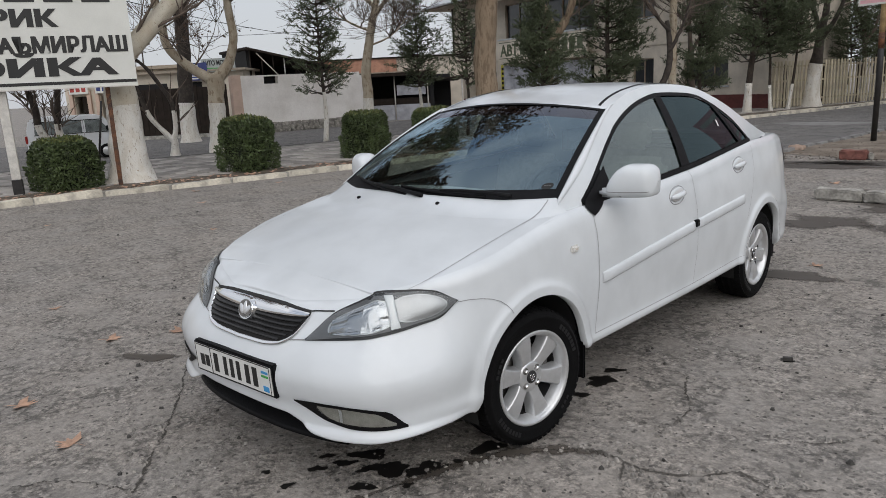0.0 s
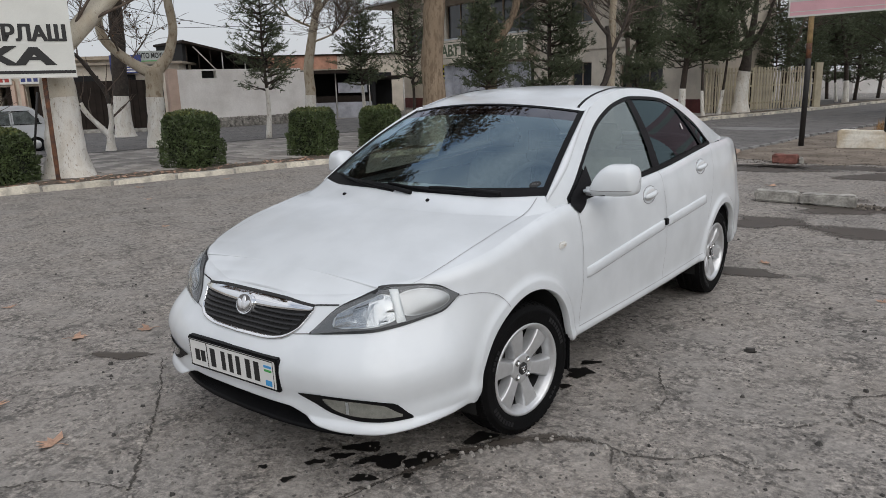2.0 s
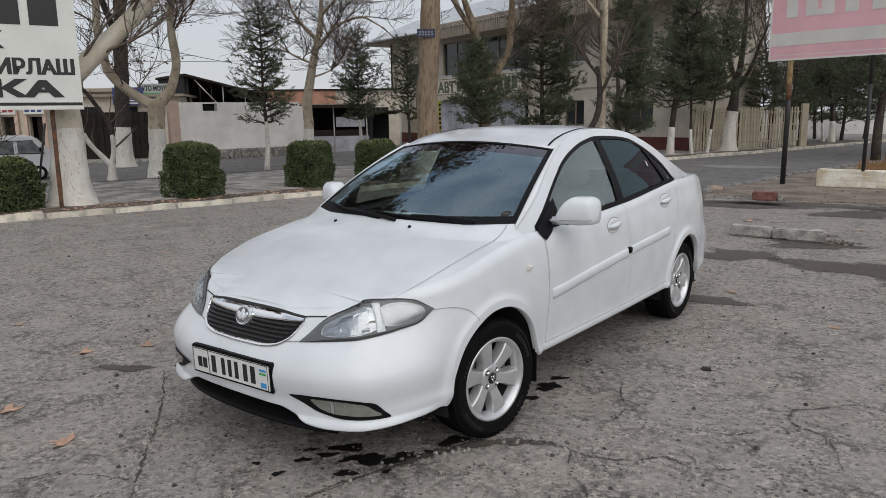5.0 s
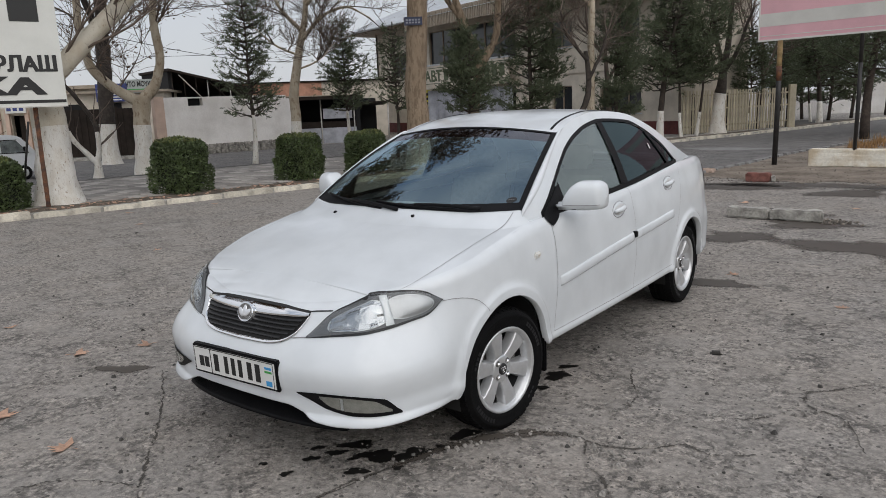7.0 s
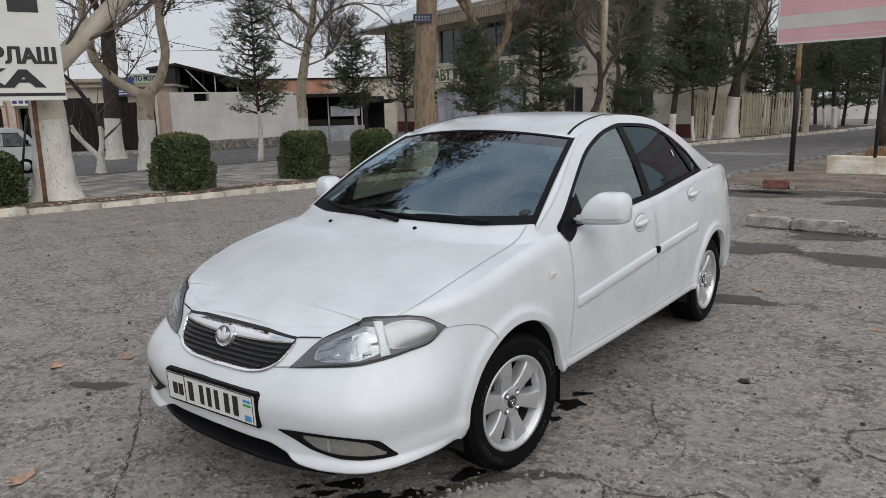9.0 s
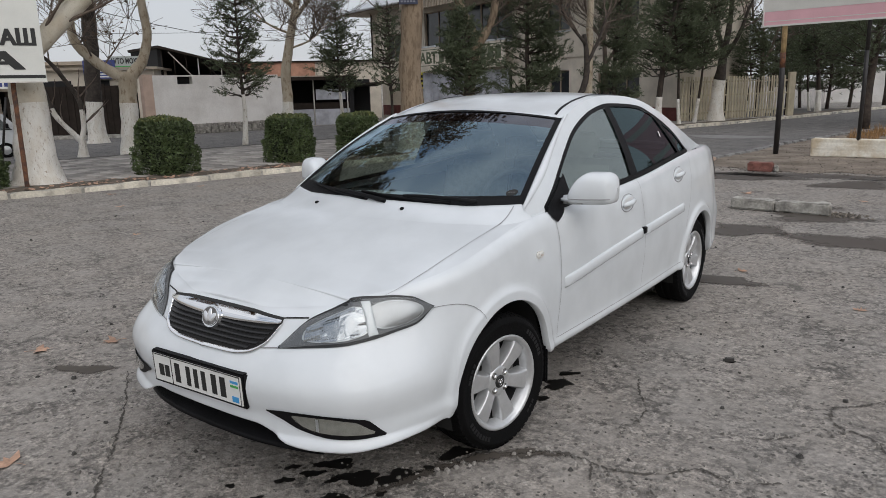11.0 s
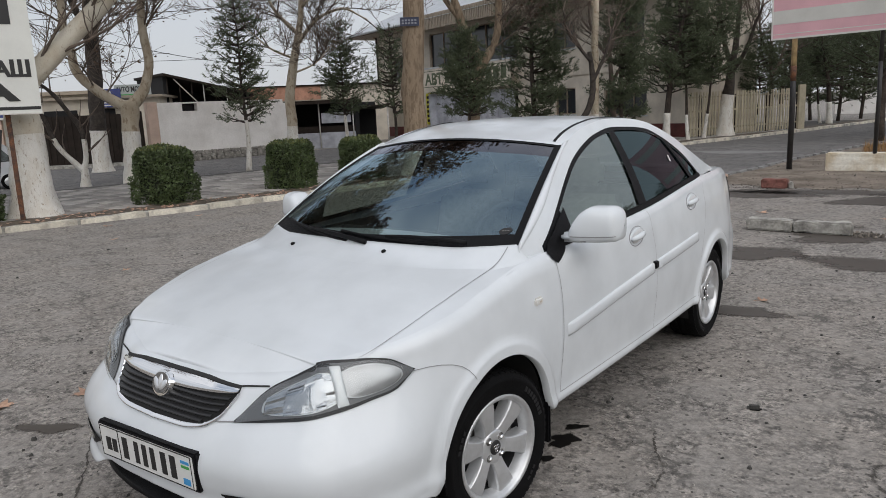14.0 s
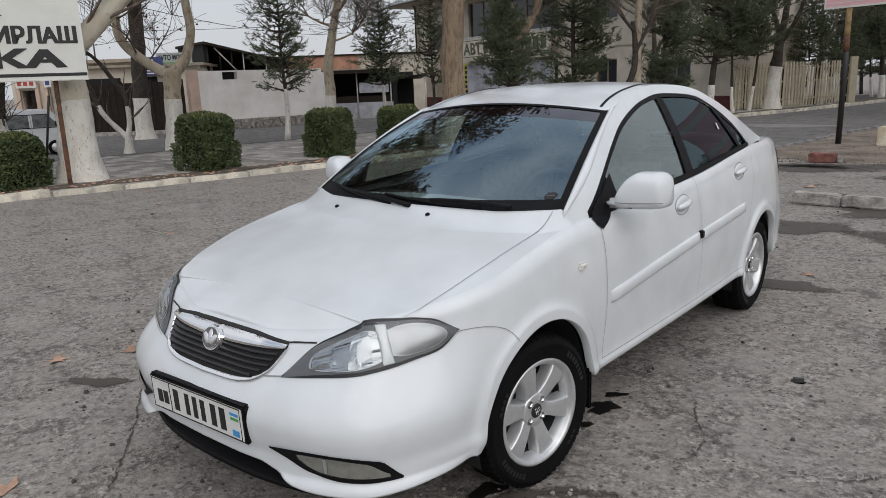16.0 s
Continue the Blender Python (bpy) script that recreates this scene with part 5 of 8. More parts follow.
for hy, hz in ((1.285, 0.893), (2.16, 0.955)):
    for sg in (1, -1):
        p = on_side(hy, hz)
        bm = bmesh.new()
        bmesh.ops.create_uvsphere(bm, u_segments=24, v_segments=12, radius=1, matrix=pose(sg * p[0], hy, hz, 4, 0, 0) @ Matrix.Diagonal((0.010, 0.088, 0.042, 1)))
        cup = part("handle_cup", bm, M_PAINT, car, smooth=True)
        loop_ = []
        for a in np.linspace(0, 2 * math.pi, 41):
            q_ = on_side(hy + 0.088 * math.cos(a), hz + 0.046 * math.sin(a) + 0.006 * math.cos(a), 0.001)
            loop_.append((sg * q_[0], q_[1], q_[2]))
        link_mesh("handle_joint", *tube(loop_, 0.0018, 5, False), M_SEAM, cup)
        # grey ellipsoid paints the shade of the grip recess onto the cup
        bm = bmesh.new()
        bmesh.ops.create_uvsphere(bm, u_segments=24, v_segments=10, radius=1, matrix=pose(sg * (p[0] + 0.009), hy, hz, 4, 0, 0) @ Matrix.Diagonal((0.004, 0.075, 0.031, 1)))
        part("handle_hollow", bm, mat("handle_shade", (0.55, 0.55, 0.55), 0.4), cup, smooth=True)
        v, f = tube([(sg * (p[0] + 0.010), hy - 0.078, hz - 0.006), (sg * (p[0] + 0.017), hy - 0.050, hz - 0.003), (sg * (p[0] + 0.021), hy, hz), (sg * (p[0] + 0.017), hy + 0.050, hz + 0.006), (sg * (p[0] + 0.008), hy + 0.078, hz + 0.010)], [0.008, 0.014, 0.0155, 0.014, 0.008], 12)
        link_mesh("door_handle", v, f, M_PAINT, cup)

# door mirrors
for sg in (1, -1):
    rws = []
    for t in 0.5 - 0.5 * np.cos(np.linspace(0, math.pi, 34)):
        # sloping inner shoulder, square outer end, flat underside
        top = float(pch([(0, 1.012), (0.05, 1.040), (0.14, 1.080), (0.28, 1.116), (0.45, 1.134), (0.75, 1.134), (0.90, 1.118), (0.97, 1.09), (1, 1.055)], t))
        low = float(pch([(0, 1.002), (0.04, 0.988), (0.5, 0.983), (0.90, 0.990), (0.97, 1.005), (1, 1.04)], t))
        dep = float(pch([(0, 0.018), (0.08, 0.046), (0.4, 0.066), (0.85, 0.060), (0.96, 0.036), (1, 0.008)], t))
        mid_, hh = (top + low) / 2, (top - low) / 2
        ring = []
        for k in range(24):
            w = 2 * math.pi * k / 24
            cy_, sz = math.cos(w), math.sin(w)
            py = math.copysign(abs(cy_) ** 0.62, cy_)
            pz = math.copysign(abs(sz) ** 0.5, sz)
            ring.append((sg * (0.812 + 0.218 * t), 0.605 + 0.06 * t + dep * py + (0.02 * min(1, dep / 0.05) if cy_ > 0 else 0.012 * max(0.0, sz)), mid_ + hh * pz))
        rws.append(ring)
    v, f = grid(rws, True)
    f += [tuple(range(24)), tuple(range(len(v) - 24, len(v)))]
    mir = link_mesh("door_mirror", v, f, M_PAINT, car, "white painted door mirror shell")
    part("mirror_foot_cover", box_bm((min(sg * 0.82, sg * 0.93), 0.575, 0.990), (max(sg * 0.82, sg * 0.90), 0.64, 0.994), 0.004), M_TRIM, mir)
    part("mirror_neck", box_bm((min(sg * 0.785, sg * 0.90), 0.565, 0.985), (max(sg * 0.785, sg * 0.90), 0.635, 1.026), 0.014, segments=3), M_PAINT, mir, smooth=True)
    crease = [(sg * (0.812 + 0.218 * t), 0.605 + 0.06 * t - 0.985 * float(pch([(0, 0.018), (0.08, 0.046), (0.4, 0.066), (0.85, 0.060), (0.96, 0.036), (1, 0.008)], t)), 1.012 + 0.004 * t) for t in np.linspace(0.06, 0.93, 20)]
    link_mesh("mirror_joint", *tube(crease, 0.0016, 4), M_SEAM, mir)
    bm = bmesh.new()
    bmesh.ops.create_uvsphere(bm, u_segments=20, v_segments=10, radius=1, matrix=pose(sg * 0.925, 0.703, 1.056) @ Matrix.Diagonal((0.078, 0.006, 0.055, 1)))
    part("mirror_glass", bm, M_CHROME, mir, smooth=True)
    # black sail below the window line
    out = []
    for y in np.linspace(0.445, 0.70, 10):
        zt = float(np.interp(y, [0.445, 0.50, 0.70], [0.958, 1.0, 1.115]))
        zl = float(np.interp(y, [0.445, 0.475, 0.60, 0.70], [0.94, 0.915, 0.962, 0.985]))
        col = []
        for z in np.linspace(zl, zt, 6):
            p = cabin(y, z, 0.010) if z > shoulder_z(y) else tuple(on_side(y, z, 0.008))
            col.append((sg * p[0], p[1], p[2]))
        out.append(col)
    link_mesh("mirror_sail_foot", *grid(out), M_TRIM, car)

# cowl, bonnet edge, washer jets, wipers
cowl = []
for u in np.linspace(-1, 1, 41):
    e = edge_wind(0)
    y = 0.10 + (e.y - 0.10) * u * u
    zz = 0.992 + (e.z - 0.992) * u * u
    x = 0.702 * u
    cowl.append([(x, y - 0.014, bonnet_z(x, y - 0.014) + 0.002), (x, y - 0.006, zz + 0.003), (x, y + 0.02, zz + 0.011)])
link_mesh("cowl_panel", *grid(cowl), M_TRIM, car, "black plastic scuttle below the windscreen")


def on_wind(x, up):
    """A point on the windscreen: x and share of the way up."""
    e, cy_, cz = edge_wind(up), 0.10 + 0.82 * up, 0.992 + 0.415 * up + 0.03 * math.sin(math.pi * up)
    k = (x / e.x) ** 2
    return Vector((x, cy_ + (e.y - cy_) * k, cz + (e.z - cz) * k))


def lip_top(x):
    return on_wind(x, 0.004 + 0.036 * max(0.0, 1 - (abs(x) / 0.5) ** 2)) + Vector((0, -0.012, 0.005))


def lip_z(x, y):
    """Height of the bonnet where it sweeps up to the windscreen."""
    top = lip_top(x)
    s = max(0.0, 1 - (top.y - y) / 0.18)
    return bonnet_z(x, y) - 0.0012 * (1 - s) + (top.z - bonnet_z(x, top.y)) * s ** 2.0


lip_rows = []
for x in np.linspace(-0.724, 0.724, 45):
    top = lip_top(x)
    row = [(x, top.y - 0.18 * (1 - s), lip_z(x, top.y - 0.18 * (1 - s))) for s in np.linspace(0, 1, 12)]
    row.append((x, top.y + 0.008, row[-1][2] - 0.004))
    lip_rows.append(row)
for at, sg in ((0, -1), (len(lip_rows), 1)):
    # the ends run down to the wings
    ref = list(lip_rows[-1 if sg > 0 else 0])
    for xx, share in ((0.745, 0.5), (0.772, 0.10), (0.785, -0.15)):
        row = [(sg * xx, y, bonnet_z(xx, y) - 0.003 + share * (z_ - bonnet_z(0.724, y))) for _, y, z_ in ref]
        lip_rows.insert(0 if sg < 0 else len(lip_rows), row)
link_mesh("bonnet_rear_edge", *grid(lip_rows), M_PAINT, car)
spts = [(x, y, lip_z(x, y) + 0.0005) for x, y in zip(np.interp(np.linspace(0, 1, 20), [0, 0.6, 1], [0.7065, 0.707, 0.700]), np.linspace(0.09, 0.288, 20))]
both("seam", *ribbon(spts, [(0.15, -0.3, 1)] * 20, 0.0032, 0.003), M_SEAM, car)
for x in (0.225, -0.335):
    y = 0.075
    bm = bmesh.new()
    bmesh.ops.create_uvsphere(bm, u_segments=10, v_segments=6, radius=1, matrix=pose(x, y, lip_z(x, y) + 0.004) @ Matrix.Diagonal((0.008, 0.013, 0.008, 1)))
    part("washer_jet", bm, M_TRIM, car, smooth=True)
for x0, x1 in ((0.10, -0.60), (0.545, -0.10)):
    n = 10
    arm = [on_wind(x0 + (x1 + 0.28 - x0) * t, 0.012 + 0.045 * t) + Vector((0, -0.014, 0.018 + 0.010 * math.sin(3 * t))) for t in np.linspace(0, 1, n)]
    wip = link_mesh("wiper_arm", *tube(arm, [0.011 - 0.005 * t for t in np.linspace(0, 1, n)], 8), M_TRIM, car)
    bl = [on_wind(x0 - 0.12 + (x1 - x0 + 0.12) * t, 0.022 + 0.06 * t) + Vector((0, -0.008, 0.010)) for t in np.linspace(0, 1, n)]
    link_mesh("wiper_blade", *tube(bl, 0.007, 6), M_TRIM, wip)
disc = [on_wind(0.645, 0.115)] + [on_wind(0.645 + 0.023 * math.cos(a), 0.115 + 0.027 * math.sin(a)) for a in np.linspace(0, 2 * math.pi, 29)[:-1]]
stk = link_mesh("round_sticker", [tuple(p + Vector((0.0005, -0.0008, 0.0015))) for p in disc], [(0, k + 1, (k + 1) % 28 + 1) for k in range(28)], M_BLACK, car)
for k in range(3):
    a0, a1 = -0.014 + 0.010 * k, -0.007 + 0.010 * k
    q = [on_wind(0.645 + a, 0.115 + b) + Vector((0.0005, -0.0016, 0.003)) for a, b in ((a0, -0.004), (a1, -0.004), (a1, 0.004), (a0, 0.004))]
    link_mesh("sticker_bar", [tuple(p) for p in q], [(0, 1, 2, 3)], M_STEEL, stk, "", False)

# interior
M_WHEELRIM = mat("grey_steering_rim", (0.13, 0.13, 0.13), 0.6, vary=0.1)
part("dashboard", box_bm((-0.66, 0.30, 0.72), (0.66, 0.74, 0.965), 0.06, segments=3), M_DASH, car)
def soft_box(name, lo, hi, m, bev, parent=None, rx=0.0):
    bm = bmesh.new()
    c = Vector([(a + b) / 2 for a, b in zip(lo, hi)])
    box_bm([a - k for a, k in zip(lo, c)], [b - k for b, k in zip(hi, c)], bev, bm, 3)
    bm.transform(Matrix.Translation(c) @ pose(0, 0, 0, rx, 0, 0))
    return part(name, bm, m, parent or car, smooth=True)
for x in (0.37, -0.37):
    seat = soft_box("front_seat", (x - 0.25, 1.02, 0.36), (x + 0.25, 1.52, 0.56), M_SEAT, 0.05)
    soft_box("backrest", (x - 0.25, 1.50, 0.50), (x + 0.25, 1.62, 1.06), M_SEAT, 0.05, seat, -14)
    soft_box("headrest", (x - 0.12, 1.62, 1.09), (x + 0.12, 1.70, 1.25), M_SEAT, 0.035, seat, -10)
rs = soft_box("rear_seat", (-0.64, 1.95, 0.36), (0.64, 2.45, 0.58), M_SEAT, 0.05)
soft_box("backrest", (-0.64, 2.45, 0.5), (0.64, 2.58, 1.04), M_SEAT, 0.05, rs, -18)
part("parcel_shelf", box_bm((-0.62, 2.55, 1.0), (0.62, 3.0, 1.04), 0.01), M_DASH, car)
part("headlining", box_bm((-0.50, 1.02, 1.375), (0.50, 2.35, 1.382)), M_SEAT, car)
for sg in (1, -1):
    part("door_lining", box_bm((min(sg * 0.735, sg * 0.755), 0.5, 0.3), (max(sg * 0.735, sg * 0.755), 2.45, 0.945)), M_DASH, car)
    part("inner_pillar", box_bm((min(sg * 0.62, sg * 0.66), 2.45, 0.98), (max(sg * 0.62, sg * 0.66), 2.9, 1.14)), M_SEAT, car)
rim_pts = [tuple(pose(0.37, 0.80, 0.93, 62, 0, 0) @ Vector((0.18 * math.cos(a), 0.18 * math.sin(a), 0))) for a in np.linspace(0, 2 * math.pi, 33)[:-1]]
v, f = grid([[tuple(Vector(pp) + 0.014 * (math.cos(w) * (Vector(pp) - Vector((0.37, 0.80, 0.93))).normalized() + math.sin(w) * Vector((0, -0.47, 0.88)))) for w in (2 * math.pi * q / 8 for q in range(8))] for pp in rim_pts + rim_pts[:1]], True)
sw = link_mesh("steering_wheel", v, f, M_WHEELRIM, car)
part("steering_hub", box_bm((0.28, 0.74, 0.85), (0.46, 0.80, 0.97), 0.03), M_DASH, sw)

# tail lamps, rear bumper line, mudflaps
for sg in (1, -1):
    out = [[tuple(skin(i, z, 0.006) * np.array((sg, 1, 1))) for z in np.linspace(0.80, 0.99, 8)] for i in np.linspace(side_index(3.22), side_index(3.46), 14)]
    link_mesh("tail_lamp", *grid(out), M_RED, car)
    for y0, y1, xo in ((0.352, 0.368, 0.838), (2.918, 2.932, 0.78)):
        part("mudflap", box_bm((min(sg * 0.63, sg * xo), y0, 0.17), (max(sg * 0.63, sg * xo), y1, 0.44), 0.006), M_TRIM, car)

M_TYREMARK = mat("raised_rubber", (0.014, 0.014, 0.015), 0.55, spec=0.3)
M_BARREL = mat("rim_inner", (0.045, 0.045, 0.047), 0.5, 0.6, vary=0.2, scale=10)
# wheels
R_T, W_T = 0.300, 0.195


def wheel_part(parent, name, v, f, m, turn=None, smooth=True):
    if turn is not None:
        v = [tuple(turn @ Vector(p)) for p in v]
    return link_mesh(name, v, f, m, parent, "", smooth)


def build_wheel(cx, cy, side, steer=0.0):
    base = pose(cx, cy, R_T - 0.002, 0, 0, steer) @ (Matrix.Identity(4) if side > 0 else pose(0, 0, 0, 0, 0, 180))
    o = W_T / 2
    tyre_prof = [(0.192, -o + 0.02), (0.215, -o + 0.004), (0.25, -o), (0.28, -o + 0.008), (0.294, -o + 0.022), (0.2965, -o + 0.045), (0.2965, -0.03),
                 (0.290, -0.027), (0.290, -0.021), (0.297, -0.018), (0.297, 0.018), (0.290, 0.021), (0.290, 0.027), (0.2965, 0.03), (0.2965, o - 0.045),
                 (0.294, o - 0.022), (0.286, o - 0.012), (0.272, o - 0.002), (0.27, o + 0.001), (0.262, o + 0.001), (0.26, o), (0.235, o - 0.001), (0.215, o - 0.005), (0.204, o - 0.011), (0.192, o - 0.02)]
    v, f = lathe(tyre_prof, 72)
    wheel = wheel_part(car, "wheel", v, f, M_TYRE, base)
    wheel["label"] = "black rubber tyre on a silver six-spoke alloy rim"
    blocks = []
    for k in range(60):
        a = 2 * math.pi * k / 60
        for x0, x1, sl in ((-o + 0.012, -0.034, 0.5), (0.034, o - 0.012, -0.5)):
            q = []
            for x, rr in ((x0, 0.296 if x0 < -0.05 else 0.2975), (x1, 0.2975 if x0 < -0.05 else 0.296)):
                for da in (-0.034, 0.034):
                    for dr in (-0.004, 0.0035):
                        b = a + da + sl * (x - (x0 + x1) / 2)
                        r2 = (rr if abs(x) < 0.07 else 0.2905) + dr
                        q.append((x, r2 * math.cos(b), r2 * math.sin(b)))
            blocks.append((q, [(0, 1, 3, 2), (4, 6, 7, 5), (0, 4, 5, 1), (2, 3, 7, 6), (1, 5, 7, 3)]))
    wheel_part(wheel, "tread", *join(*blocks), M_TYRE, base, False)["kind"] = "stuff"
    for a0, a1, r0, r1 in ((0.25, 0.95, 0.236, 0.256), (2.5, 2.9, 0.232, 0.244), (3.6, 4.3, 0.236, 0.256), (5.4, 5.7, 0.232, 0.244)):
        bars, n_ = [], int((a1 - a0) / 0.085)
        for k in range(n_):
            b0, b1 = a0 + (a1 - a0) * k / n_, a0 + (a1 - a0) * (k + 0.68) / n_
            q = [(o + d, r * math.cos(b), r * math.sin(b)) for d in (0.0, 0.0022) for r, b in ((r0, b0), (r1, b0), (r1, b1), (r0, b1))]
            bars.append((q, [(4, 5, 6, 7), (0, 1, 5, 4), (1, 2, 6, 5), (2, 3, 7, 6), (3, 0, 4, 7)]))
        wheel_part(wheel, "sidewall_mark", *join(*bars), M_TYREMARK, base, False)
    rim = [(0.0, -0.05), (0.15, -0.05), (0.168, -0.03), (0.174, 0.02), (0.181, o - 0.035)]
    wheel_part(wheel, "rim_barrel", *lathe(rim, 48), M_BARREL, base)
    lipr = [(0.174, o - 0.060), (0.180, o - 0.034), (0.186, o - 0.020), (0.190, o - 0.013), (0.1915, o - 0.009), (0.200, o - 0.004), (0.206, o - 0.003), (0.210, o - 0.007), (0.206, o - 0.02)]
    wheel_part(wheel, "rim_lip", *lathe(lipr, 64), M_ALLOY, base)
    for k in range(6):
        a0 = 2 * math.pi * (k + 0.77) / 6
        rws = []
        for r, wd, xo, th in ((0.040, 0.033, 0.056, 0.05), (0.060, 0.0285, 0.060, 0.05), (0.085, 0.0275, 0.066, 0.05), (0.115, 0.031, 0.072, 0.05), (0.145, 0.0365, 0.076, 0.05), (0.166, 0.0405, 0.077, 0.05), (0.180, 0.044, 0.075, 0.05), (0.188, 0.049, 0.071, 0.05), (0.192, 0.056, 0.066, 0.05)):
            ring = []
            for s_, d_ in ((-1.28, -th), (-1.08, -0.012), (-1.0, -0.004), (-0.9, -0.0005), (-0.4, 0.0012), (0.4, 0.0012), (0.9, -0.0005), (1.0, -0.004), (1.08, -0.012), (1.28, -th)):
                ring.append((xo + d_, r * math.cos(a0) - s_ * wd * math.sin(a0), r * math.sin(a0) + s_ * wd * math.cos(a0)))
            rws.append(ring)
        v, f = grid(rws, True)
        wheel_part(wheel, "spoke", v, f, M_ALLOY, base, False)
    hub = [(0.026, 0.066), (0.030, 0.0675), (0.046, 0.067), (0.060, 0.0655), (0.066, 0.062), (0.069, 0.055), (0.072, 0.01)]
    wheel_part(wheel, "hub_plate", *lathe(hub, 36), M_ALLOY, base)
    wheel_part(wheel, "hub_cap", *lathe([(0.0, 0.0735), (0.022, 0.073), (0.028, 0.070), (0.029, 0.062)], 28), M_BLACK, base)
    for k in range(3):
        a = 2 * math.pi * k / 3 + 0.5
        v, f = lathe([(0.0055, 0.0735), (0.0068, 0.0752), (0.0082, 0.0735)], 16)
        wheel_part(wheel, "hub_badge_ring", [(p[0], p[1] + 0.0095 * math.cos(a), p[2] + 0.0095 * math.sin(a)) for p in v], f, M_CHROME, base)
    for k in range(4):
        a = math.pi / 4 + k * math.pi / 2
        v, f = lathe([(0.0, 0.0672), (0.0125, 0.0672), (0.0142, 0.0678), (0.0155, 0.066)], 18)
        wheel_part(wheel, "nut_pocket", [(p[0], p[1] + 0.047 * math.cos(a), p[2] + 0.047 * math.sin(a)) for p in v], f, M_STEEL, base)
        v, f = lathe([(0.0, 0.078), (0.005, 0.078), (0.0092, 0.074), (0.0092, 0.05)], 6)
        wheel_part(wheel, "wheel_nut", [(p[0], p[1] + 0.047 * math.cos(a), p[2] + 0.047 * math.sin(a)) for p in v], f, M_CHROME, base, False)
    wheel_part(wheel, "brake_disc", *lathe([(0.05, 0.0), (0.135, 0.0), (0.135, -0.012)], 36), M_STEEL, base)
    bm = box_bm((-0.02, 0.07, -0.05), (0.028, 0.15, 0.06), 0.012)
    bm.transform(base)
    part("brake_caliper", bm, M_STEEL, wheel)
    return wheel


for c, xo in ((0.0, 0.738), (2.57, 0.722)):
    build_wheel(xo, c, 1, -8.0 if c == 0.0 else 0.0)
    build_wheel(-xo, c, -1, -8.0 if c == 0.0 else 0.0)

# small pale sticker on the rear door window
p_ = [cabin(2.07 + dy, 1.20 + dz, 0.002) for dy, dz in ((0, 0), (0.016, -0.003), (0.016, 0.033), (0, 0.036))]
link_mesh("window_sticker", p_, [(0, 1, 2, 3)], M_PLATE, car, "small pale sticker", False)


# ---- trees, hedges ----
def flaky(name, base, under, third, scale, cover, rough=0.9, stretch=(1, 1, 0.5), bump=0.6):
    """Bark or paint that has come off in flakes: a skin, what shows where it is gone, and a third colour in broad stains."""
    m, n, l, b = nodes_of(name)
    b.inputs["Roughness"].default_value = rough
    b.inputs["Specular IOR Level"].default_value = 0.2
    co, mp = n.new("ShaderNodeTexCoord"), n.new("ShaderNodeMapping")
    mp.inputs["Scale"].default_value = stretch
    l.new(co.outputs["Object"], mp.inputs[0])

    def field(size, detail, rgh):
        t = n.new("ShaderNodeTexNoise")
        t.inputs["Scale"].default_value, t.inputs["Detail"].default_value, t.inputs["Roughness"].default_value = size, detail, rgh
        l.new(mp.outputs[0], t.inputs["Vector"])
        return t.outputs["Fac"]

    def step(src, lo, hi, top=1.0):
        t = n.new("ShaderNodeMapRange")
        t.inputs[1].default_value, t.inputs[2].default_value, t.inputs[4].default_value = lo, hi, top
        l.new(src, t.inputs[0])
        return t.outputs[0]

    def blend(fac, a, c, kind="MIX"):
        t = n.new("ShaderNodeMixRGB")
        t.blend_type = kind
        l.new(fac, t.inputs[0])
        for q, i_ in ((a, 1), (c, 2)):
            if isinstance(q, tuple):
                t.inputs[i_].default_value = (*q, 1)
            else:
                l.new(q, t.inputs[i_])
        return t.outputs[0]

    broad, flakes, grain = field(scale * 0.22, 4, 0.6), field(scale, 6, 0.62), field(scale * 6, 4, 0.7)
    col = blend(step(broad, 0.42, 0.62), base, third)
    gone = step(flakes, 0.5 + 0.16 * (1 - 2 * cover), 0.57 + 0.16 * (1 - 2 * cover))
    col = blend(gone, col, under)
    col = blend(step(grain, 0.44, 0.30, 0.6), col, tuple(c * 0.6 for c in under))
    l.new(col, b.inputs["Base Color"])
    for src, k, dist, back in ((gone, 0.6, 0.012, True), (grain, bump, 0.012, False)):
        bp = n.new("ShaderNodeBump")
        bp.invert = back
        bp.inputs["Strength"].default_value, bp.inputs["Distance"].default_value = k, dist
        l.new(src, bp.inputs["Height"])
        if b.inputs["Normal"].links:
            l.new(b.inputs["Normal"].links[0].from_socket, bp.inputs["Normal"])
        l.new(bp.outputs[0], b.inputs["Normal"])
    return m


M_BARK = flaky("plane_bark", (0.30, 0.232, 0.165), (0.185, 0.138, 0.096), (0.235, 0.178, 0.125), 15, 0.48, stretch=(1, 1, 0.28), bump=1.0)
M_MOTT = flaky("mottled_plane_bark", (0.50, 0.44, 0.345), (0.30, 0.235, 0.165), (0.40, 0.335, 0.25), 12, 0.36, stretch=(1, 1, 0.5), bump=0.7)
M_PALE = flaky("pale_plane_bark", (0.62, 0.58, 0.49), (0.36, 0.29, 0.21), (0.54, 0.48, 0.38), 13, 0.16, stretch=(1, 1, 0.6), bump=0.4)
M_DARKB = mat("dark_bark", (0.052, 0.042, 0.035), 0.95, vary=0.4, scale=6, bump=0.9, bump_scale=20)
M_LIME = flaky("limewash_on_bark", (0.74, 0.72, 0.67), (0.40, 0.34, 0.27), (0.66, 0.62, 0.55), 34, 0.26, stretch=(1, 1, 0.35), bump=0.8)
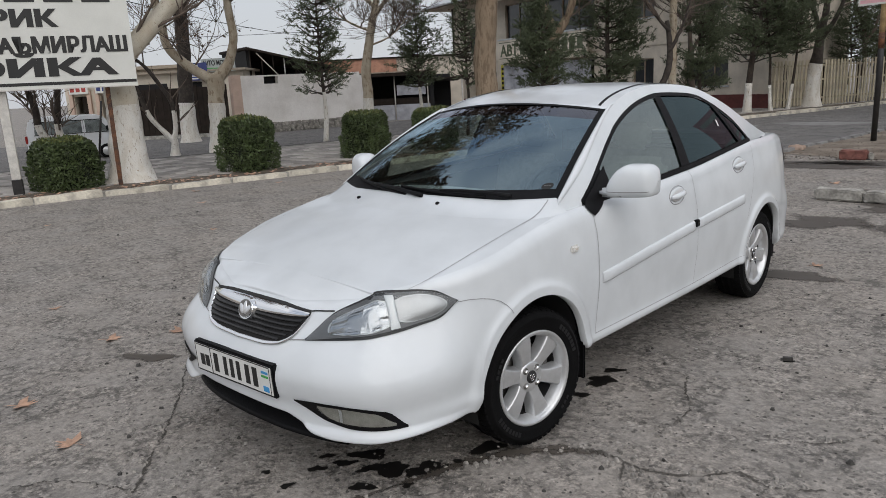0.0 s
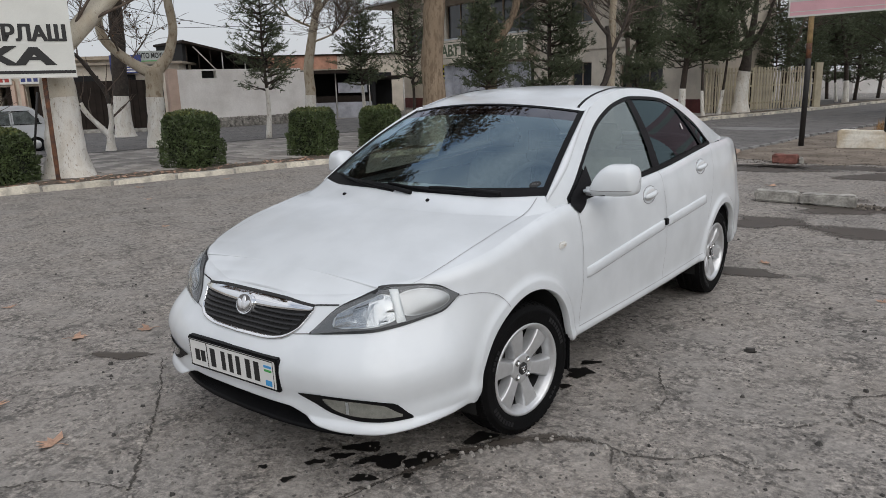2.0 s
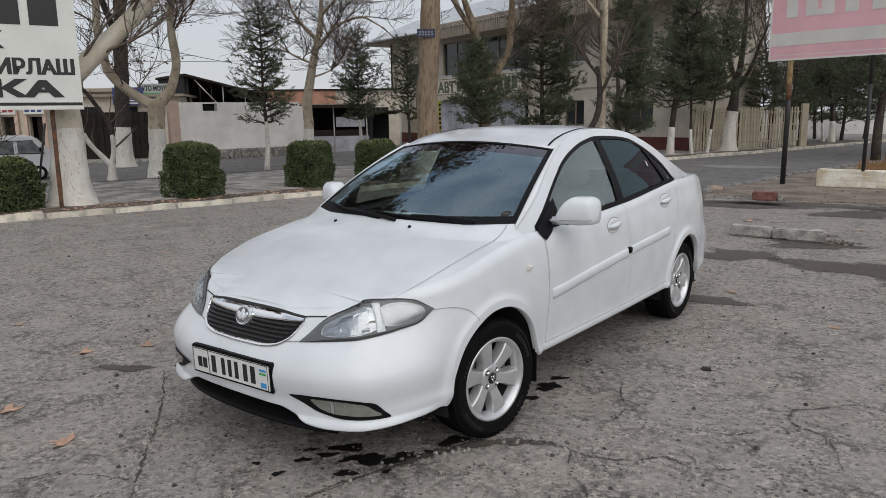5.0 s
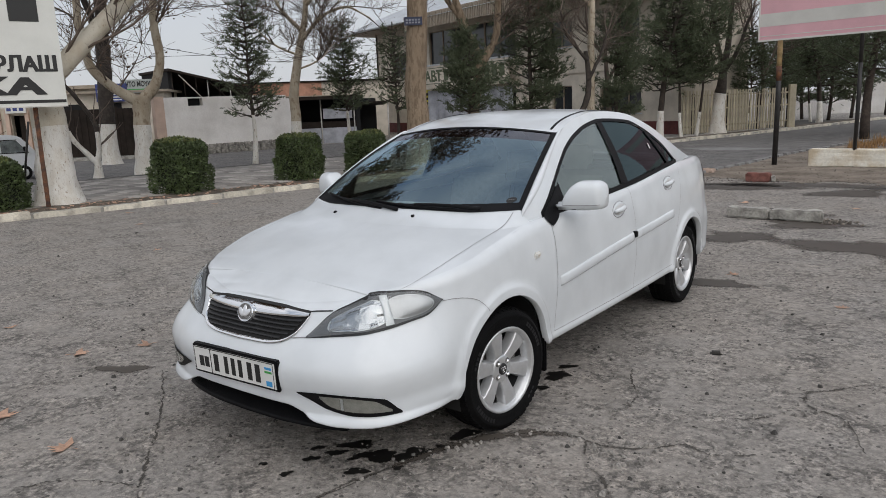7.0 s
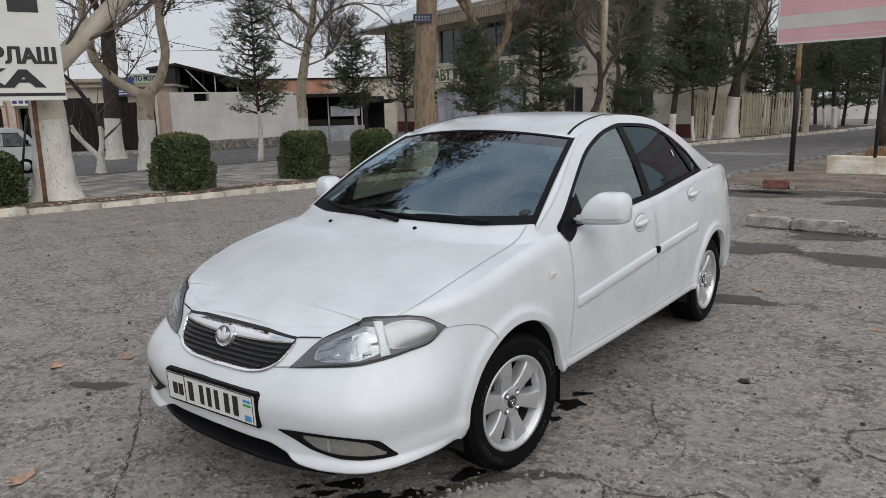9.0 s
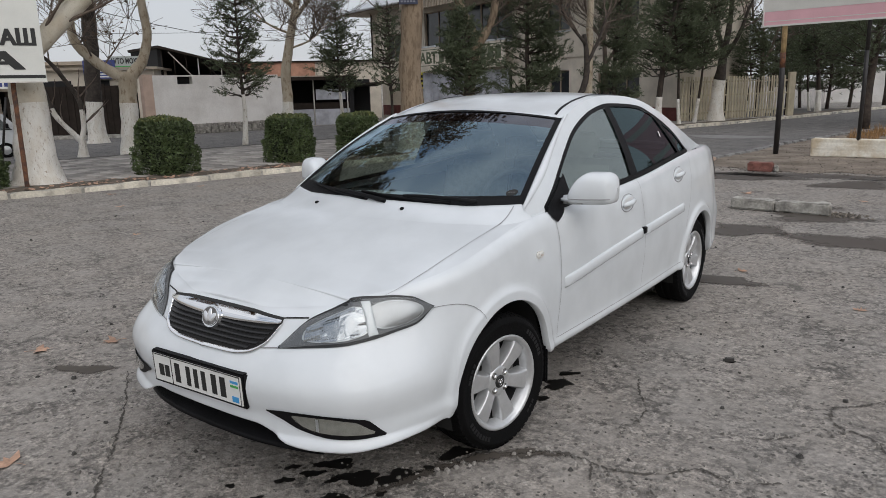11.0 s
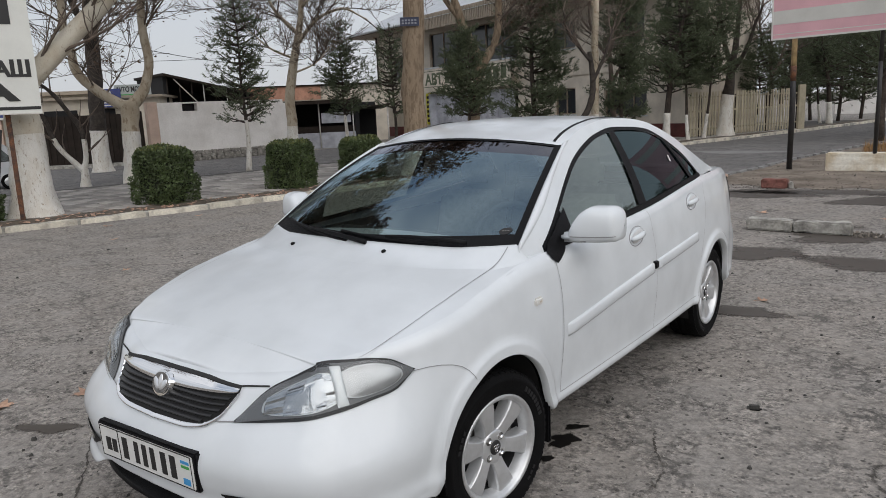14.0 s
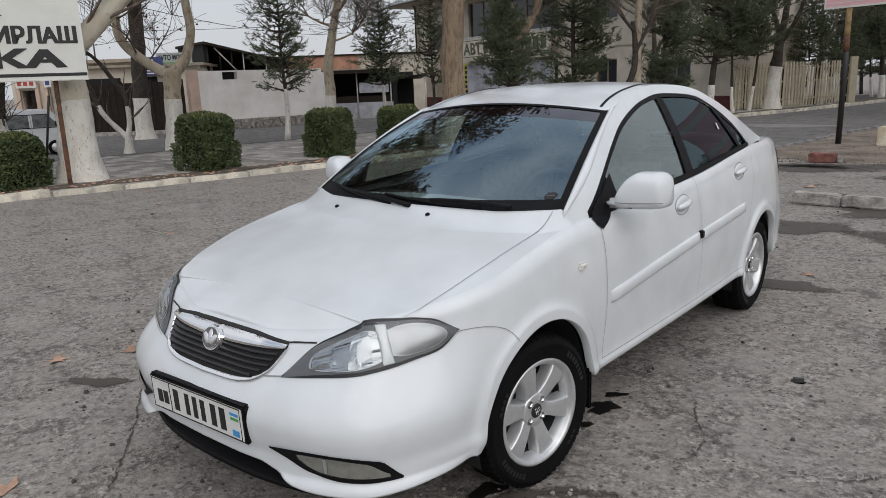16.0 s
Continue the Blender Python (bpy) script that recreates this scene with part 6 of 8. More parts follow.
M_TWIG = mat("twig_bark", (0.13, 0.10, 0.08), 0.95, vary=0.3, scale=8)
M_BROWN = mat("withered_leaf", (0.12, 0.070, 0.040), 0.85, vary=0.3, scale=6, island=0.45)
M_NEEDLE = mat("pine_needles", (0.096, 0.118, 0.062), 0.7, vary=0.3, scale=1.3, island=0.45)
M_PINEB = mat("pine_bark", (0.060, 0.046, 0.037), 0.95, vary=0.4, scale=6, bump=0.9, bump_scale=20)
M_BOX = mat("box_hedge_leaf", (0.080, 0.112, 0.040), 0.55, vary=0.3, scale=4, island=0.55)
M_BOXT = mat("young_hedge_leaf", (0.15, 0.165, 0.05), 0.55, vary=0.3, scale=4, island=0.5)
# near-black stands in for the shade between the hedge leaves
M_CORE = mat("hedge_inner_shade", (0.010, 0.014, 0.007), 1.0)


def bumpy_tube(path, radii, sides, seed, rough=0.06):
    """A trunk or limb: smooth path, uneven surface."""
    P = np.array(path, float)
    k = np.linspace(0, len(P) - 1, 5 * (len(P) - 1) + 1)
    Q = [Vector([float(catmull_1(None, P[:, a], np.array([u]))[0]) for a in range(3)]) for u in k]
    R = np.interp(k, range(len(P)), radii)
    for i_ in range(3, len(Q)):
        c_ = Q[i_] * 1.3 + Vector((seed * 3.7, 0, 0))
        Q[i_] = Q[i_] + Vector((noise.noise(c_), noise.noise(c_ + Vector((7, 3, 1))), 0.0)) * (0.10 if sides == 10 else 0.05) * min(1.0, (i_ - 2) / 6)
    v, f = tube(Q, list(R), sides)
    out = []
    for i, p in enumerate(v):
        q = Q[min(len(Q) - 1, i // sides)]
        d = Vector(p) - q
        out.append(tuple(q + d * (1 + rough * 2.2 * noise.noise(Vector(p) * 4.0 + Vector((seed, 0, 0))))))
    return out, f, Q, R


def twigs_from(Q, rnd, length, r0, depth, out, tips, spread=0.9, up=0.25):
    """Grow side branches out of a path, recursively."""
    n = len(Q)
    for _ in range((11, 8, 7)[min(3, depth) - 1]):
        i = int(n * (0.2 + 0.79 * rnd.random()))
        i = min(n - 1, max(1, i))
        d = (Q[i] - Q[i - 1]).normalized()
        s_ = Vector((rnd.uniform(-1, 1), rnd.uniform(-1, 1), rnd.uniform(-0.5, 0.9))).normalized()
        d = (d * 0.7 + s_ * spread + Vector((0, 0, up))).normalized()
        P, p = [Q[i].copy()], Q[i].copy()
        seg = 5
        for j in range(seg):
            d = (d + Vector((rnd.uniform(-1, 1), rnd.uniform(-1, 1), rnd.uniform(-0.7, 0.7))) * 0.28).normalized()
            p = p + d * length / seg
            P.append(p)
        out.append(tube(P, [max(0.0055, r0 * (1 - 0.75 * j / seg)) for j in range(seg + 1)], 5 if depth > 1 else 3, False))
        tips.append(P)
        if depth > 1:
            twigs_from(P, rnd, length * 0.6, r0 * 0.42, depth - 1, out, tips, spread, up)


def leaf_quads(tips, rnd, count, size):
    out = []
    for _ in range(count):
        P = rnd.choice(tips)
        p = P[rnd.randrange(1, len(P))] + Vector((rnd.gauss(0, 0.06), rnd.gauss(0, 0.06), rnd.gauss(-0.05, 0.06)))
        a = Vector((rnd.uniform(-1, 1), rnd.uniform(-1, 1), rnd.uniform(-1, 0.3))).normalized()
        b_ = a.cross(Vector((rnd.uniform(-1, 1), rnd.uniform(-1, 1), rnd.uniform(-1, 1)))).normalized()
        s_ = size * (0.6 + 0.8 * rnd.random())
        out.append(([tuple(p), tuple(p + (a * 0.5 + b_ * 0.45) * s_), tuple(p + a * s_), tuple(p + (a * 0.5 - b_ * 0.45) * s_ + Vector((0, 0, 0.2 * s_)))], [(0, 1, 2, 3)]))
    return out


def broad_tree(label, trunk, radii, white, limbs, seed, bark, twig_len=1.6, depth=3, leaves=0, leaf_size=0.11, sides=14, leaf_from=0.0):
    """A tree with a limewashed foot. trunk: path from the ground; limbs: (path, radii)."""
    rnd = random.Random(seed)
    x0, y0, z0 = trunk[0]
    tree = thing("plane_tree", label, "tree", (x0, y0, z0), group="street trees")
    loc = lambda path: [Vector(p) - Vector((x0, y0, z0)) for p in path]
    v, f, Q, R = bumpy_tube(loc(trunk), radii, sides, seed)
    # flared foot
    k_w = next((i for i, q in enumerate(Q) if q.z > white), len(Q) - 1)
    for i in range(len(v)):
        h = v[i][2]
        if h < 0.5:
            q = Q[min(len(Q) - 1, i // sides)]
            a = math.atan2(v[i][1] - q.y, v[i][0] - q.x)
            g = 1 + 0.45 * (1 - max(0, h) / 0.5) ** 2 * (0.7 + 0.3 * math.sin(3 * a + seed))
            v[i] = (q.x + (v[i][0] - q.x) * g, q.y + (v[i][1] - q.y) * g, v[i][2])
    lo_f = [q for q in f if len(q) == 4 and max(q) < (k_w + 1) * sides]
    hi_f = [q for q in f if len(q) == 4 and max(q) >= (k_w + 1) * sides] + [f[-1]]
    used = k_w * sides
    if white > 0:
        link_mesh("limewashed_foot", v[:(k_w + 1) * sides], lo_f, M_LIME, tree, "flaking white limewash")
    link_mesh("trunk", v[used:], [tuple(i - used for i in q) for q in hi_f], bark, tree)
    out, tips = [], []
    for path, rr in limbs:
        v, f, QL, RL = bumpy_tube(loc(path), rr, 10, seed + 3)
        kw = sum(1 for q in QL if q.z < white)
        if path[0][2] < white and 0 < kw < len(QL):
            link_mesh("limewashed_limb", v[:(kw + 1) * 10], [q for q in f if len(q) == 4 and max(q) < (kw + 1) * 10], M_LIME, tree)
            link_mesh("limb", v[kw * 10:], [tuple(i - kw * 10 for i in q) for q in f if min(q) >= kw * 10], bark, tree)
        else:
            link_mesh("limb", v, f, bark, tree)
        twigs_from(QL, rnd, twig_len, max(0.026, rr[-1] * 0.55), depth, out, tips)
    if not limbs:
        twigs_from(Q, rnd, twig_len, radii[-1] * 0.5, depth, out, tips)
    tw = link_mesh("twig_growth", *join(*out), M_TWIG, tree)
    tw["kind"] = "stuff"
    if leaves:
        lv = link_mesh("withered_foliage", *join(*leaf_quads([p for p in tips if p[0].z > leaf_from] or tips, rnd, leaves, leaf_size)), M_BROWN, tree, "", False)
        lv["kind"] = "stuff"
    return tree


broad_tree("thick plane tree with a limewashed foot behind the kerb", [(-10.81, 3.47, 0.0), (-10.84, 3.50, 0.8), (-10.88, 3.52, 1.6), (-10.98, 3.46, 2.3), (-11.25, 3.28, 3.6), (-11.55, 3.23, 5.2), (-11.65, 3.03, 7.5), (-11.53, 2.80, 10.5)],
           [0.38, 0.31, 0.28, 0.25, 0.2, 0.17, 0.13, 0.06], 1.36,
           [([(-10.95, 3.48, 1.95), (-10.80, 3.68, 2.33), (-10.60, 4.03, 2.75), (-10.30, 4.58, 3.35), (-9.85, 5.33, 4.4), (-9.55, 5.83, 6.0), (-9.45, 6.03, 8.0)], [0.20, 0.18, 0.165, 0.155, 0.13, 0.10, 0.06]),
            ([(-11.35, 3.28, 4.2), (-12.05, 4.13, 5.4), (-12.65, 5.03, 7.0)], [0.12, 0.09, 0.04]),
            ([(-11.58, 3.15, 6.2), (-10.63, 2.20, 7.6), (-9.43, 1.30, 9.6)], [0.11, 0.08, 0.04]),
            ([(-11.63, 3.05, 7.2), (-10.53, 3.70, 8.6), (-9.23, 4.20, 10.4)], [0.11, 0.08, 0.04]),
            ([(-11.63, 3.00, 7.8), (-11.33, 1.50, 9.2), (-10.73, 0.10, 11.0)], [0.10, 0.07, 0.04])], 1, M_PALE, 2.2, 3, 23000, 0.19, leaf_from=5.6)
broad_tree("tall plane tree with flaking brown bark beside the kerb", [(-8.42, 10.95, 0.0), (-8.42, 11.0, 1.0), (-8.40, 11.0, 2.2), (-8.28, 11.0, 3.6), (-8.25, 11.0, 5.5), (-8.3, 10.9, 8.0), (-8.4, 10.8, 10.5)],
           [0.31, 0.27, 0.25, 0.24, 0.20, 0.15, 0.07], 0.9,
           [([(-8.3, 11.0, 4.6), (-9.3, 10.3, 6.0), (-10.4, 9.6, 8.0), (-11.0, 9.2, 10.0)], [0.14, 0.11, 0.08, 0.03]),
            ([(-8.3, 11.0, 5.2), (-7.4, 11.5, 6.6), (-6.6, 11.6, 8.4)], [0.12, 0.09, 0.03]),
            ([(-8.3, 10.9, 6.6), (-8.9, 9.9, 8.2), (-9.3, 8.9, 10.2)], [0.11, 0.08, 0.03]),
            ([(-8.3, 10.9, 7.4), (-8.0, 12.0, 9.0), (-7.9, 12.8, 11.0)], [0.10, 0.07, 0.03])], 2, M_BARK, 2.6, 3, 9500, 0.20)
broad_tree("forked young tree with limewashed stems", [(-16.4, 7.20, 0.0), (-16.4, 7.2, 0.22), (-16.4, 7.2, 0.45)], [0.11, 0.095, 0.09], 1.2,
           [([(-16.4, 7.2, 0.4), (-16.55, 6.98, 0.75), (-16.75, 6.65, 1.4), (-16.85, 6.45, 2.1), (-16.75, 6.2, 3.0)], [0.075, 0.066, 0.06, 0.05, 0.03]),
            ([(-16.4, 7.2, 0.4), (-16.38, 7.30, 0.85), (-16.42, 7.25, 1.5), (-16.62, 6.9, 2.3), (-16.9, 6.45, 2.8)], [0.075, 0.066, 0.06, 0.05, 0.03])], 3, M_DARKB, 0.9, 1, 0)
broad_tree("forked young tree with limewashed stems", [(-13.75, 3.27, 0.0), (-13.75, 3.27, 0.2), (-13.75, 3.27, 0.4)], [0.12, 0.11, 0.12], 1.1,
           [([(-13.75, 3.27, 0.35), (-13.79, 3.16, 0.78), (-13.84, 3.02, 1.14), (-13.85, 2.95, 1.7), (-13.8, 2.6, 2.8)], [0.10, 0.085, 0.075, 0.065, 0.04]),
            ([(-13.75, 3.27, 0.35), (-13.72, 3.36, 0.87), (-13.73, 3.35, 1.14), (-13.69, 3.46, 1.76), (-13.6, 3.6, 2.8)], [0.09, 0.075, 0.07, 0.06, 0.035])], 9, M_DARKB, 0.8, 2, 0)
broad_tree("dark-barked old tree with a limewashed foot", [(-21.6, 10.45, 0.0), (-21.6, 10.45, 0.9), (-21.55, 10.5, 2.2), (-21.45, 10.55, 3.8), (-21.2, 10.6, 6.5), (-21.2, 10.5, 9.0)], [0.29, 0.27, 0.25, 0.23, 0.17, 0.1], 1.15,
           [([(-21.45, 10.55, 3.9), (-20.6, 9.7, 5.2), (-20.2, 8.6, 7.0)], [0.14, 0.10, 0.05]), ([(-21.4, 10.55, 4.4), (-21.4, 11.4, 6.0), (-21.6, 12.0, 7.6)], [0.14, 0.10, 0.05])], 4, M_DARKB, 2.0, 3, 900, 0.065)
broad_tree("pale plane tree forking low over a limewashed foot", [(-16.10, 8.40, 0.0), (-16.10, 8.42, 0.7), (-16.10, 8.45, 1.5), (-16.05, 8.50, 2.15)], [0.28, 0.24, 0.22, 0.24], 1.28,
           [([(-16.05, 8.50, 2.0), (-15.85, 8.87, 2.45), (-15.78, 9.00, 3.0), (-15.80, 8.97, 4.2), (-15.70, 9.05, 5.6), (-15.60, 9.15, 7.5)], [0.17, 0.14, 0.115, 0.105, 0.10, 0.06]),
            ([(-16.08, 8.45, 1.95), (-16.35, 8.00, 2.3), (-16.55, 7.55, 2.8), (-16.60, 7.35, 3.6), (-16.60, 7.25, 5.0), (-16.50, 7.15, 7.0)], [0.17, 0.13, 0.12, 0.105, 0.09, 0.05])], 5, M_MOTT, 1.7, 3, 900, 0.065)
broad_tree("slender plane tree with knotted pale bark", [(-17.6, 15.35, 0.0), (-17.6, 15.4, 1.2), (-17.55, 15.4, 2.3), (-17.35, 15.5, 3.4), (-17.1, 15.7, 4.6), (-16.9, 15.8, 6.6)], [0.24, 0.19, 0.175, 0.15, 0.11, 0.05], 1.1,
           [([(-17.15, 15.65, 4.3), (-17.5, 15.1, 5.0), (-17.9, 14.5, 6.4)], [0.085, 0.06, 0.03]), ([(-17.2, 15.6, 4.0), (-16.6, 16.1, 4.8), (-15.9, 16.7, 5.1), (-15.3, 17.2, 4.7)], [0.08, 0.06, 0.045, 0.02]),
            ([(-17.3, 15.5, 3.5), (-17.9, 14.9, 3.9), (-18.5, 14.4, 4.6)], [0.045, 0.035, 0.02]), ([(-17.4, 15.45, 3.0), (-16.9, 16.0, 3.3), (-16.4, 16.5, 3.9)], [0.04, 0.03, 0.018]),
            ([(-17.0, 15.75, 5.2), (-16.3, 16.1, 6.0), (-15.7, 16.3, 7.2)], [0.07, 0.05, 0.03])], 6, M_MOTT, 1.6, 3, 500, 0.06)


def pine_meshes(height, crown0, radius, seed, thick=1.0, bend=(0.0, 0.0), full=1.0):
    """Trunk, boughs and needle sprays of a pine standing at the origin."""
    rnd = random.Random(seed)
    gen = np.random.default_rng(seed)
    axis = lambda z: Vector((bend[0] * (z / height) ** 1.4 + 0.05 * math.sin(6 * z / height * 1.3 + seed), bend[1] * (z / height) ** 1.4 + 0.05 * math.cos(6 * z / height * 1.7 + seed), z))
    trunk = tube([axis(height * k / 12) for k in range(13)], [0.082 * thick * height / 6 * (1 - 0.85 * k / 12) for k in range(13)], 8)
    boughs, roots, heads = [], [], []
    z = crown0
    while z < height * 0.97:
        t = (z - crown0) / (height - crown0)
        reach = radius * (1 - t) ** 0.7 * (0.6 + 0.4 * min(1, t * 5)) + 0.10
        for k in range(6 if t < 0.8 else 4):
            if rnd.random() < 0.15:
                continue
            a, rr = 6.28 * rnd.random(), reach * (0.5 + 0.62 * rnd.random())
            lift = rnd.uniform(-0.12, 0.38)
            at_u = lambda u: axis(z) + Vector((rr * u * math.cos(a + 0.3 * u), rr * u * math.sin(a + 0.3 * u), rr * (lift * u + 0.25 * u * u) + 0.04 * math.sin(9 * u + k)))
            boughs.append(tube([at_u(u) for u in (0, 0.35, 0.7, 1.0)], [0.030, 0.02, 0.012, 0.005], 4, False))
            for _ in range(int((7 + 24 * rr) * full)):
                u = 0.16 + 0.86 * rnd.random() ** 0.8
                c = at_u(u)
                side = Vector((math.cos(a) + rnd.gauss(0, 0.8), math.sin(a) + rnd.gauss(0, 0.8), 0.45 + rnd.gauss(0, 0.35))).normalized()
                c = c + side * rnd.uniform(0.02, 0.20 + 0.14 * rr)
                roots.append(tuple(c))
                heads.append(tuple(side))
        z += rnd.uniform(0.15, 0.27) * height / 6
    # each spray is a short brush: needles fan forwards round a twig
    R, H = np.repeat(np.array(roots), 17, 0), np.repeat(np.array(heads), 17, 0)
    n = len(R)
    base = R + H * gen.uniform(0.0, 0.15, (n, 1))
    d = H * gen.uniform(0.25, 1.1, (n, 1)) + gen.normal(0, 0.62, (n, 3))
    d /= np.linalg.norm(d, axis=1, keepdims=True)
    w = np.cross(d, gen.normal(0, 1, (n, 3)))
    w = w / np.linalg.norm(w, axis=1, keepdims=True) * gen.uniform(0.0065, 0.0115, (n, 1))
    tip = base + d * gen.uniform(0.06, 0.125, (n, 1))
    verts = np.stack([base - w, base + w, tip], 1).reshape(-1, 3)
    faces = [(3 * i, 3 * i + 1, 3 * i + 2) for i in range(n)]
    return trunk, join(*boughs), (verts, faces), axis


def pine(label, height, crown0, radius, seed, at, white=0.9, thick=1.0, bend=(0.0, 0.0), full=1.0):
    tree = thing("pine_tree", label, "tree", at, group="pines")
    (v, f), b_, t, axis = pine_meshes(height, crown0, radius, seed, thick, bend, full)
    link_mesh("trunk", v, f, M_PINEB, tree)
    if white:
        # painted skin over the lowest part of the trunk
        hs = [white * q / 6 for q in range(7)]
        v, f = tube([axis(z) for z in hs], [0.082 * thick * height / 6 * (1 - 0.85 * z / height) * (1.10 + 0.35 * (1 - z / white) ** 3) for z in hs], 9)
        link_mesh("limewashed_foot", v, f, M_LIME, tree)
    link_mesh("branching", *b_, M_PINEB, tree)["kind"] = "stuff"
    link_mesh("needle_foliage", *t, M_NEEDLE, tree, "", False)["kind"] = "stuff"
    return tree


pine("slim young pine with a limewashed stem", 5.0, 1.45, 0.95, 11, (-14.8, 11.2, 0.0), 1.5, full=0.5)
pine("slim pine with a dense dark crown", 5.0, 1.5, 1.15, 12, (-17.9, 18.4, 0.0), 1.5, full=0.6)
big = pine("broad dark pine in front of the building", 6.8, 0.9, 1.35, 13, (-9.4, 18.2, 0.0), 0, full=1.15)
mid = pine("bushy dark pine with a limewashed stem", 6.4, 1.75, 1.7, 14, (-6.9, 23.0, 0.0), 1.05, 1.4, (0.9, 0.5), 0.8)
thin = pine("thin-stemmed pine with a limewashed foot", 5.2, 2.0, 1.25, 18, (-6.0, 24.55, 0.0), 0.95, 0.8, (0.5, 0.3), 0.8)
pine("small pine with a high thin crown", 3.7, 1.35, 0.8, 15, (-9.35, 14.6, 0.0), 0.9, full=1.0)
pine("sparse young pine behind the tall plane tree", 3.9, 1.5, 0.6, 17, (-11.0, 13.3, 0.0), 0, full=0.26)
plain = pine("dark pine on the verge behind the pink sign", 6.6, 1.9, 2.0, 16, (-0.4, 23.3, 0.0), 0, 1.7, (0.2, 0.2), 0.9)
for m_, ob_, lab in ((pose(-7.35, 20.3, 0, 0, 0, 310) @ Matrix.Diagonal((0.78, 0.78, 1, 1)), big, "bushy dark pine before the cream wall"),
                     (pose(-6.25, 23.6, 0, 0, 0, 140), thin, "thin-stemmed pine before the cream wall"),
                     (pose(-5.15, 28.3, 0, 0, 0, 60) @ Matrix.Diagonal((0.9, 0.9, 0.8, 1)), thin, "low pine hanging over the picket fence"),
                     (pose(-3.6, 35.0, 0, 0, 0, 160), mid, "dark pine beside the far street"),
                     (pose(-3.7, 38.0, 0, 0, 0, 80), big, "dark pine beside the far street"),
                     (pose(0.2, 26.7, 0, 0, 0, 10), plain, "dark pine on the verge behind the pink sign"),
                     (pose(2.4, 27.0, 0, 0, 0, 100), plain, "dark pine on the verge behind the pink sign"),
                     (pose(2.2, 31.0, 0, 0, 0, 220), plain, "dark pine far along the verge"),
                     (pose(5.0, 30.0, 0, 0, 0, 180), plain, "dark pine far along the verge"),
                     (pose(-4.2, 36.0, 0, 0, 0, 170), thin, "dark pine beyond the fence"),
                     (pose(-5.7, 42.0, 0, 0, 0, 240), big, "dark pine beyond the fence"),
                     (pose(-4.7, 31.9, 0, 0, 0, 75) @ Matrix.Diagonal((0.8, 0.8, 0.7, 1)), mid, "dark pine behind the picket fence"),
                     (pose(-5.5, 33.6, 0, 0, 0, 15), mid, "dark pine behind the picket fence"),
                     (pose(-3.3, 42.5, 0, 0, 0, 60), big, "dark pine at the far end of the street"),
                     (pose(-2.0, 46.0, 0, 0, 0, 190), plain, "dark pine at the far end of the street"),
                     (pose(6.0, 42.5, 0, 0, 0, 330), plain, "dark pine at the far end of the street"),
                     # next four stand out of view, added so the door glass mirrors something dark
                     (pose(8.6, 28.5, 0, 0, 0, 35), plain, "dark pine out of view, added for the side-glass reflection"),
                     (pose(11.2, 30.5, 0, 0, 0, 200), plain, "dark pine out of view, added for the side-glass reflection"),
                     (pose(13.8, 29.5, 0, 0, 0, 290), plain, "dark pine out of view, added for the side-glass reflection"),
                     (pose(16.6, 31.5, 0, 0, 0, 75), plain, "dark pine out of view, added for the side-glass reflection"),
                     (pose(4.6, 36.5, 0, 0, 0, 140), plain, "dark pine at the far end of the street")):
    c_ = copy_thing(ob_, m_)
    c_["label"] = lab
broad_tree("straight pale plane tree before the cream wall", [(-7.8, 19.3, 0.0), (-7.8, 19.3, 2.0), (-7.78, 19.3, 4.5), (-7.8, 19.35, 9.0)], [0.14, 0.12, 0.10, 0.06], 1.0,
           [([(-7.78, 19.3, 4.4), (-8.4, 19.0, 5.4), (-8.9, 18.8, 7.0)], [0.07, 0.05, 0.03])], 24, M_MOTT, 1.6, 2, 0)
broad_tree("bare gnarled tree before the cream wall", [(-7.95, 17.4, 0.0), (-7.80, 17.52, 0.45), (-7.55, 17.72, 0.9), (-7.35, 17.9, 1.4), (-7.27, 18.0, 1.9), (-7.28, 18.02, 2.4), (-7.35, 18.0, 3.0)], [0.12, 0.11, 0.10, 0.095, 0.09, 0.08, 0.06], 0.0,
           [([(-7.28, 18.0, 2.1), (-7.0, 18.2, 2.8), (-6.8, 18.4, 3.6)], [0.055, 0.04, 0.025]), ([(-7.3, 18.0, 2.7), (-7.75, 17.7, 3.4), (-8.0, 17.5, 4.2)], [0.055, 0.04, 0.025])], 21, M_DARKB, 1.1, 2, 0)
broad_tree("plane tree with bent pale limbs", [(-9.9, 15.6, 0.0), (-9.9, 15.6, 1.4), (-9.75, 15.75, 2.6), (-10.0, 15.5, 3.6), (-10.35, 15.2, 5.0)], [0.22, 0.18, 0.16, 0.14, 0.08], 0.9,
           [([(-9.75, 15.75, 2.6), (-9.35, 16.1, 3.6), (-9.3, 16.2, 5.2), (-9.0, 16.4, 7.0)], [0.13, 0.11, 0.09, 0.04]), ([(-10.1, 15.4, 4.0), (-10.6, 15.0, 5.0), (-10.8, 14.8, 6.4)], [0.09, 0.07, 0.03])], 22, M_BARK, 1.6, 3, 500, 0.07)
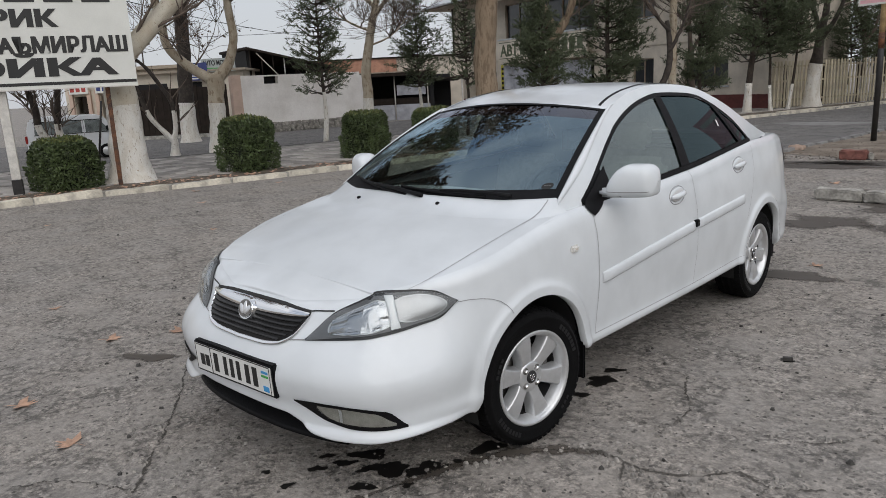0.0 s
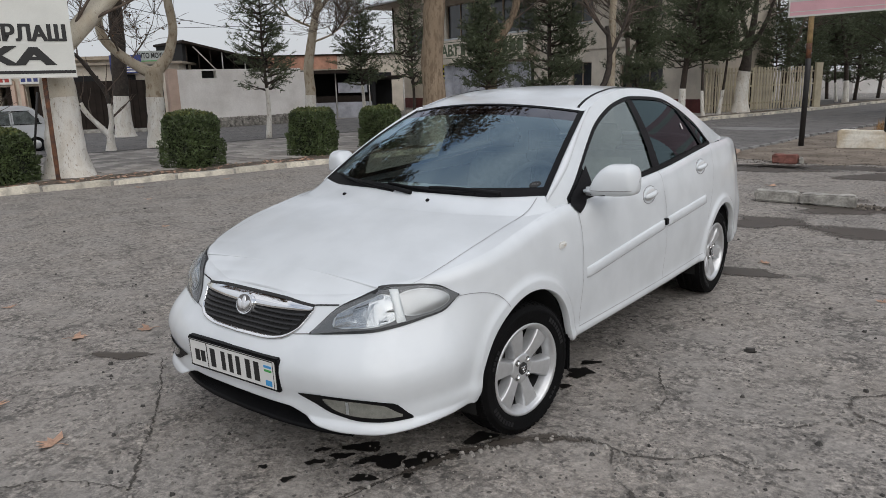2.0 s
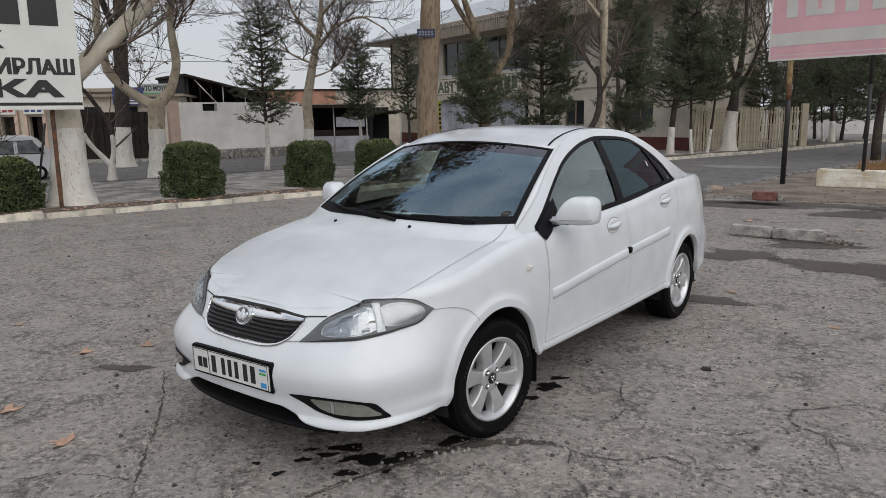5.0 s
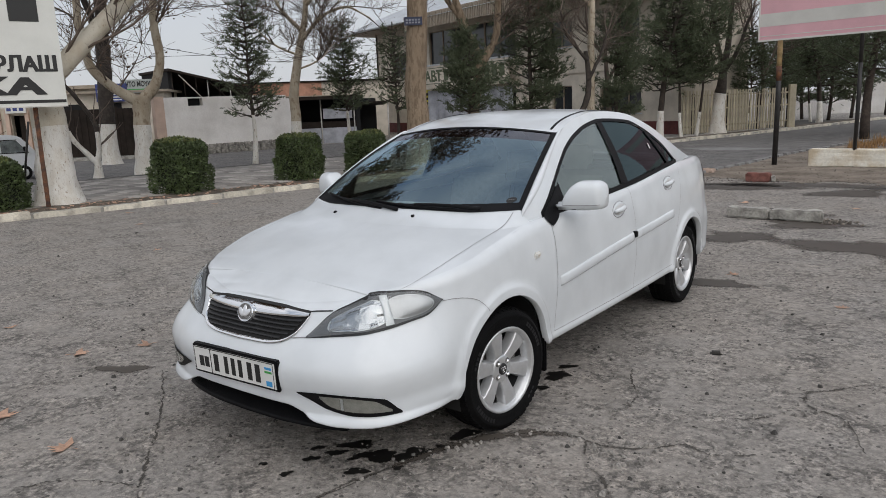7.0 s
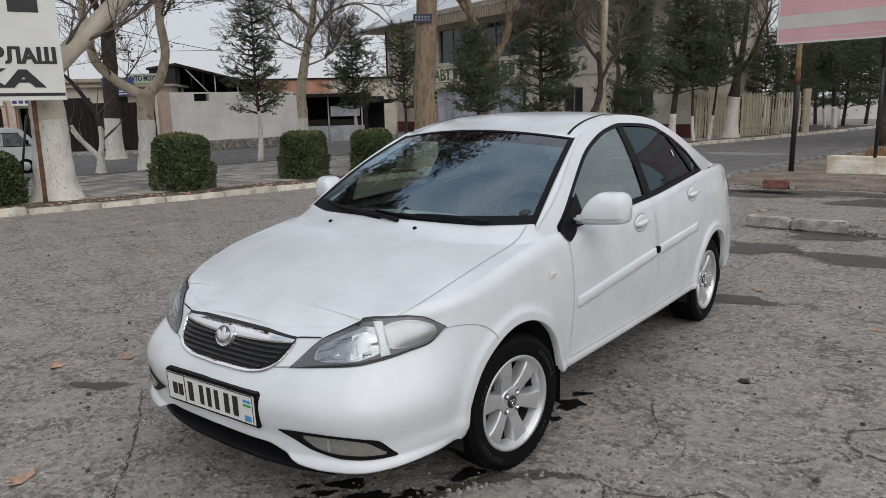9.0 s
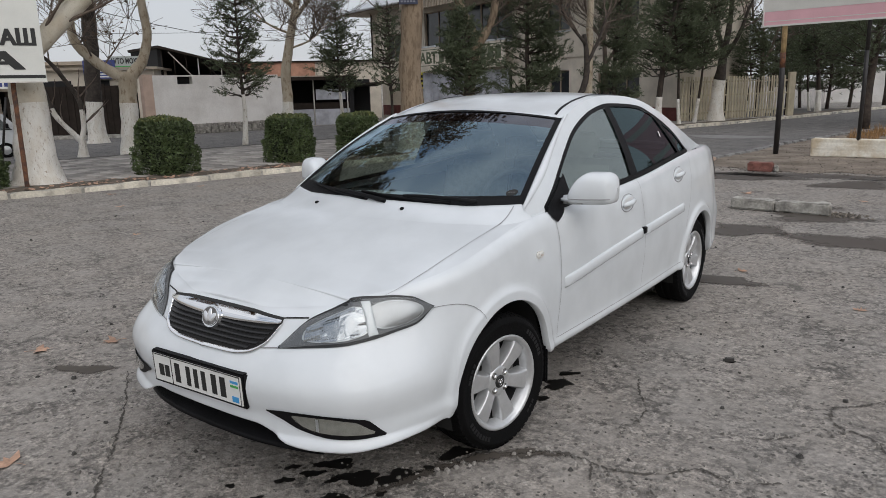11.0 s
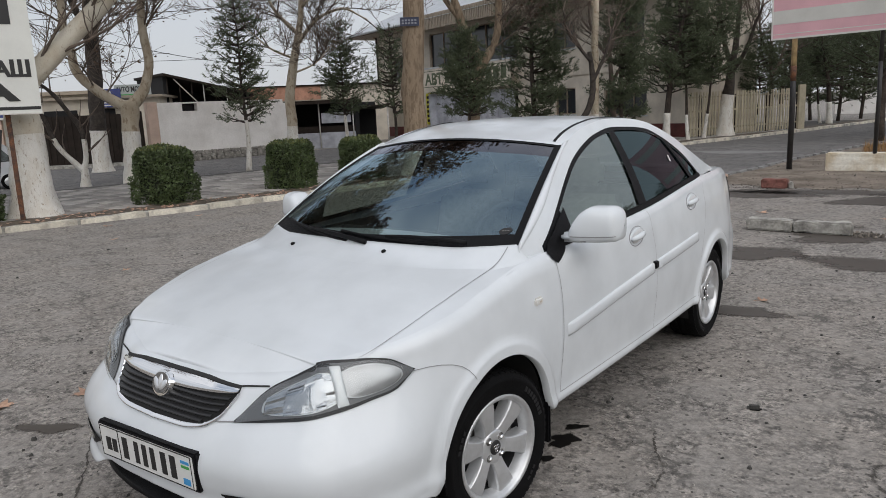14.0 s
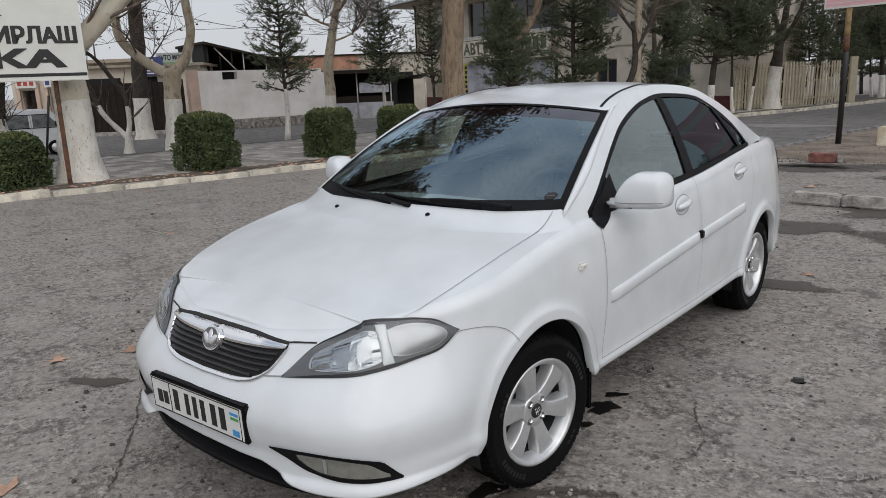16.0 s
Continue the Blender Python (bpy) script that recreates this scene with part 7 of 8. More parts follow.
for x, y, lean, sd in ((-8.2, 21.6, -0.4, 52), (-4.9, 29.6, -0.3, 54)):
    broad_tree("bare twiggy tree with reddish brown twigs", [(x, y, 0.0), (x, y, 1.0), (x + 0.2 * lean, y, 2.2), (x + 0.6 * lean, y + 0.2, 3.8)], [0.12, 0.10, 0.085, 0.05], 0.9,
               [([(x + 0.2 * lean, y, 2.1), (x - lean, y + 0.3, 3.2), (x - 1.8 * lean, y + 0.4, 4.6)], [0.06, 0.045, 0.025]), ([(x + 0.4 * lean, y + 0.1, 2.9), (x + 1.4 * lean, y - 0.4, 3.9), (x + 1.8 * lean, y - 0.6, 5.4)], [0.06, 0.045, 0.025])], sd, M_TWIG, 1.2, 2, 0)
broad_tree("stout tree with a white limewashed foot by the fence", [(-5.75, 26.2, 0.0), (-5.75, 26.2, 0.8), (-5.7, 26.25, 1.6), (-5.6, 26.3, 2.6), (-5.4, 26.4, 4.4), (-5.5, 26.5, 6.8)], [0.33, 0.26, 0.22, 0.13, 0.08, 0.04], 1.45,
           [([(-5.65, 26.3, 2.3), (-5.0, 26.0, 3.2), (-4.5, 25.8, 4.6)], [0.10, 0.07, 0.04]), ([(-5.6, 26.3, 2.6), (-6.1, 26.8, 3.8), (-6.4, 27.1, 5.4)], [0.10, 0.07, 0.04])], 23, M_DARKB, 1.9, 3, 0)


def hedge(at, size, seed, label):
    """A clipped box hedge: small leaves over a core coloured near-black as inner shade."""
    rnd = random.Random(seed)
    hx, hy, hz = size[0] / 2, size[1] / 2, size[2]
    th = thing("box_hedge", label, "hedge", at, 14, "clipped hedges")
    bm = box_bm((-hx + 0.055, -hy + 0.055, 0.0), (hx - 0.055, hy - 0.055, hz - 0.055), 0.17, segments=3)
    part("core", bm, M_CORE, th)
    out, young = [], []
    for _ in range(15000):
        s_ = rnd.random()
        face = rnd.choices(range(5), (hy * hz, hy * hz, hx * hz, hx * hz, hx * hy * 2))[0]
        u, w = rnd.uniform(-1, 1), rnd.random() ** 0.9
        if face < 2:
            p = Vector(((1 if face else -1) * hx, u * hy, w * hz))
        elif face < 4:
            p = Vector((u * hx, (1 if face == 3 else -1) * hy, w * hz))
        else:
            p = Vector((u * hx, rnd.uniform(-1, 1) * hy, hz))
        q = Vector((p.x / hx, p.y / hy, (p.z - hz / 2) / (hz / 2)))
        ln = (abs(q.x) ** 4 + abs(q.y) ** 4 + (abs(q.z) ** 4 if q.z > 0 else 0)) ** (1 / 4)
        q = q / max(0.001, ln) if q.z > 0 else Vector((q.x / max(abs(q.x), abs(q.y)) if max(abs(q.x), abs(q.y)) > 0 else 0, q.y / max(abs(q.x), abs(q.y), 1e-6), q.z))
        n_ = Vector((q.x ** 5 * 1.2, q.y ** 5 * 1.2, max(0, q.z) ** 5 + 0.25)).normalized()
        p = Vector((q.x * hx, q.y * hy, hz / 2 + q.z * hz / 2))
        taper = 1 - 0.08 * (1 - p.z / hz)
        p = Vector((p.x * taper, p.y * taper, p.z))
        p += n_ * (0.05 * noise.noise(p * 3.5 + Vector((seed, 0, 0))) + rnd.gauss(0, 0.016) - 0.01)
        d = (n_ + Vector((rnd.gauss(0, 0.7), rnd.gauss(0, 0.7), rnd.gauss(0.2, 0.6)))).normalized()
        w_ = d.cross(n_ + Vector((rnd.gauss(0, 0.5), rnd.gauss(0, 0.5), rnd.gauss(0, 0.5)))).normalized()
        L = rnd.uniform(0.026, 0.050)
        quad = ([tuple(p - d * L * 0.4), tuple(p + w_ * L * 0.36 + d * L * 0.15), tuple(p + d * L * 0.75), tuple(p - w_ * L * 0.36 + d * L * 0.15)], [(0, 1, 2, 3)])
        (young if p.z > hz - 0.06 and rnd.random() < 0.55 else out).append(quad)
    link_mesh("leaf_cover", *join(*out), M_BOX, th, "", False)["kind"] = "stuff"
    link_mesh("young_leaf_cover", *join(*young), M_BOXT, th, "yellowish fresh leaves on top", False)["kind"] = "stuff"
    return th


hedge((-10.9, 2.38, 0.08), (0.9, 0.95, 0.88), 31, "clipped box hedge beside the white post")
hedge((-9.95, 5.45, 0.08), (0.90, 0.90, 1.04), 32, "clipped square box hedge behind the kerb")
hedge((-9.46, 8.08, 0.08), (0.86, 0.86, 0.98), 33, "clipped square box hedge behind the kerb")
hedge((-9.12, 9.88, 0.08), (0.84, 0.84, 0.94), 34, "loose box hedge with yellowish tips")

# fallen leaves along the planting strip
rnd = random.Random(8)
lq = []
for _ in range(420):
    y = 0.5 + 11 * rnd.random()
    x = kerb_x(y) - 0.12 - 0.8 * rnd.random() ** 1.5
    a, s_ = 6.28 * rnd.random(), 0.03 + 0.05 * rnd.random()
    lq.append(([(x, y, 0.09), (x + s_ * math.cos(a), y + s_ * math.sin(a), 0.10), (x + 1.6 * s_ * math.cos(a + 0.6), y + 1.6 * s_ * math.sin(a + 0.6), 0.095 + 0.02 * rnd.random()), (x + s_ * math.cos(a + 1.3), y + s_ * math.sin(a + 1.3), 0.10)], [(0, 1, 2, 3)]))
tagged(link_mesh("leaf_litter", *join(*lq), M_LEAF, None, "", False), "dry brown leaves caught behind the kerb", "leaves", kind="stuff")


# ---- signs ----
M_BOARD = mat("white_sign_sheet", (0.66, 0.665, 0.625), 0.55, vary=0.08, scale=1.2)
M_RUST = mat("rusty_iron", (0.16, 0.07, 0.035), 0.85, 0.2, vary=0.5, scale=9, bump=0.6, bump_scale=60, second=(0.06, 0.04, 0.035))
M_POST = mat("white_painted_post", (0.60, 0.58, 0.54), 0.7, vary=0.2, scale=6)
M_BLKP = mat("black_painted_iron", (0.022, 0.020, 0.02), 0.55, vary=0.4, scale=8, bump=0.3)
M_YELP = mat("yellowed_paint", (0.45, 0.32, 0.16), 0.6, vary=0.3, scale=7)
M_PINK = mat("faded_pink_sheet", (0.70, 0.41, 0.45), 0.5, vary=0.12, scale=0.8)
M_GREYB = mat("faded_grey_band", (0.62, 0.61, 0.57), 0.5, vary=0.1, scale=1.0)
M_SBLUE = mat("sign_blue", (0.045, 0.06, 0.20), 0.6, vary=0.15, scale=3)
M_SHEETB = mat("dull_white_enamel", (0.20, 0.21, 0.25), 0.6, vary=0.2, scale=12)
M_SRED = mat("sign_red", (0.40, 0.06, 0.05), 0.6, vary=0.15, scale=3)

# workshop board: local x runs along the board towards its free edge, z up
bb = thing("workshop_board", "large white board with black lettering on iron posts", "sign", (-10.10, 3.51, 0.0), math.degrees(math.atan2(0.932, 0.363)))
part("board", box_bm((-4.6, 0.0, 1.80), (0, 0.05, 4.25), 0.004), M_BOARD, bb)
part("lower_edge", box_bm((-4.6, -0.012, 1.785), (0.004, 0.06, 1.803)), M_POST, bb)
part("lower_stripe", box_bm((-4.6, -0.004, 1.855), (-0.012, 0.0, 1.905)), M_BLACK, bb)


def line_of(text, s_right, width, z, height, heavy, name="lettering"):
    ob = letters(text, height / 0.728, 0.003, M_BLACK, bb, pose(-s_right - width, -0.004, z), name, width, bold=0.022, heavy=heavy)
    return ob


line_of("ОЙКA", 0.30, 2.22, 2.00, 0.285, 0.024)
line_of("A ТAЪМИРЛAШ", 0.09, 2.42, 2.375, 0.255, 0.010)
line_of("УРИК", 1.10, 1.30, 2.79, 0.27, 0.016)
for k in range(5):
    x = -0.20 - 0.56 * (k + 1)
    part("bar", box_bm((x + 0.07, -0.006, 3.17), (x + 0.50, -0.001, 3.70), 0.0), M_BLACK, bb)
# angle-iron post and painted post
an = thing("angle_iron_post", "rusty leaning angle-iron post carrying the board", "post", (-10.44, 3.10, 0.0), 62)
for nm_, lo, hi in (("flange", (-0.035, -0.035, 0.0), (0.035, -0.027, 1.9)), ("flange", (0.027, -0.027, 0.0), (0.035, 0.035, 1.9))):
    bm = box_bm(lo, hi)
    bmesh.ops.subdivide_edges(bm, edges=[e for e in bm.edges if e.calc_length() > 1], cuts=14)
    for v in bm.verts:
        v.co.x += 0.01 * v.co.z + 0.006 * noise.noise(v.co * 7)
    part(nm_, bm, M_RUST, an)
link_mesh("brace", *tube([(-0.12, 0.05, 1.55), (-0.30, 0.45, 0.75), (-0.42, 0.75, 0.15)], 0.02, 6), M_BLKP, an)
po = thing("painted_post", "white square post with a black foot", "post", (-11.0, 1.62, 0.0), 68)
part("shaft", box_bm((-0.07, -0.07, 0.34), (0.07, 0.07, 1.85), 0.008), M_POST, po)
part("foot", box_bm((-0.078, -0.078, 0.0), (0.078, 0.078, 0.34), 0.008), M_BLKP, po)

# faded pink board on two pipes
pk = thing("pink_board", "large faded pink board with pale bands on iron pipes", "sign", (-1.45, 14.0, 0.0), math.degrees(math.atan2(-0.15, 0.977)))
part("board", box_bm((0, 0.0, 2.62), (6.4, 0.06, 5.0), 0.004), M_PINK, pk)
part("frame_edge", box_bm((-0.012, -0.012, 2.60), (6.42, 0.0, 2.635)), M_GREYB, pk)
part("frame_edge", box_bm((-0.014, -0.012, 2.60), (0.012, 0.0, 5.0)), M_GREYB, pk)
part("pale_line", box_bm((0.02, -0.004, 2.70), (6.3, -0.001, 2.715)), M_GREYB, pk)
part("pale_band", box_bm((0.012, -0.004, 2.90), (6.3, -0.001, 3.16)), M_GREYB, pk)
for x0, x1 in ((0.30, 0.52), (0.68, 0.9), (0.98, 1.22), (1.42, 1.66), (1.9, 2.4), (2.6, 3.1), (3.4, 3.9)):
    part("letter_bar", box_bm((x0, -0.005, 3.46), (x1, -0.001, 4.3)), M_GREYB, pk)
part("letter_bar", box_bm((0.9, -0.005, 3.46), (0.985, -0.001, 3.58)), M_GREYB, pk)
part("pale_band", box_bm((0.012, -0.004, 4.5), (6.3, -0.001, 4.75)), M_GREYB, pk)
for x in (0.41, 1.96, 3.6, 5.4):
    r = 0.055 if x < 1 else 0.038
    pipe = link_mesh("pipe", *tube([(x, 0.10, 0.0), (x + 0.01, 0.10, 1.4), (x, 0.10, 2.05)], [r, r, r], 12), M_BLKP, pk)
    link_mesh("pipe_head", *tube([(x, 0.10, 2.05), (x, 0.10, 3.2)], [r * 0.98, r * 0.98], 12), M_YELP if x < 1 else M_BLKP, pk)
    if x < 1:
        link_mesh("rusty_collar", *tube([(x + 0.003, 0.10, 1.78), (x, 0.10, 2.08)], [r * 1.03, r * 1.03], 12), M_RUST, pk)
nb = thing("small_blue_sign", "small dark blue plate nailed to the plane tree", "sign", (-8.20, 10.72, 3.38), 40)
part("plate", box_bm((-0.21, -0.012, 0.0), (0.21, 0.0, 0.19), 0.003), mat("navy_enamel", (0.016, 0.022, 0.055), 0.5, vary=0.2, scale=9), nb)
for z in (0.045, 0.105):
    for k in range(5):
        part("bar", box_bm((-0.17 + 0.07 * k, -0.0145, z), (-0.125 + 0.07 * k, -0.012, z + 0.036)), M_SHEETB, nb)


# ---- buildings ----
M_CREAM = mat("cream_render", (0.62, 0.56, 0.47), 0.9, vary=0.14, scale=1.1, bump=0.4, bump_scale=30, second=(0.51, 0.46, 0.385))
M_WHITEW = mat("stained_white_render", (0.80, 0.775, 0.745), 0.92, vary=0.14, scale=0.8, bump=0.5, bump_scale=18, second=(0.69, 0.66, 0.62))
M_PINKR = mat("pink_render", (0.56, 0.42, 0.34), 0.9, vary=0.15, scale=1.3)
M_ORANGE = mat("salmon_brick_wall", (0.47, 0.25, 0.17), 0.9, vary=0.25, scale=2.5, bump=0.4, bump_scale=30)
M_MAROON = mat("maroon_plinth_paint", (0.13, 0.035, 0.03), 0.8, vary=0.3, scale=3)
M_DARKM = mat("dark_brown_metal", (0.028, 0.021, 0.017), 0.8, 0.0, vary=0.3, scale=3, spec=0.2)
# near-black: the shade of rooms and open sheds put into the colour
M_SHADED = mat("shaded_room", (0.012, 0.012, 0.013), 0.9)
M_PANE = mat("dark_window_pane", (0.035, 0.038, 0.042), 0.12, vary=0.2, scale=1.0)
M_FRAMEW = mat("window_frame_paint", (0.30, 0.23, 0.17), 0.6, vary=0.2, scale=6)
M_ZINC = mat("zinc_roofing", (0.50, 0.52, 0.54), 0.45, 0.35, vary=0.15, scale=2.0)
M_FASCIA = mat("corrugated_fascia", (0.33, 0.28, 0.22), 0.7, vary=0.15, scale=3)
M_DGREEN = mat("dull_green_paint", (0.10, 0.12, 0.07), 0.75, vary=0.3, scale=4)
M_SHEETC = mat("grey_plastic_sheet", (0.40, 0.41, 0.45), 0.4, vary=0.25, scale=2.5)
M_YELLOW = mat("yellow_strip", (0.55, 0.50, 0.03), 0.6, vary=0.2, scale=5)
M_PICKET = mat("cream_picket_paint", (0.50, 0.44, 0.32), 0.8, vary=0.2, scale=2.0, island=0.18)
M_PLINTH = mat("rubble_stone_plinth", (0.33, 0.31, 0.28), 0.95, vary=0.4, scale=5, bump=1.0, bump_scale=10)
M_PALEB = mat("dull_pale_board", (0.40, 0.43, 0.41), 0.7, vary=0.12, scale=2.0)
M_VANGL = mat("van_window_glass", (0.16, 0.18, 0.18), 0.1, vary=0.45, scale=3.0)
M_VANW = mat("van_white_paint", (0.62, 0.64, 0.66), 0.35, coat=0.4, vary=0.05, scale=3)


def wall_with_holes(name, length, height, thick, holes, material, parent, z0=0.0, x_start=0.0):
    """A wall with openings through it, as one skin: both faces, edges and reveals."""
    xs = sorted({x_start, length, *[h[0] for h in holes], *[h[1] for h in holes]})
    zs = sorted({z0, height, *[h[2] for h in holes], *[h[3] for h in holes]})
    solid = lambda i, j: 0 <= i < len(xs) - 1 and 0 <= j < len(zs) - 1 and not any(h[0] < (xs[i] + xs[i + 1]) / 2 < h[1] and h[2] < (zs[j] + zs[j + 1]) / 2 < h[3] for h in holes)
    verts = [(x, y, z) for y in (0.0, thick) for x in xs for z in zs]
    nz = len(zs)
    at_ = lambda i, j, b_: b_ * len(xs) * nz + i * nz + j
    faces = []
    for i in range(len(xs) - 1):
        for j in range(nz - 1):
            if not solid(i, j):
                continue
            faces.append((at_(i, j, 0), at_(i + 1, j, 0), at_(i + 1, j + 1, 0), at_(i, j + 1, 0)))
            faces.append((at_(i, j + 1, 1), at_(i + 1, j + 1, 1), at_(i + 1, j, 1), at_(i, j, 1)))
            for di, dj, a, c in ((-1, 0, (i, j), (i, j + 1)), (1, 0, (i + 1, j + 1), (i + 1, j)), (0, -1, (i + 1, j), (i, j)), (0, 1, (i, j + 1), (i + 1, j + 1))):
                if not solid(i + di, j + dj):
                    faces.append((at_(*a, 0), at_(*c, 0), at_(*c, 1), at_(*a, 1)))
    used = sorted({k for f in faces for k in f})
    back = {k: n_ for n_, k in enumerate(used)}
    return link_mesh(name, [verts[k] for k in used], [tuple(back[k] for k in f) for f in faces], material, parent, "", False)


def window_in(parent, x0, x1, z0, z1, bars=2, depth=0.12, pane=None, cross=0):
    """A framed window set back in its opening."""
    w = part("window", box_bm((x0, depth + 0.03, z0), (x1, depth + 0.04, z1)), pane or M_PANE, parent)
    t = 0.05
    for lo, hi in (((x0, depth - 0.02, z0), (x1, depth + 0.03, z0 + t)), ((x0, depth - 0.02, z1 - t), (x1, depth + 0.03, z1)), ((x0, depth - 0.02, z0), (x0 + t, depth + 0.03, z1)), ((x1 - t, depth - 0.02, z0), (x1, depth + 0.03, z1))):
        part("frame", box_bm(lo, hi, 0.004), M_FRAMEW, w)
    for k in range(1, bars):
        x = x0 + (x1 - x0) * k / bars
        part("mullion", box_bm((x - 0.025, depth - 0.015, z0 + t), (x + 0.025, depth + 0.03, z1 - t)), M_FRAMEW, w)
    part("sill", box_bm((x0 - 0.06, -0.05, z0 - 0.06), (x1 + 0.06, depth, z0 - 0.005), 0.006), M_ZINC, w)
    return w


# two-storey cream building along the walk: local x from its far corner to its street corner
bd = thing("cream_building", "two-storey cream rendered building with a zinc roof", "building", (-29.0, 33.0, 0.0), math.degrees(math.atan2(25.4 - 33.0, 22.0)))
HOLES = [(1.8, 3.9, 3.4, 4.75), (6.0, 13.6, 3.75, 5.65), (6.15, 13.6, 0.75, 2.35), (3.9, 4.9, 0.0, 2.1)]
wall_with_holes("wall", 14.4, 6.1, 0.35, HOLES, M_CREAM, bd)
wall_with_holes("wing_wall", 23.4, 6.1, 0.35, [(16.2, 17.5, 1.05, 2.2), (16.0, 17.5, 3.9, 5.1), (19.2, 21.45, 0.95, 2.0), (19.6, 21.3, 3.9, 5.1)], M_CREAM, bd, 0.0, 14.41)
part("plinth", box_bm((-0.03, -0.03, 0.0), (3.88, -0.004, 0.6)), M_MAROON, bd)
part("plinth", box_bm((4.92, -0.03, 0.0), (23.43, -0.004, 0.6)), M_MAROON, bd)
part("end_wall", box_bm((23.05, 0.352, 0.0), (23.4, 4.0, 6.1)), M_CREAM, bd)
part("end_wall", box_bm((0.0, 0.352, 0.0), (0.35, 4.0, 6.1)), M_CREAM, bd)
part("back_wall", box_bm((0.0, 4.0, 0.0), (14.4, 4.3, 6.1)), M_CREAM, bd)
part("back_wall", box_bm((14.42, 4.0, 0.0), (23.4, 4.3, 6.1)), M_CREAM, bd)
# slab and back coloured near-black, as an unlit room behind the windows
part("floor_slab", box_bm((0.36, 0.36, 2.9), (23.04, 4.0, 3.1)), M_SHADED, bd)
part("room_back", box_bm((0.36, 2.6, 0.0), (23.04, 2.8, 6.1)), M_SHADED, bd)
window_in(bd, 1.8, 3.9, 3.4, 4.75, 3)
window_in(bd, 16.2, 17.5, 1.05, 2.2, 2)
window_in(bd, 16.0, 17.5, 3.9, 5.1, 2)
window_in(bd, 19.2, 21.45, 0.95, 2.0, 3)
window_in(bd, 19.6, 21.3, 3.9, 5.1, 3)
for k in range(3):
    window_in(bd, 6.0 + 2.535 * k, 8.53 + 2.535 * k, 3.75, 5.65, 2)
part("door", box_bm((3.9, 0.14, 0.0), (4.9, 0.2, 2.1), 0.01), M_DARKM, bd)
part("string_course", box_bm((-0.02, -0.06, 2.72), (23.42, -0.004, 2.86), 0.01), M_CREAM, bd)
# balcony front with worn lettering strips
bal = part("balcony_front", box_bm((6.2, -0.62, 2.62), (13.8, -0.56, 3.72), 0.01), M_CREAM, bd)
part("balcony_floor", box_bm((6.2, -0.6, 2.5), (13.8, 0.0, 2.62)), M_CREAM, bd)
letters("ABT", 0.86, 0.004, M_DGREEN, bal, pose(6.35, -0.626, 2.88), width=1.75)
for k in range(9):
    x = 8.3 + 0.6 * k
    part("bar", box_bm((x, -0.632, 2.88), (x + 0.42, -0.622, 3.48), 0.006), M_DGREEN, bal)
for z in (2.74, 3.58):
    part("border", box_bm((6.25, -0.634, z), (13.75, -0.622, z + 0.035), 0.004), M_DGREEN, bal)
part("handrail", box_bm((6.15, -0.66, 3.72), (13.85, -0.52, 3.80), 0.01), M_ZINC, bal)
# plastic sheeting over the ground-floor opening
rws = []
for i in range(220):
    x = 6.1 + 7.5 * i / 219
    # hung from a few points: tight pleats below each, slack in between
    rws.append([(x, -0.22 - 0.10 * math.sin(x * 8.1 + 0.8 * z) - 0.06 * math.sin(x * 2.3 + z) - 0.035 * noise.noise(Vector((x * 9, z * 1.3, 2))) - 0.05 * noise.noise(Vector((x * 3, z * 0.7, 5))), z - 0.07 * abs(math.sin(x * 1.55)) * (z > 2.2)) for z in np.linspace(0.62, 2.42, 14)])
link_mesh("plastic_sheet", *grid(rws), M_SHEETC, bd, "hanging grey plastic sheeting")
ys_ = part("yellow_sign", box_bm((5.55, -0.10, 0.7), (5.98, -0.04, 2.45), 0.01), M_YELLOW, bd)
for k in range(6):
    part("bar", box_bm((5.62, -0.104, 0.85 + 0.26 * k), (5.91, -0.1, 1.0 + 0.26 * k)), M_DARKM, ys_)
# fascia and roof
part("eaves_soffit", box_bm((-1.5, -1.5, 6.1), (24.4, 4.8, 6.2)), M_FASCIA, bd)
bm = bmesh.new()
for k in range(131):
    x = 5.9 + 0.14 * k
    box_bm((x, -1.56, 5.66), (x + 0.075, -1.50, 6.42), 0.0, bm)
box_bm((5.9, -1.51, 5.66), (24.3, -1.46, 6.42), 0.0, bm)
part("corrugated_fascia", bm, M_FASCIA, bd)
rv = [(-1.6, -1.6, 6.2), (24.5, -1.6, 6.2), (24.5, 4.9, 6.2), (-1.6, 4.9, 6.2), (3.0, 1.7, 7.9), (20.5, 1.7, 7.9)]
link_mesh("roof", rv, [(0, 1, 5, 4), (1, 2, 5), (2, 3, 4, 5), (3, 0, 4), (3, 2, 1, 0)], M_ZINC, bd, "shallow hipped zinc roof", False)
link_mesh("gutter", *tube([(-1.6, -1.66, 6.18), (5.8, -1.66, 6.18)], 0.07, 8), M_ZINC, bd)
link_mesh("downpipe", *tube([(0.1, -0.08, 6.15), (0.1, -0.08, 0.1)], 0.05, 8), M_DARKM, bd)

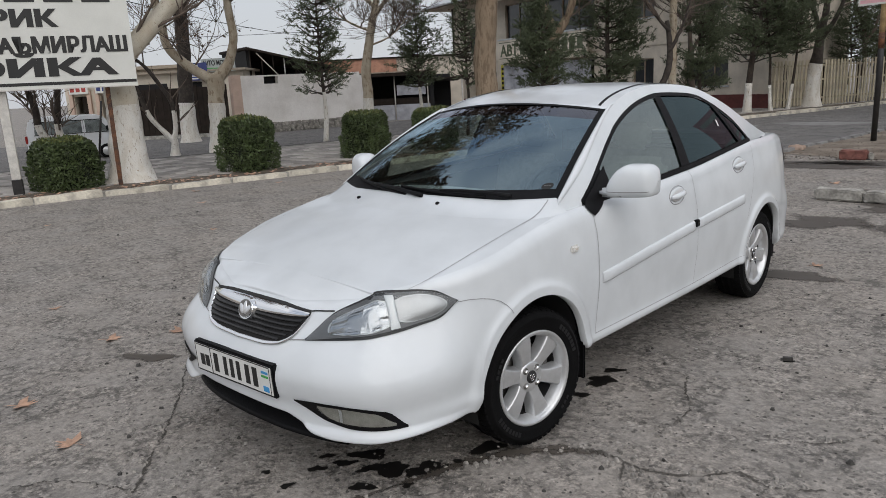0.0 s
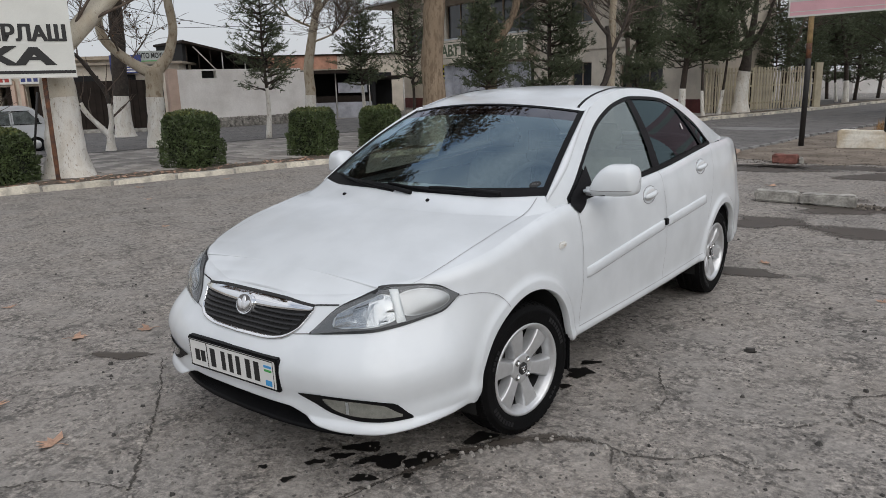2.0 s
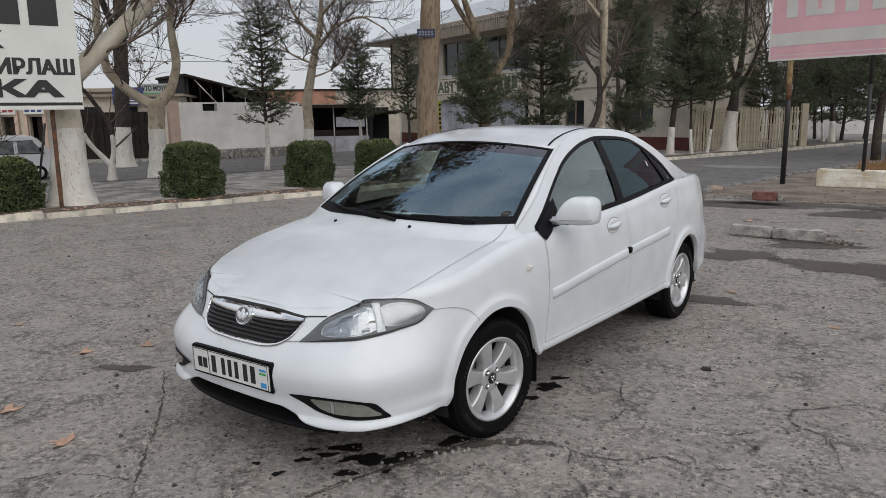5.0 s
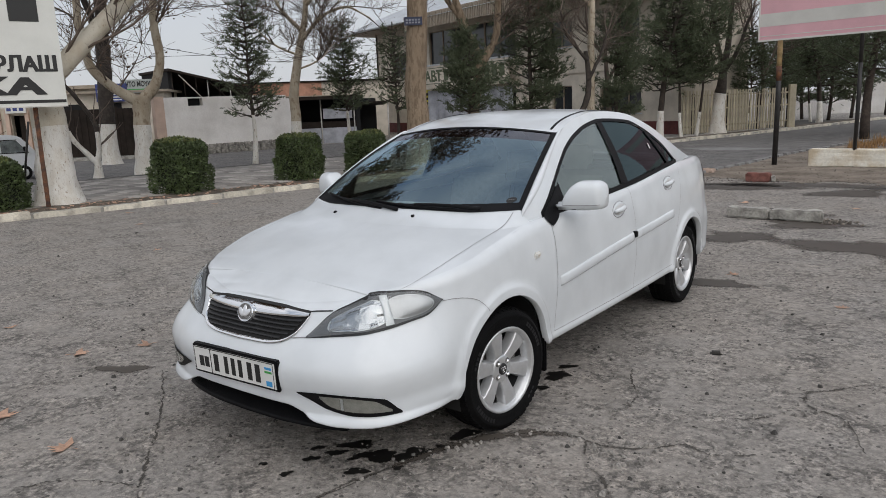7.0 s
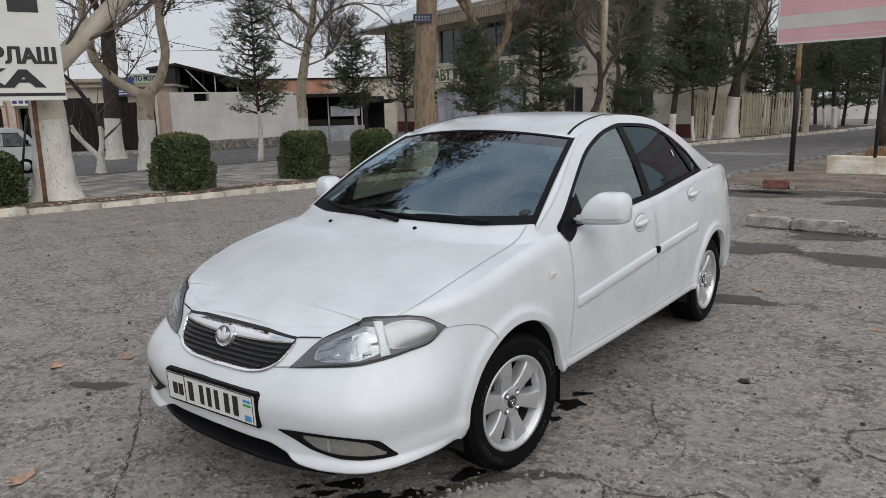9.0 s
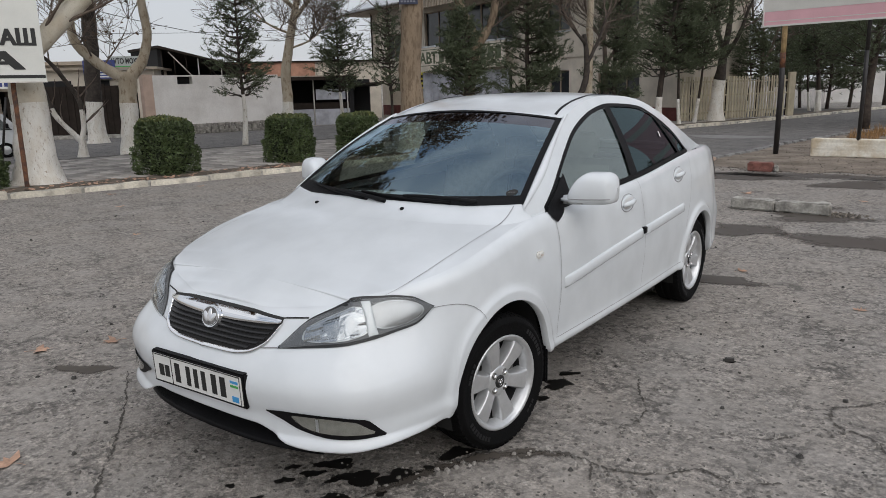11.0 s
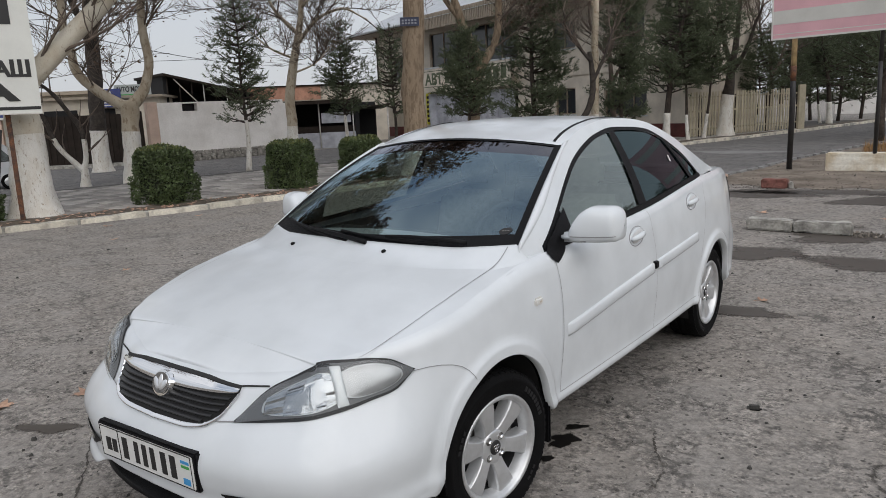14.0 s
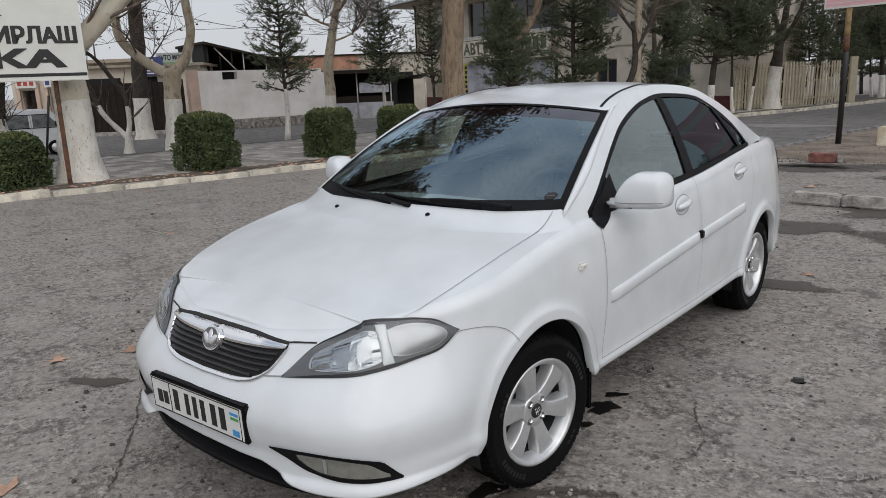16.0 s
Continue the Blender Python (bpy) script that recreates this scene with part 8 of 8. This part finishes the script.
# white yard wall with a stone foot, shed and gate behind the side street
W0, W1 = Vector((-23.0, 13.6, 0)), Vector((-21.85, 18.75, 0))
WT = math.degrees(math.atan2(W1.y - W0.y, W1.x - W0.x))
wl_ = thing("yard_wall", "stained white yard wall on a rubble foot", "wall", W0, WT, kind="structure")
wlen = (W1 - W0).length
wall_with_holes("wall_face", wlen, 2.27, 0.3, [(0.95, 1.55, 1.93, 2.22)], M_WHITEW, wl_)
part("return_wall", box_bm((wlen + 0.004, 0.0, 0.0), (wlen + 0.3, 2.6, 2.12)), M_WHITEW, wl_)
part("pink_jamb", box_bm((-0.38, -0.02, 0), (-0.004, 0.32, 2.3), 0.01), M_PINKR, wl_)
# near-black panel paints the shade inside the wall opening
part("opening_back", box_bm((0.9, 0.304, 1.88), (1.6, 0.34, 2.26)), M_SHADED, wl_)
rnd = random.Random(17)
for j in range(3):
    x = 0.05
    while x < wlen - 0.1:
        w, h = 0.16 + 0.2 * rnd.random(), 0.12 + 0.03 * rnd.random()
        part("stone", box_bm((x, -0.26 + 0.06 * j + 0.04 * rnd.random(), 0.13 * j), (min(wlen, x + w - 0.012), -0.003, 0.13 * j + h), 0.025), M_PLINTH, wl_)
        x += w
sh = thing("open_shed", "open shed with a dark sheet roof on white trusses", "shed", W0, WT)
zr = lambda x: 3.45 - 0.225 * (x - 2.5)
link_mesh("sheet_roof", [(x, y, zr(x) + d) for d in (0, 0.1) for x, y in ((2.0, 4.5), (6.3, 4.5), (6.3, 8.4), (2.0, 8.4))], [(3, 2, 1, 0), (4, 5, 6, 7), (0, 1, 5, 4), (1, 2, 6, 5), (2, 3, 7, 6), (3, 0, 4, 7)], M_DARKM, sh, "", False)
# walls coloured near-black to hold the shade under the shed roof
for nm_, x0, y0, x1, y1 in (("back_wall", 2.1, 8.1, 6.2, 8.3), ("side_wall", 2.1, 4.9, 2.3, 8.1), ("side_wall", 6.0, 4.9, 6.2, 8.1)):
    link_mesh(nm_, [(x, y, z) for x, y in ((x0, y0), (x1, y0), (x1, y1), (x0, y1)) for z in (0, zr(x) - 0.004)], [(0, 2, 3, 1), (2, 4, 5, 3), (4, 6, 7, 5), (6, 0, 1, 7), (1, 3, 5, 7)], M_SHADED, sh, "", False)
part("tie_beam", box_bm((2.1, 4.66, 2.16), (6.2, 4.74, 2.24)), M_DARKM, sh)
for k in range(8):
    x = 2.2 + 0.55 * k
    link_mesh("truss_post", *tube([(x, 4.7, 0.0 if k in (0, 7) else 2.2), (x, 4.7, zr(x))], 0.03, 6), M_POST if k in (3, 5) else M_DARKM, sh)
for x, x2 in ((2.5, 3.6), (3.9, 4.8)):
    link_mesh("truss_brace", *tube([(x, 4.66, zr(x) - 0.05), (x2, 4.66, 2.26)], 0.026, 6), M_POST if x < 3 else M_DARKM, sh)

G0, G1 = Vector((-26.1, 10.85, 0)), Vector((-23.35, 13.05, 0))
GT = math.degrees(math.atan2(G1.y - G0.y, G1.x - G0.x))
gt_ = thing("sheet_gate", "dark brown sheet-metal gate between posts", "gate", G0, GT)
glen = (G1 - G0).length
for k in range(3):
    x = glen * k / 3
    lf_ = part("leaf", box_bm((x + 0.02, 0.0, 0.12), (x + glen / 3 - 0.02, 0.05, 1.93), 0.01), M_DARKM, gt_)
    for j in range(1, 5):
        part("rib", box_bm((x + j * glen / 15, -0.03, 0.12), (x + j * glen / 15 + 0.04, -0.002, 1.93)), M_DARKM, lf_)
for k in range(4):
    x = glen * k / 3
    part("post", box_bm((x - 0.06, -0.04, 0), (x + 0.06, 0.10, 2.0), 0.01), M_DARKM, gt_)
part("threshold", box_bm((0, -0.35, 0), (glen, -0.05, 0.13), 0.01), M_CONC, gt_)

# workshop behind the gate, with its two boards
wk = thing("workshop", "low cream workshop behind the sheet gate", "workshop", (-31.0, 10.4, 0), math.degrees(math.atan2(4.8, 4.5)))
part("wall", box_bm((2.0, 0, 0), (7.2, 3, 2.62)), M_CREAM, wk)
part("flat_roof", box_bm((1.8, -0.3, 2.62), (7.4, 3.3, 2.72)), M_FASCIA, wk)
# flat near-black panels on the wall paint the unlit depth of two openings
for x0, x1 in ((2.6, 3.9), (4.6, 5.4)):
    part("opening", box_bm((x0, -0.02, 0.4), (x1, -0.004, 2.2)), M_SHADED, wk)
sb = thing("blue_shop_sign", "dark blue board with white lettering on the workshop", "sign", (-27.55, 13.7, 2.26), 47)
part("board", box_bm((-0.25, -0.1, 0.0), (1.0, -0.05, 0.74)), M_SBLUE, sb)
letters("AVTO", 0.40, 0.003, M_BOARD, sb, pose(-0.2, -0.104, 0.40), width=0.85)
for k in range(3):
    part("bar", box_bm((0.1, -0.103, 0.05 + 0.11 * k), (0.75, -0.1, 0.1 + 0.11 * k)), M_BOARD, sb)
part("bracket", box_bm((-0.2, -0.05, 0.0), (-0.12, 0.2, 0.5)), M_DARKM, sb)
sb = thing("car_wash_sign", "pale board with dark lettering above the gate", "sign", (-27.08, 14.3, 2.6), 47)
part("board", box_bm((0.0, -0.1, 0.0), (1.45, -0.05, 0.55)), M_PALEB, sb)
letters("AVTO MOYKA", 0.30, 0.003, M_BLACK, sb, pose(0.06, -0.104, 0.26), width=1.3)
part("bar", box_bm((0.15, -0.103, 0.08), (1.2, -0.1, 0.16)), M_GREEN, sb)
part("bracket", box_bm((0.2, -0.05, 0.0), (0.28, 0.2, 0.5)), M_DARKM, sb)

# row of small shops
S0, S1 = Vector((-33.4, 10.8, 0)), Vector((-29.4, 14.7, 0))
sp = thing("shop_row", "row of low cream shops with dark doorways", "shops", S0, math.degrees(math.atan2(S1.y - S0.y, S1.x - S0.x)))
slen = (S1 - S0).length
doors = [(0.40 + 1.2 * k, 1.0 + 1.2 * k, 0.0, 1.85) for k in range(4)]
wall_with_holes("front_wall", slen, 2.9, 0.3, doors, M_CREAM, sp)
# near-black panel paints the dark inside of the doorways
part("back_room", box_bm((0.02, 1.6, 0), (slen, 1.8, 2.9)), M_SHADED, sp)
part("side_wall", box_bm((0.0, 0.304, 0), (0.2, 5, 2.9)), M_CREAM, sp)
part("flat_roof", box_bm((-0.2, -0.4, 2.9), (slen + 0.2, 5, 3.05)), M_FASCIA, sp)
for k in range(4):
    x = 0.40 + 1.2 * k
    for x0 in (x - 0.2, x + 0.62):
        part("pilaster", box_bm((x0, -0.16, 0), (x0 + 0.17, -0.004, 2.1), 0.01), M_PINKR, sp)
    part("door", box_bm((x + 0.25, 0.2, 0), (x + 0.6, 0.26, 1.85)), M_DARKM, sp)
    bl = part("shop_sign", box_bm((x - 0.12, -0.24, 1.95), (x + 0.75, -0.18, 2.45), 0.01), M_BOARD, sp)
    for j in range(3):
        part("bar", box_bm((x + 0.26 * j - 0.05, -0.246, 2.05), (x + 0.26 * j + 0.13, -0.241, 2.35)), M_SBLUE if k % 3 else M_SRED, bl)

# salmon house, market shelter, lean-to
ob_ = thing("salmon_house", "low salmon-coloured house behind the market shelter", "house", (-31.4, 22.4, 0), math.degrees(math.atan2(4.35, 4.24)))
part("wall", box_bm((0, 0, 0), (5.6, 4, 3.12)), M_ORANGE, ob_)
part("grey_gable", box_bm((5.61, 0.1, 0), (9.3, 4, 3.1)), M_CREAM, ob_)
part("coping", box_bm((-0.1, -0.1, 3.12), (9.35, 4.1, 3.19), 0.01), M_DARKM, ob_)
mk = thing("market_shelter", "dark market shelter with posts and a low grey wall", "shelter", (-24.35, 19.65, 0), math.degrees(math.atan2(2.6, 2.4)))
part("roof", box_bm((-0.6, -0.5, 2.04), (4.5, 3, 2.2)), M_DARKM, mk)
part("eaves_strip", box_bm((-0.6, -0.53, 2.19), (4.5, -0.503, 2.24)), M_FASCIA, mk)
part("low_wall", box_bm((0.3, 0, 0), (4.2, 0.12, 0.72), 0.01), M_SHEETC, mk)
part("counter_front", box_bm((0.3, 0.02, 0.724), (4.2, 0.06, 1.02)), M_DARKM, mk)
# back and sides coloured near-black for the shade under the shelter
part("back_wall", box_bm((-0.5, 2.5, 0), (4.3, 2.7, 2.04)), M_SHADED, mk)
part("side_wall", box_bm((-0.6, 0, 0), (-0.4, 2.5, 2.04)), M_SHADED, mk)
part("side_wall", box_bm((4.2, 0.13, 0), (4.4, 2.5, 2.04)), M_SHADED, mk)
for x in (0.4, 1.3, 2.55, 4.1):
    link_mesh("post", *tube([(x, -0.05, 0), (x, -0.05, 2.04)], 0.03, 6), M_POST, mk)
part("pale_board", box_bm((2.65, -0.12, 1.15), (4.0, -0.08, 1.62)), M_SHEETC, mk)
ln = thing("lean_to", "small lean-to canopy on posts against the building", "canopy", (-22.6, 24.0, 0), math.degrees(math.atan2(2.6, 2.4)))
link_mesh("roof", [(x, y, z + d) for d in (0, 0.07) for x, y, z in ((-0.3, -0.5, 1.80), (1.6, -0.5, 1.84), (1.6, 3.0, 1.72), (-0.3, 3.0, 1.70))], [(3, 2, 1, 0), (4, 5, 6, 7), (0, 1, 5, 4), (1, 2, 6, 5), (2, 3, 7, 6), (3, 0, 4, 7)], M_DARKM, ln, "", False)
for x in (0.0, 1.5):
    link_mesh("post", *tube([(x, -0.3, 0), (x, -0.3, 1.81)], 0.04, 6), M_POST, ln)
# near-black colour stands for the shade at the back of the lean-to
part("back_wall", box_bm((-0.2, 2.7, 0), (1.2, 2.85, 2.1)), M_SHADED, ln)

# picket fence behind the walk
F0, F1 = Vector((-6.55, 24.6, 0)), Vector((-3.95, 30.6, 0))
fn = thing("picket_fence", "tall cream picket fence on a low kerb", "fence", F0, math.degrees(math.atan2(F1.y - F0.y, F1.x - F0.x)))
flen = (F1 - F0).length
bm0 = box_bm((-0.045, -0.012, 0.12), (0.045, 0.012, 1.72), 0.008)
pk_mesh = bpy.data.meshes.new("picket")
bm0.to_mesh(pk_mesh)
bm0.free()
pk_mesh.materials.append(M_PICKET)
k = 0
x = 0.05
while x < flen - 0.4:
    o = new("picket", pk_mesh)
    o.parent = fn
    o.matrix_basis = pose(x, 0, 0, 0, rnd.gauss(0, 0.6), 0)
    x += 0.165
for z in (0.35, 1.0, 1.5):
    part("rail", box_bm((0, 0.012, z), (flen, 0.05, z + 0.06)), M_PICKET, fn)
part("end_panel", box_bm((flen - 0.36, -0.10, 0.0), (flen + 0.05, 0.0, 1.85), 0.01), M_PICKET, fn)
part("base_strip", box_bm((0, -0.08, 0), (flen, 0.12, 0.10), 0.01), M_CONC, fn)
for x in np.arange(0.6, flen, 1.9):
    part("post", box_bm((x, 0.05, 0), (x + 0.08, 0.13, 1.6)), M_DARKM, fn)
# far end of the street
fw = thing("far_white_wall", "long white wall at the far end of the street", "wall", (-6, 52, 0), -6, kind="structure")
part("wall_face", box_bm((0, 0, 0), (26, 0.3, 2.2)), M_WHITEW, fw)

# parked minivan
vn = thing("minivan", "small white minivan parked beyond the hedges", "van", (-19.2, 5.7, 0.0), math.degrees(math.atan2(1.9, 0.75)))
prof = [(-1.62, 0.28), (-1.66, 0.7), (-1.60, 1.25), (-1.50, 1.55), (-1.2, 1.66), (0.7, 1.66), (1.05, 1.58), (1.45, 1.12), (1.66, 0.85), (1.70, 0.45), (1.66, 0.28)]
bm = bmesh.new()
ring = [bm.verts.new((x, -0.70, z)) for x, z in prof]
fc = bm.faces.new(ring)
ex = bmesh.ops.extrude_face_region(bm, geom=[fc])
bmesh.ops.translate(bm, vec=(0, 1.4, 0), verts=[g for g in ex["geom"] if isinstance(g, bmesh.types.BMVert)])
bmesh.ops.recalc_face_normals(bm, faces=bm.faces)
bmesh.ops.bevel(bm, geom=list(bm.edges), offset=0.05, segments=2, affect="EDGES", clamp_overlap=True)
part("body", bm, M_VANW, vn, smooth=False)
for x0, x1, x2, x3 in ((-1.35, -0.62, -0.62, -1.32), (-0.52, 0.28, 0.28, -0.52), (0.40, 1.28, 0.92, 0.40)):
    for sg in (-1, 1):
        link_mesh("window", [(x0, sg * 0.706, 1.02), (x1, sg * 0.706, 1.02), (x2, sg * 0.706, 1.45), (x3, sg * 0.706, 1.45)], [(0, 1, 2, 3)], M_VANGL, vn, "", False)
link_mesh("windscreen", [(1.43, -0.6, 1.16), (1.43, 0.6, 1.16), (1.10, 0.55, 1.56), (1.10, -0.55, 1.56)], [(0, 1, 2, 3)], M_PANE, vn, "", False)
for x in (-1.05, 1.05):
    for sg in (-1, 1):
        v, f = lathe([(0, 0.0), (0.16, 0.0), (0.17, 0.02), (0.27, 0.0), (0.27, -0.15), (0, -0.15)], 24)
        w = link_mesh("wheel", [(x + p[1], sg * (0.70 + p[0]), 0.27 + p[2]) for p in v], f, M_TYRE, vn)
        v, f = lathe([(0, 0.012), (0.15, 0.012), (0.165, 0.0)], 20)
        link_mesh("hub", [(x + p[1], sg * (0.70 + p[0]), 0.27 + p[2]) for p in v], f, M_ALLOY, w)
for x0, x1 in ((-1.38, -0.58), (-0.56, 0.32), (0.36, 1.30)):
    for z0, z1 in ((0.985, 1.015), (1.455, 1.485)):
        part("window_rubber", box_bm((x0, -0.712, z0), (x1 if z0 < 1.2 else min(x1, 0.94), -0.701, z1), 0.003), M_TRIM, vn)
for x in (-0.57, 0.34):
    part("door_joint", box_bm((x - 0.008, -0.708, 0.4), (x + 0.008, -0.699, 1.5)), M_SEAM, vn)
part("door_mirror", box_bm((1.12, -0.86, 1.05), (1.22, -0.72, 1.22), 0.02), M_TRIM, vn)
part("tail_lamp", box_bm((-1.69, -0.69, 0.72), (-1.6, -0.55, 1.0), 0.01), M_RED, vn)
part("bumper", box_bm((-1.74, -0.68, 0.28), (-1.6, 0.68, 0.48), 0.03), M_TRIM, vn)
vn.scale = (0.72, 0.75, 0.74)
# overhead cables
M_CABLE = mat("cable_black", (0.02, 0.02, 0.02), 0.7)
for a, b_, sag in (((-40, 6, 6.5), (-9.6, 26.5, 7.3), 0.9), ((-42, 10, 5.2), (-24, 34, 5.6), 0.6), ((-16, 2, 4.9), (-36, 34, 5.1), 0.8)):
    A_, B_ = Vector(a), Vector(b_)
    pts = [A_ + (B_ - A_) * t - Vector((0, 0, sag * 4 * t * (1 - t))) for t in np.linspace(0, 1, 24)]
    tagged(link_mesh("overhead_cable", *tube(pts, 0.012, 4), M_CABLE), "thin black cable hung across the sky", "cable")
# unseen blocks added around and behind the camera, so reflections meet something
for nm_, x0, y0, w, d, h, tn in (("back", -14, -34, 40, 8, 6.5, 4), ("side", 26, -20, 8, 46, 5.5, 0), ("corner", -46, -30, 8, 30, 5, 0)):
    o = thing("town_house", "plain cream block added out of view to close off reflections", "house", (x0, y0, 0), tn)
    part("wall", box_bm((0, 0, 0), (w, d, h)), M_CREAM, o)
    part("roof", box_bm((-0.5, -0.5, h), (w + 0.5, d + 0.5, h + 0.25)), M_ZINC, o)


# ---- kerb stones and paving slabs ----
kerb = thing("kerb", "limewashed concrete kerb with worn joints", "kerb", kind="structure")
bmk = box_bm((-0.085, -0.5005, 0.0), (0.085, 0.5005, 0.125), 0.007)
bmesh.ops.subdivide_edges(bmk, edges=[e for e in bmk.edges if e.calc_length() > 0.5], cuts=5, use_grid_fill=True)
for v in bmk.verts:
    v.co.x += 0.02 * noise.noise(v.co * 4)
    v.co.z += 0.022 * noise.noise(v.co * 5 + Vector((4, 0, 0))) if v.co.z > 0.05 else 0
kmesh = bpy.data.meshes.new("kerb_stone")
bmk.to_mesh(kmesh)
bmk.free()
kmesh.materials.append(M_KERB)
rnd = random.Random(5)
y = -12.0
while y < 62:
    x0, x1 = kerb_x(y - 0.5), kerb_x(y + 0.5)
    a = math.degrees(math.atan2(x0 - x1, 1.0))
    o = new("kerb_stone", kmesh)
    o.parent = kerb
    o.matrix_basis = pose((x0 + x1) / 2 + rnd.gauss(0, 0.008), y, rnd.gauss(-0.02, 0.008), rnd.gauss(0, 0.4), rnd.gauss(0, 1.0), a + rnd.gauss(0, 0.5))
    y += 1.0 / math.cos(radians(a)) * math.cos(radians(a)) + 0.001

core = []
for y in np.arange(-12.0, 62.0, 0.5):
    core.append([(kerb_x(y) - 0.072, float(y), 0.0), (kerb_x(y) - 0.072, float(y), 0.088), (kerb_x(y) + 0.072, float(y), 0.088), (kerb_x(y) + 0.072, float(y), 0.0)])
link_mesh("joint_mortar", *grid(core), M_CONC, kerb, "", False)

SL = 0.42
slab_v = [(-0.205, -0.205, 0.0), (0.205, -0.205, 0.0), (0.205, 0.205, 0.0), (-0.205, 0.205, 0.0), (-0.198, -0.198, 0.026), (0.198, -0.198, 0.026), (0.198, 0.198, 0.026), (-0.198, 0.198, 0.026)]
slab_f = [(4, 5, 6, 7), (0, 1, 5, 4), (1, 2, 6, 5), (2, 3, 7, 6), (3, 0, 4, 7)]
smesh = bpy.data.meshes.new("slab")
smesh.from_pydata(slab_v, [], slab_f)
smesh.materials.append(M_PAVE)
rest, count = [], 0
for j in range(-24, 70):
    y = j * SL
    for i in range(13):
        x = kerb_x(y) - 1.08 - i * SL
        z = 0.062 + 0.006 * rnd.random()
        if 3.0 < y < 15.0 and i < 10 and count < 300:
            o = new("slab", smesh)
            o.parent = pavement
            o.matrix_basis = pose(x, y, z, rnd.gauss(0, 0.5), rnd.gauss(0, 0.5), 14 + rnd.gauss(0, 0.6))
            count += 1
        else:
            c, s_ = math.cos(radians(14)), math.sin(radians(14))
            rest.append(([(x + p[0] * c - p[1] * s_, y + p[0] * s_ + p[1] * c, z + p[2]) for p in slab_v], slab_f))
o = link_mesh("slabs_beyond", *join(*rest), M_PAVE, pavement, "", False)
o["kind"] = "stuff"
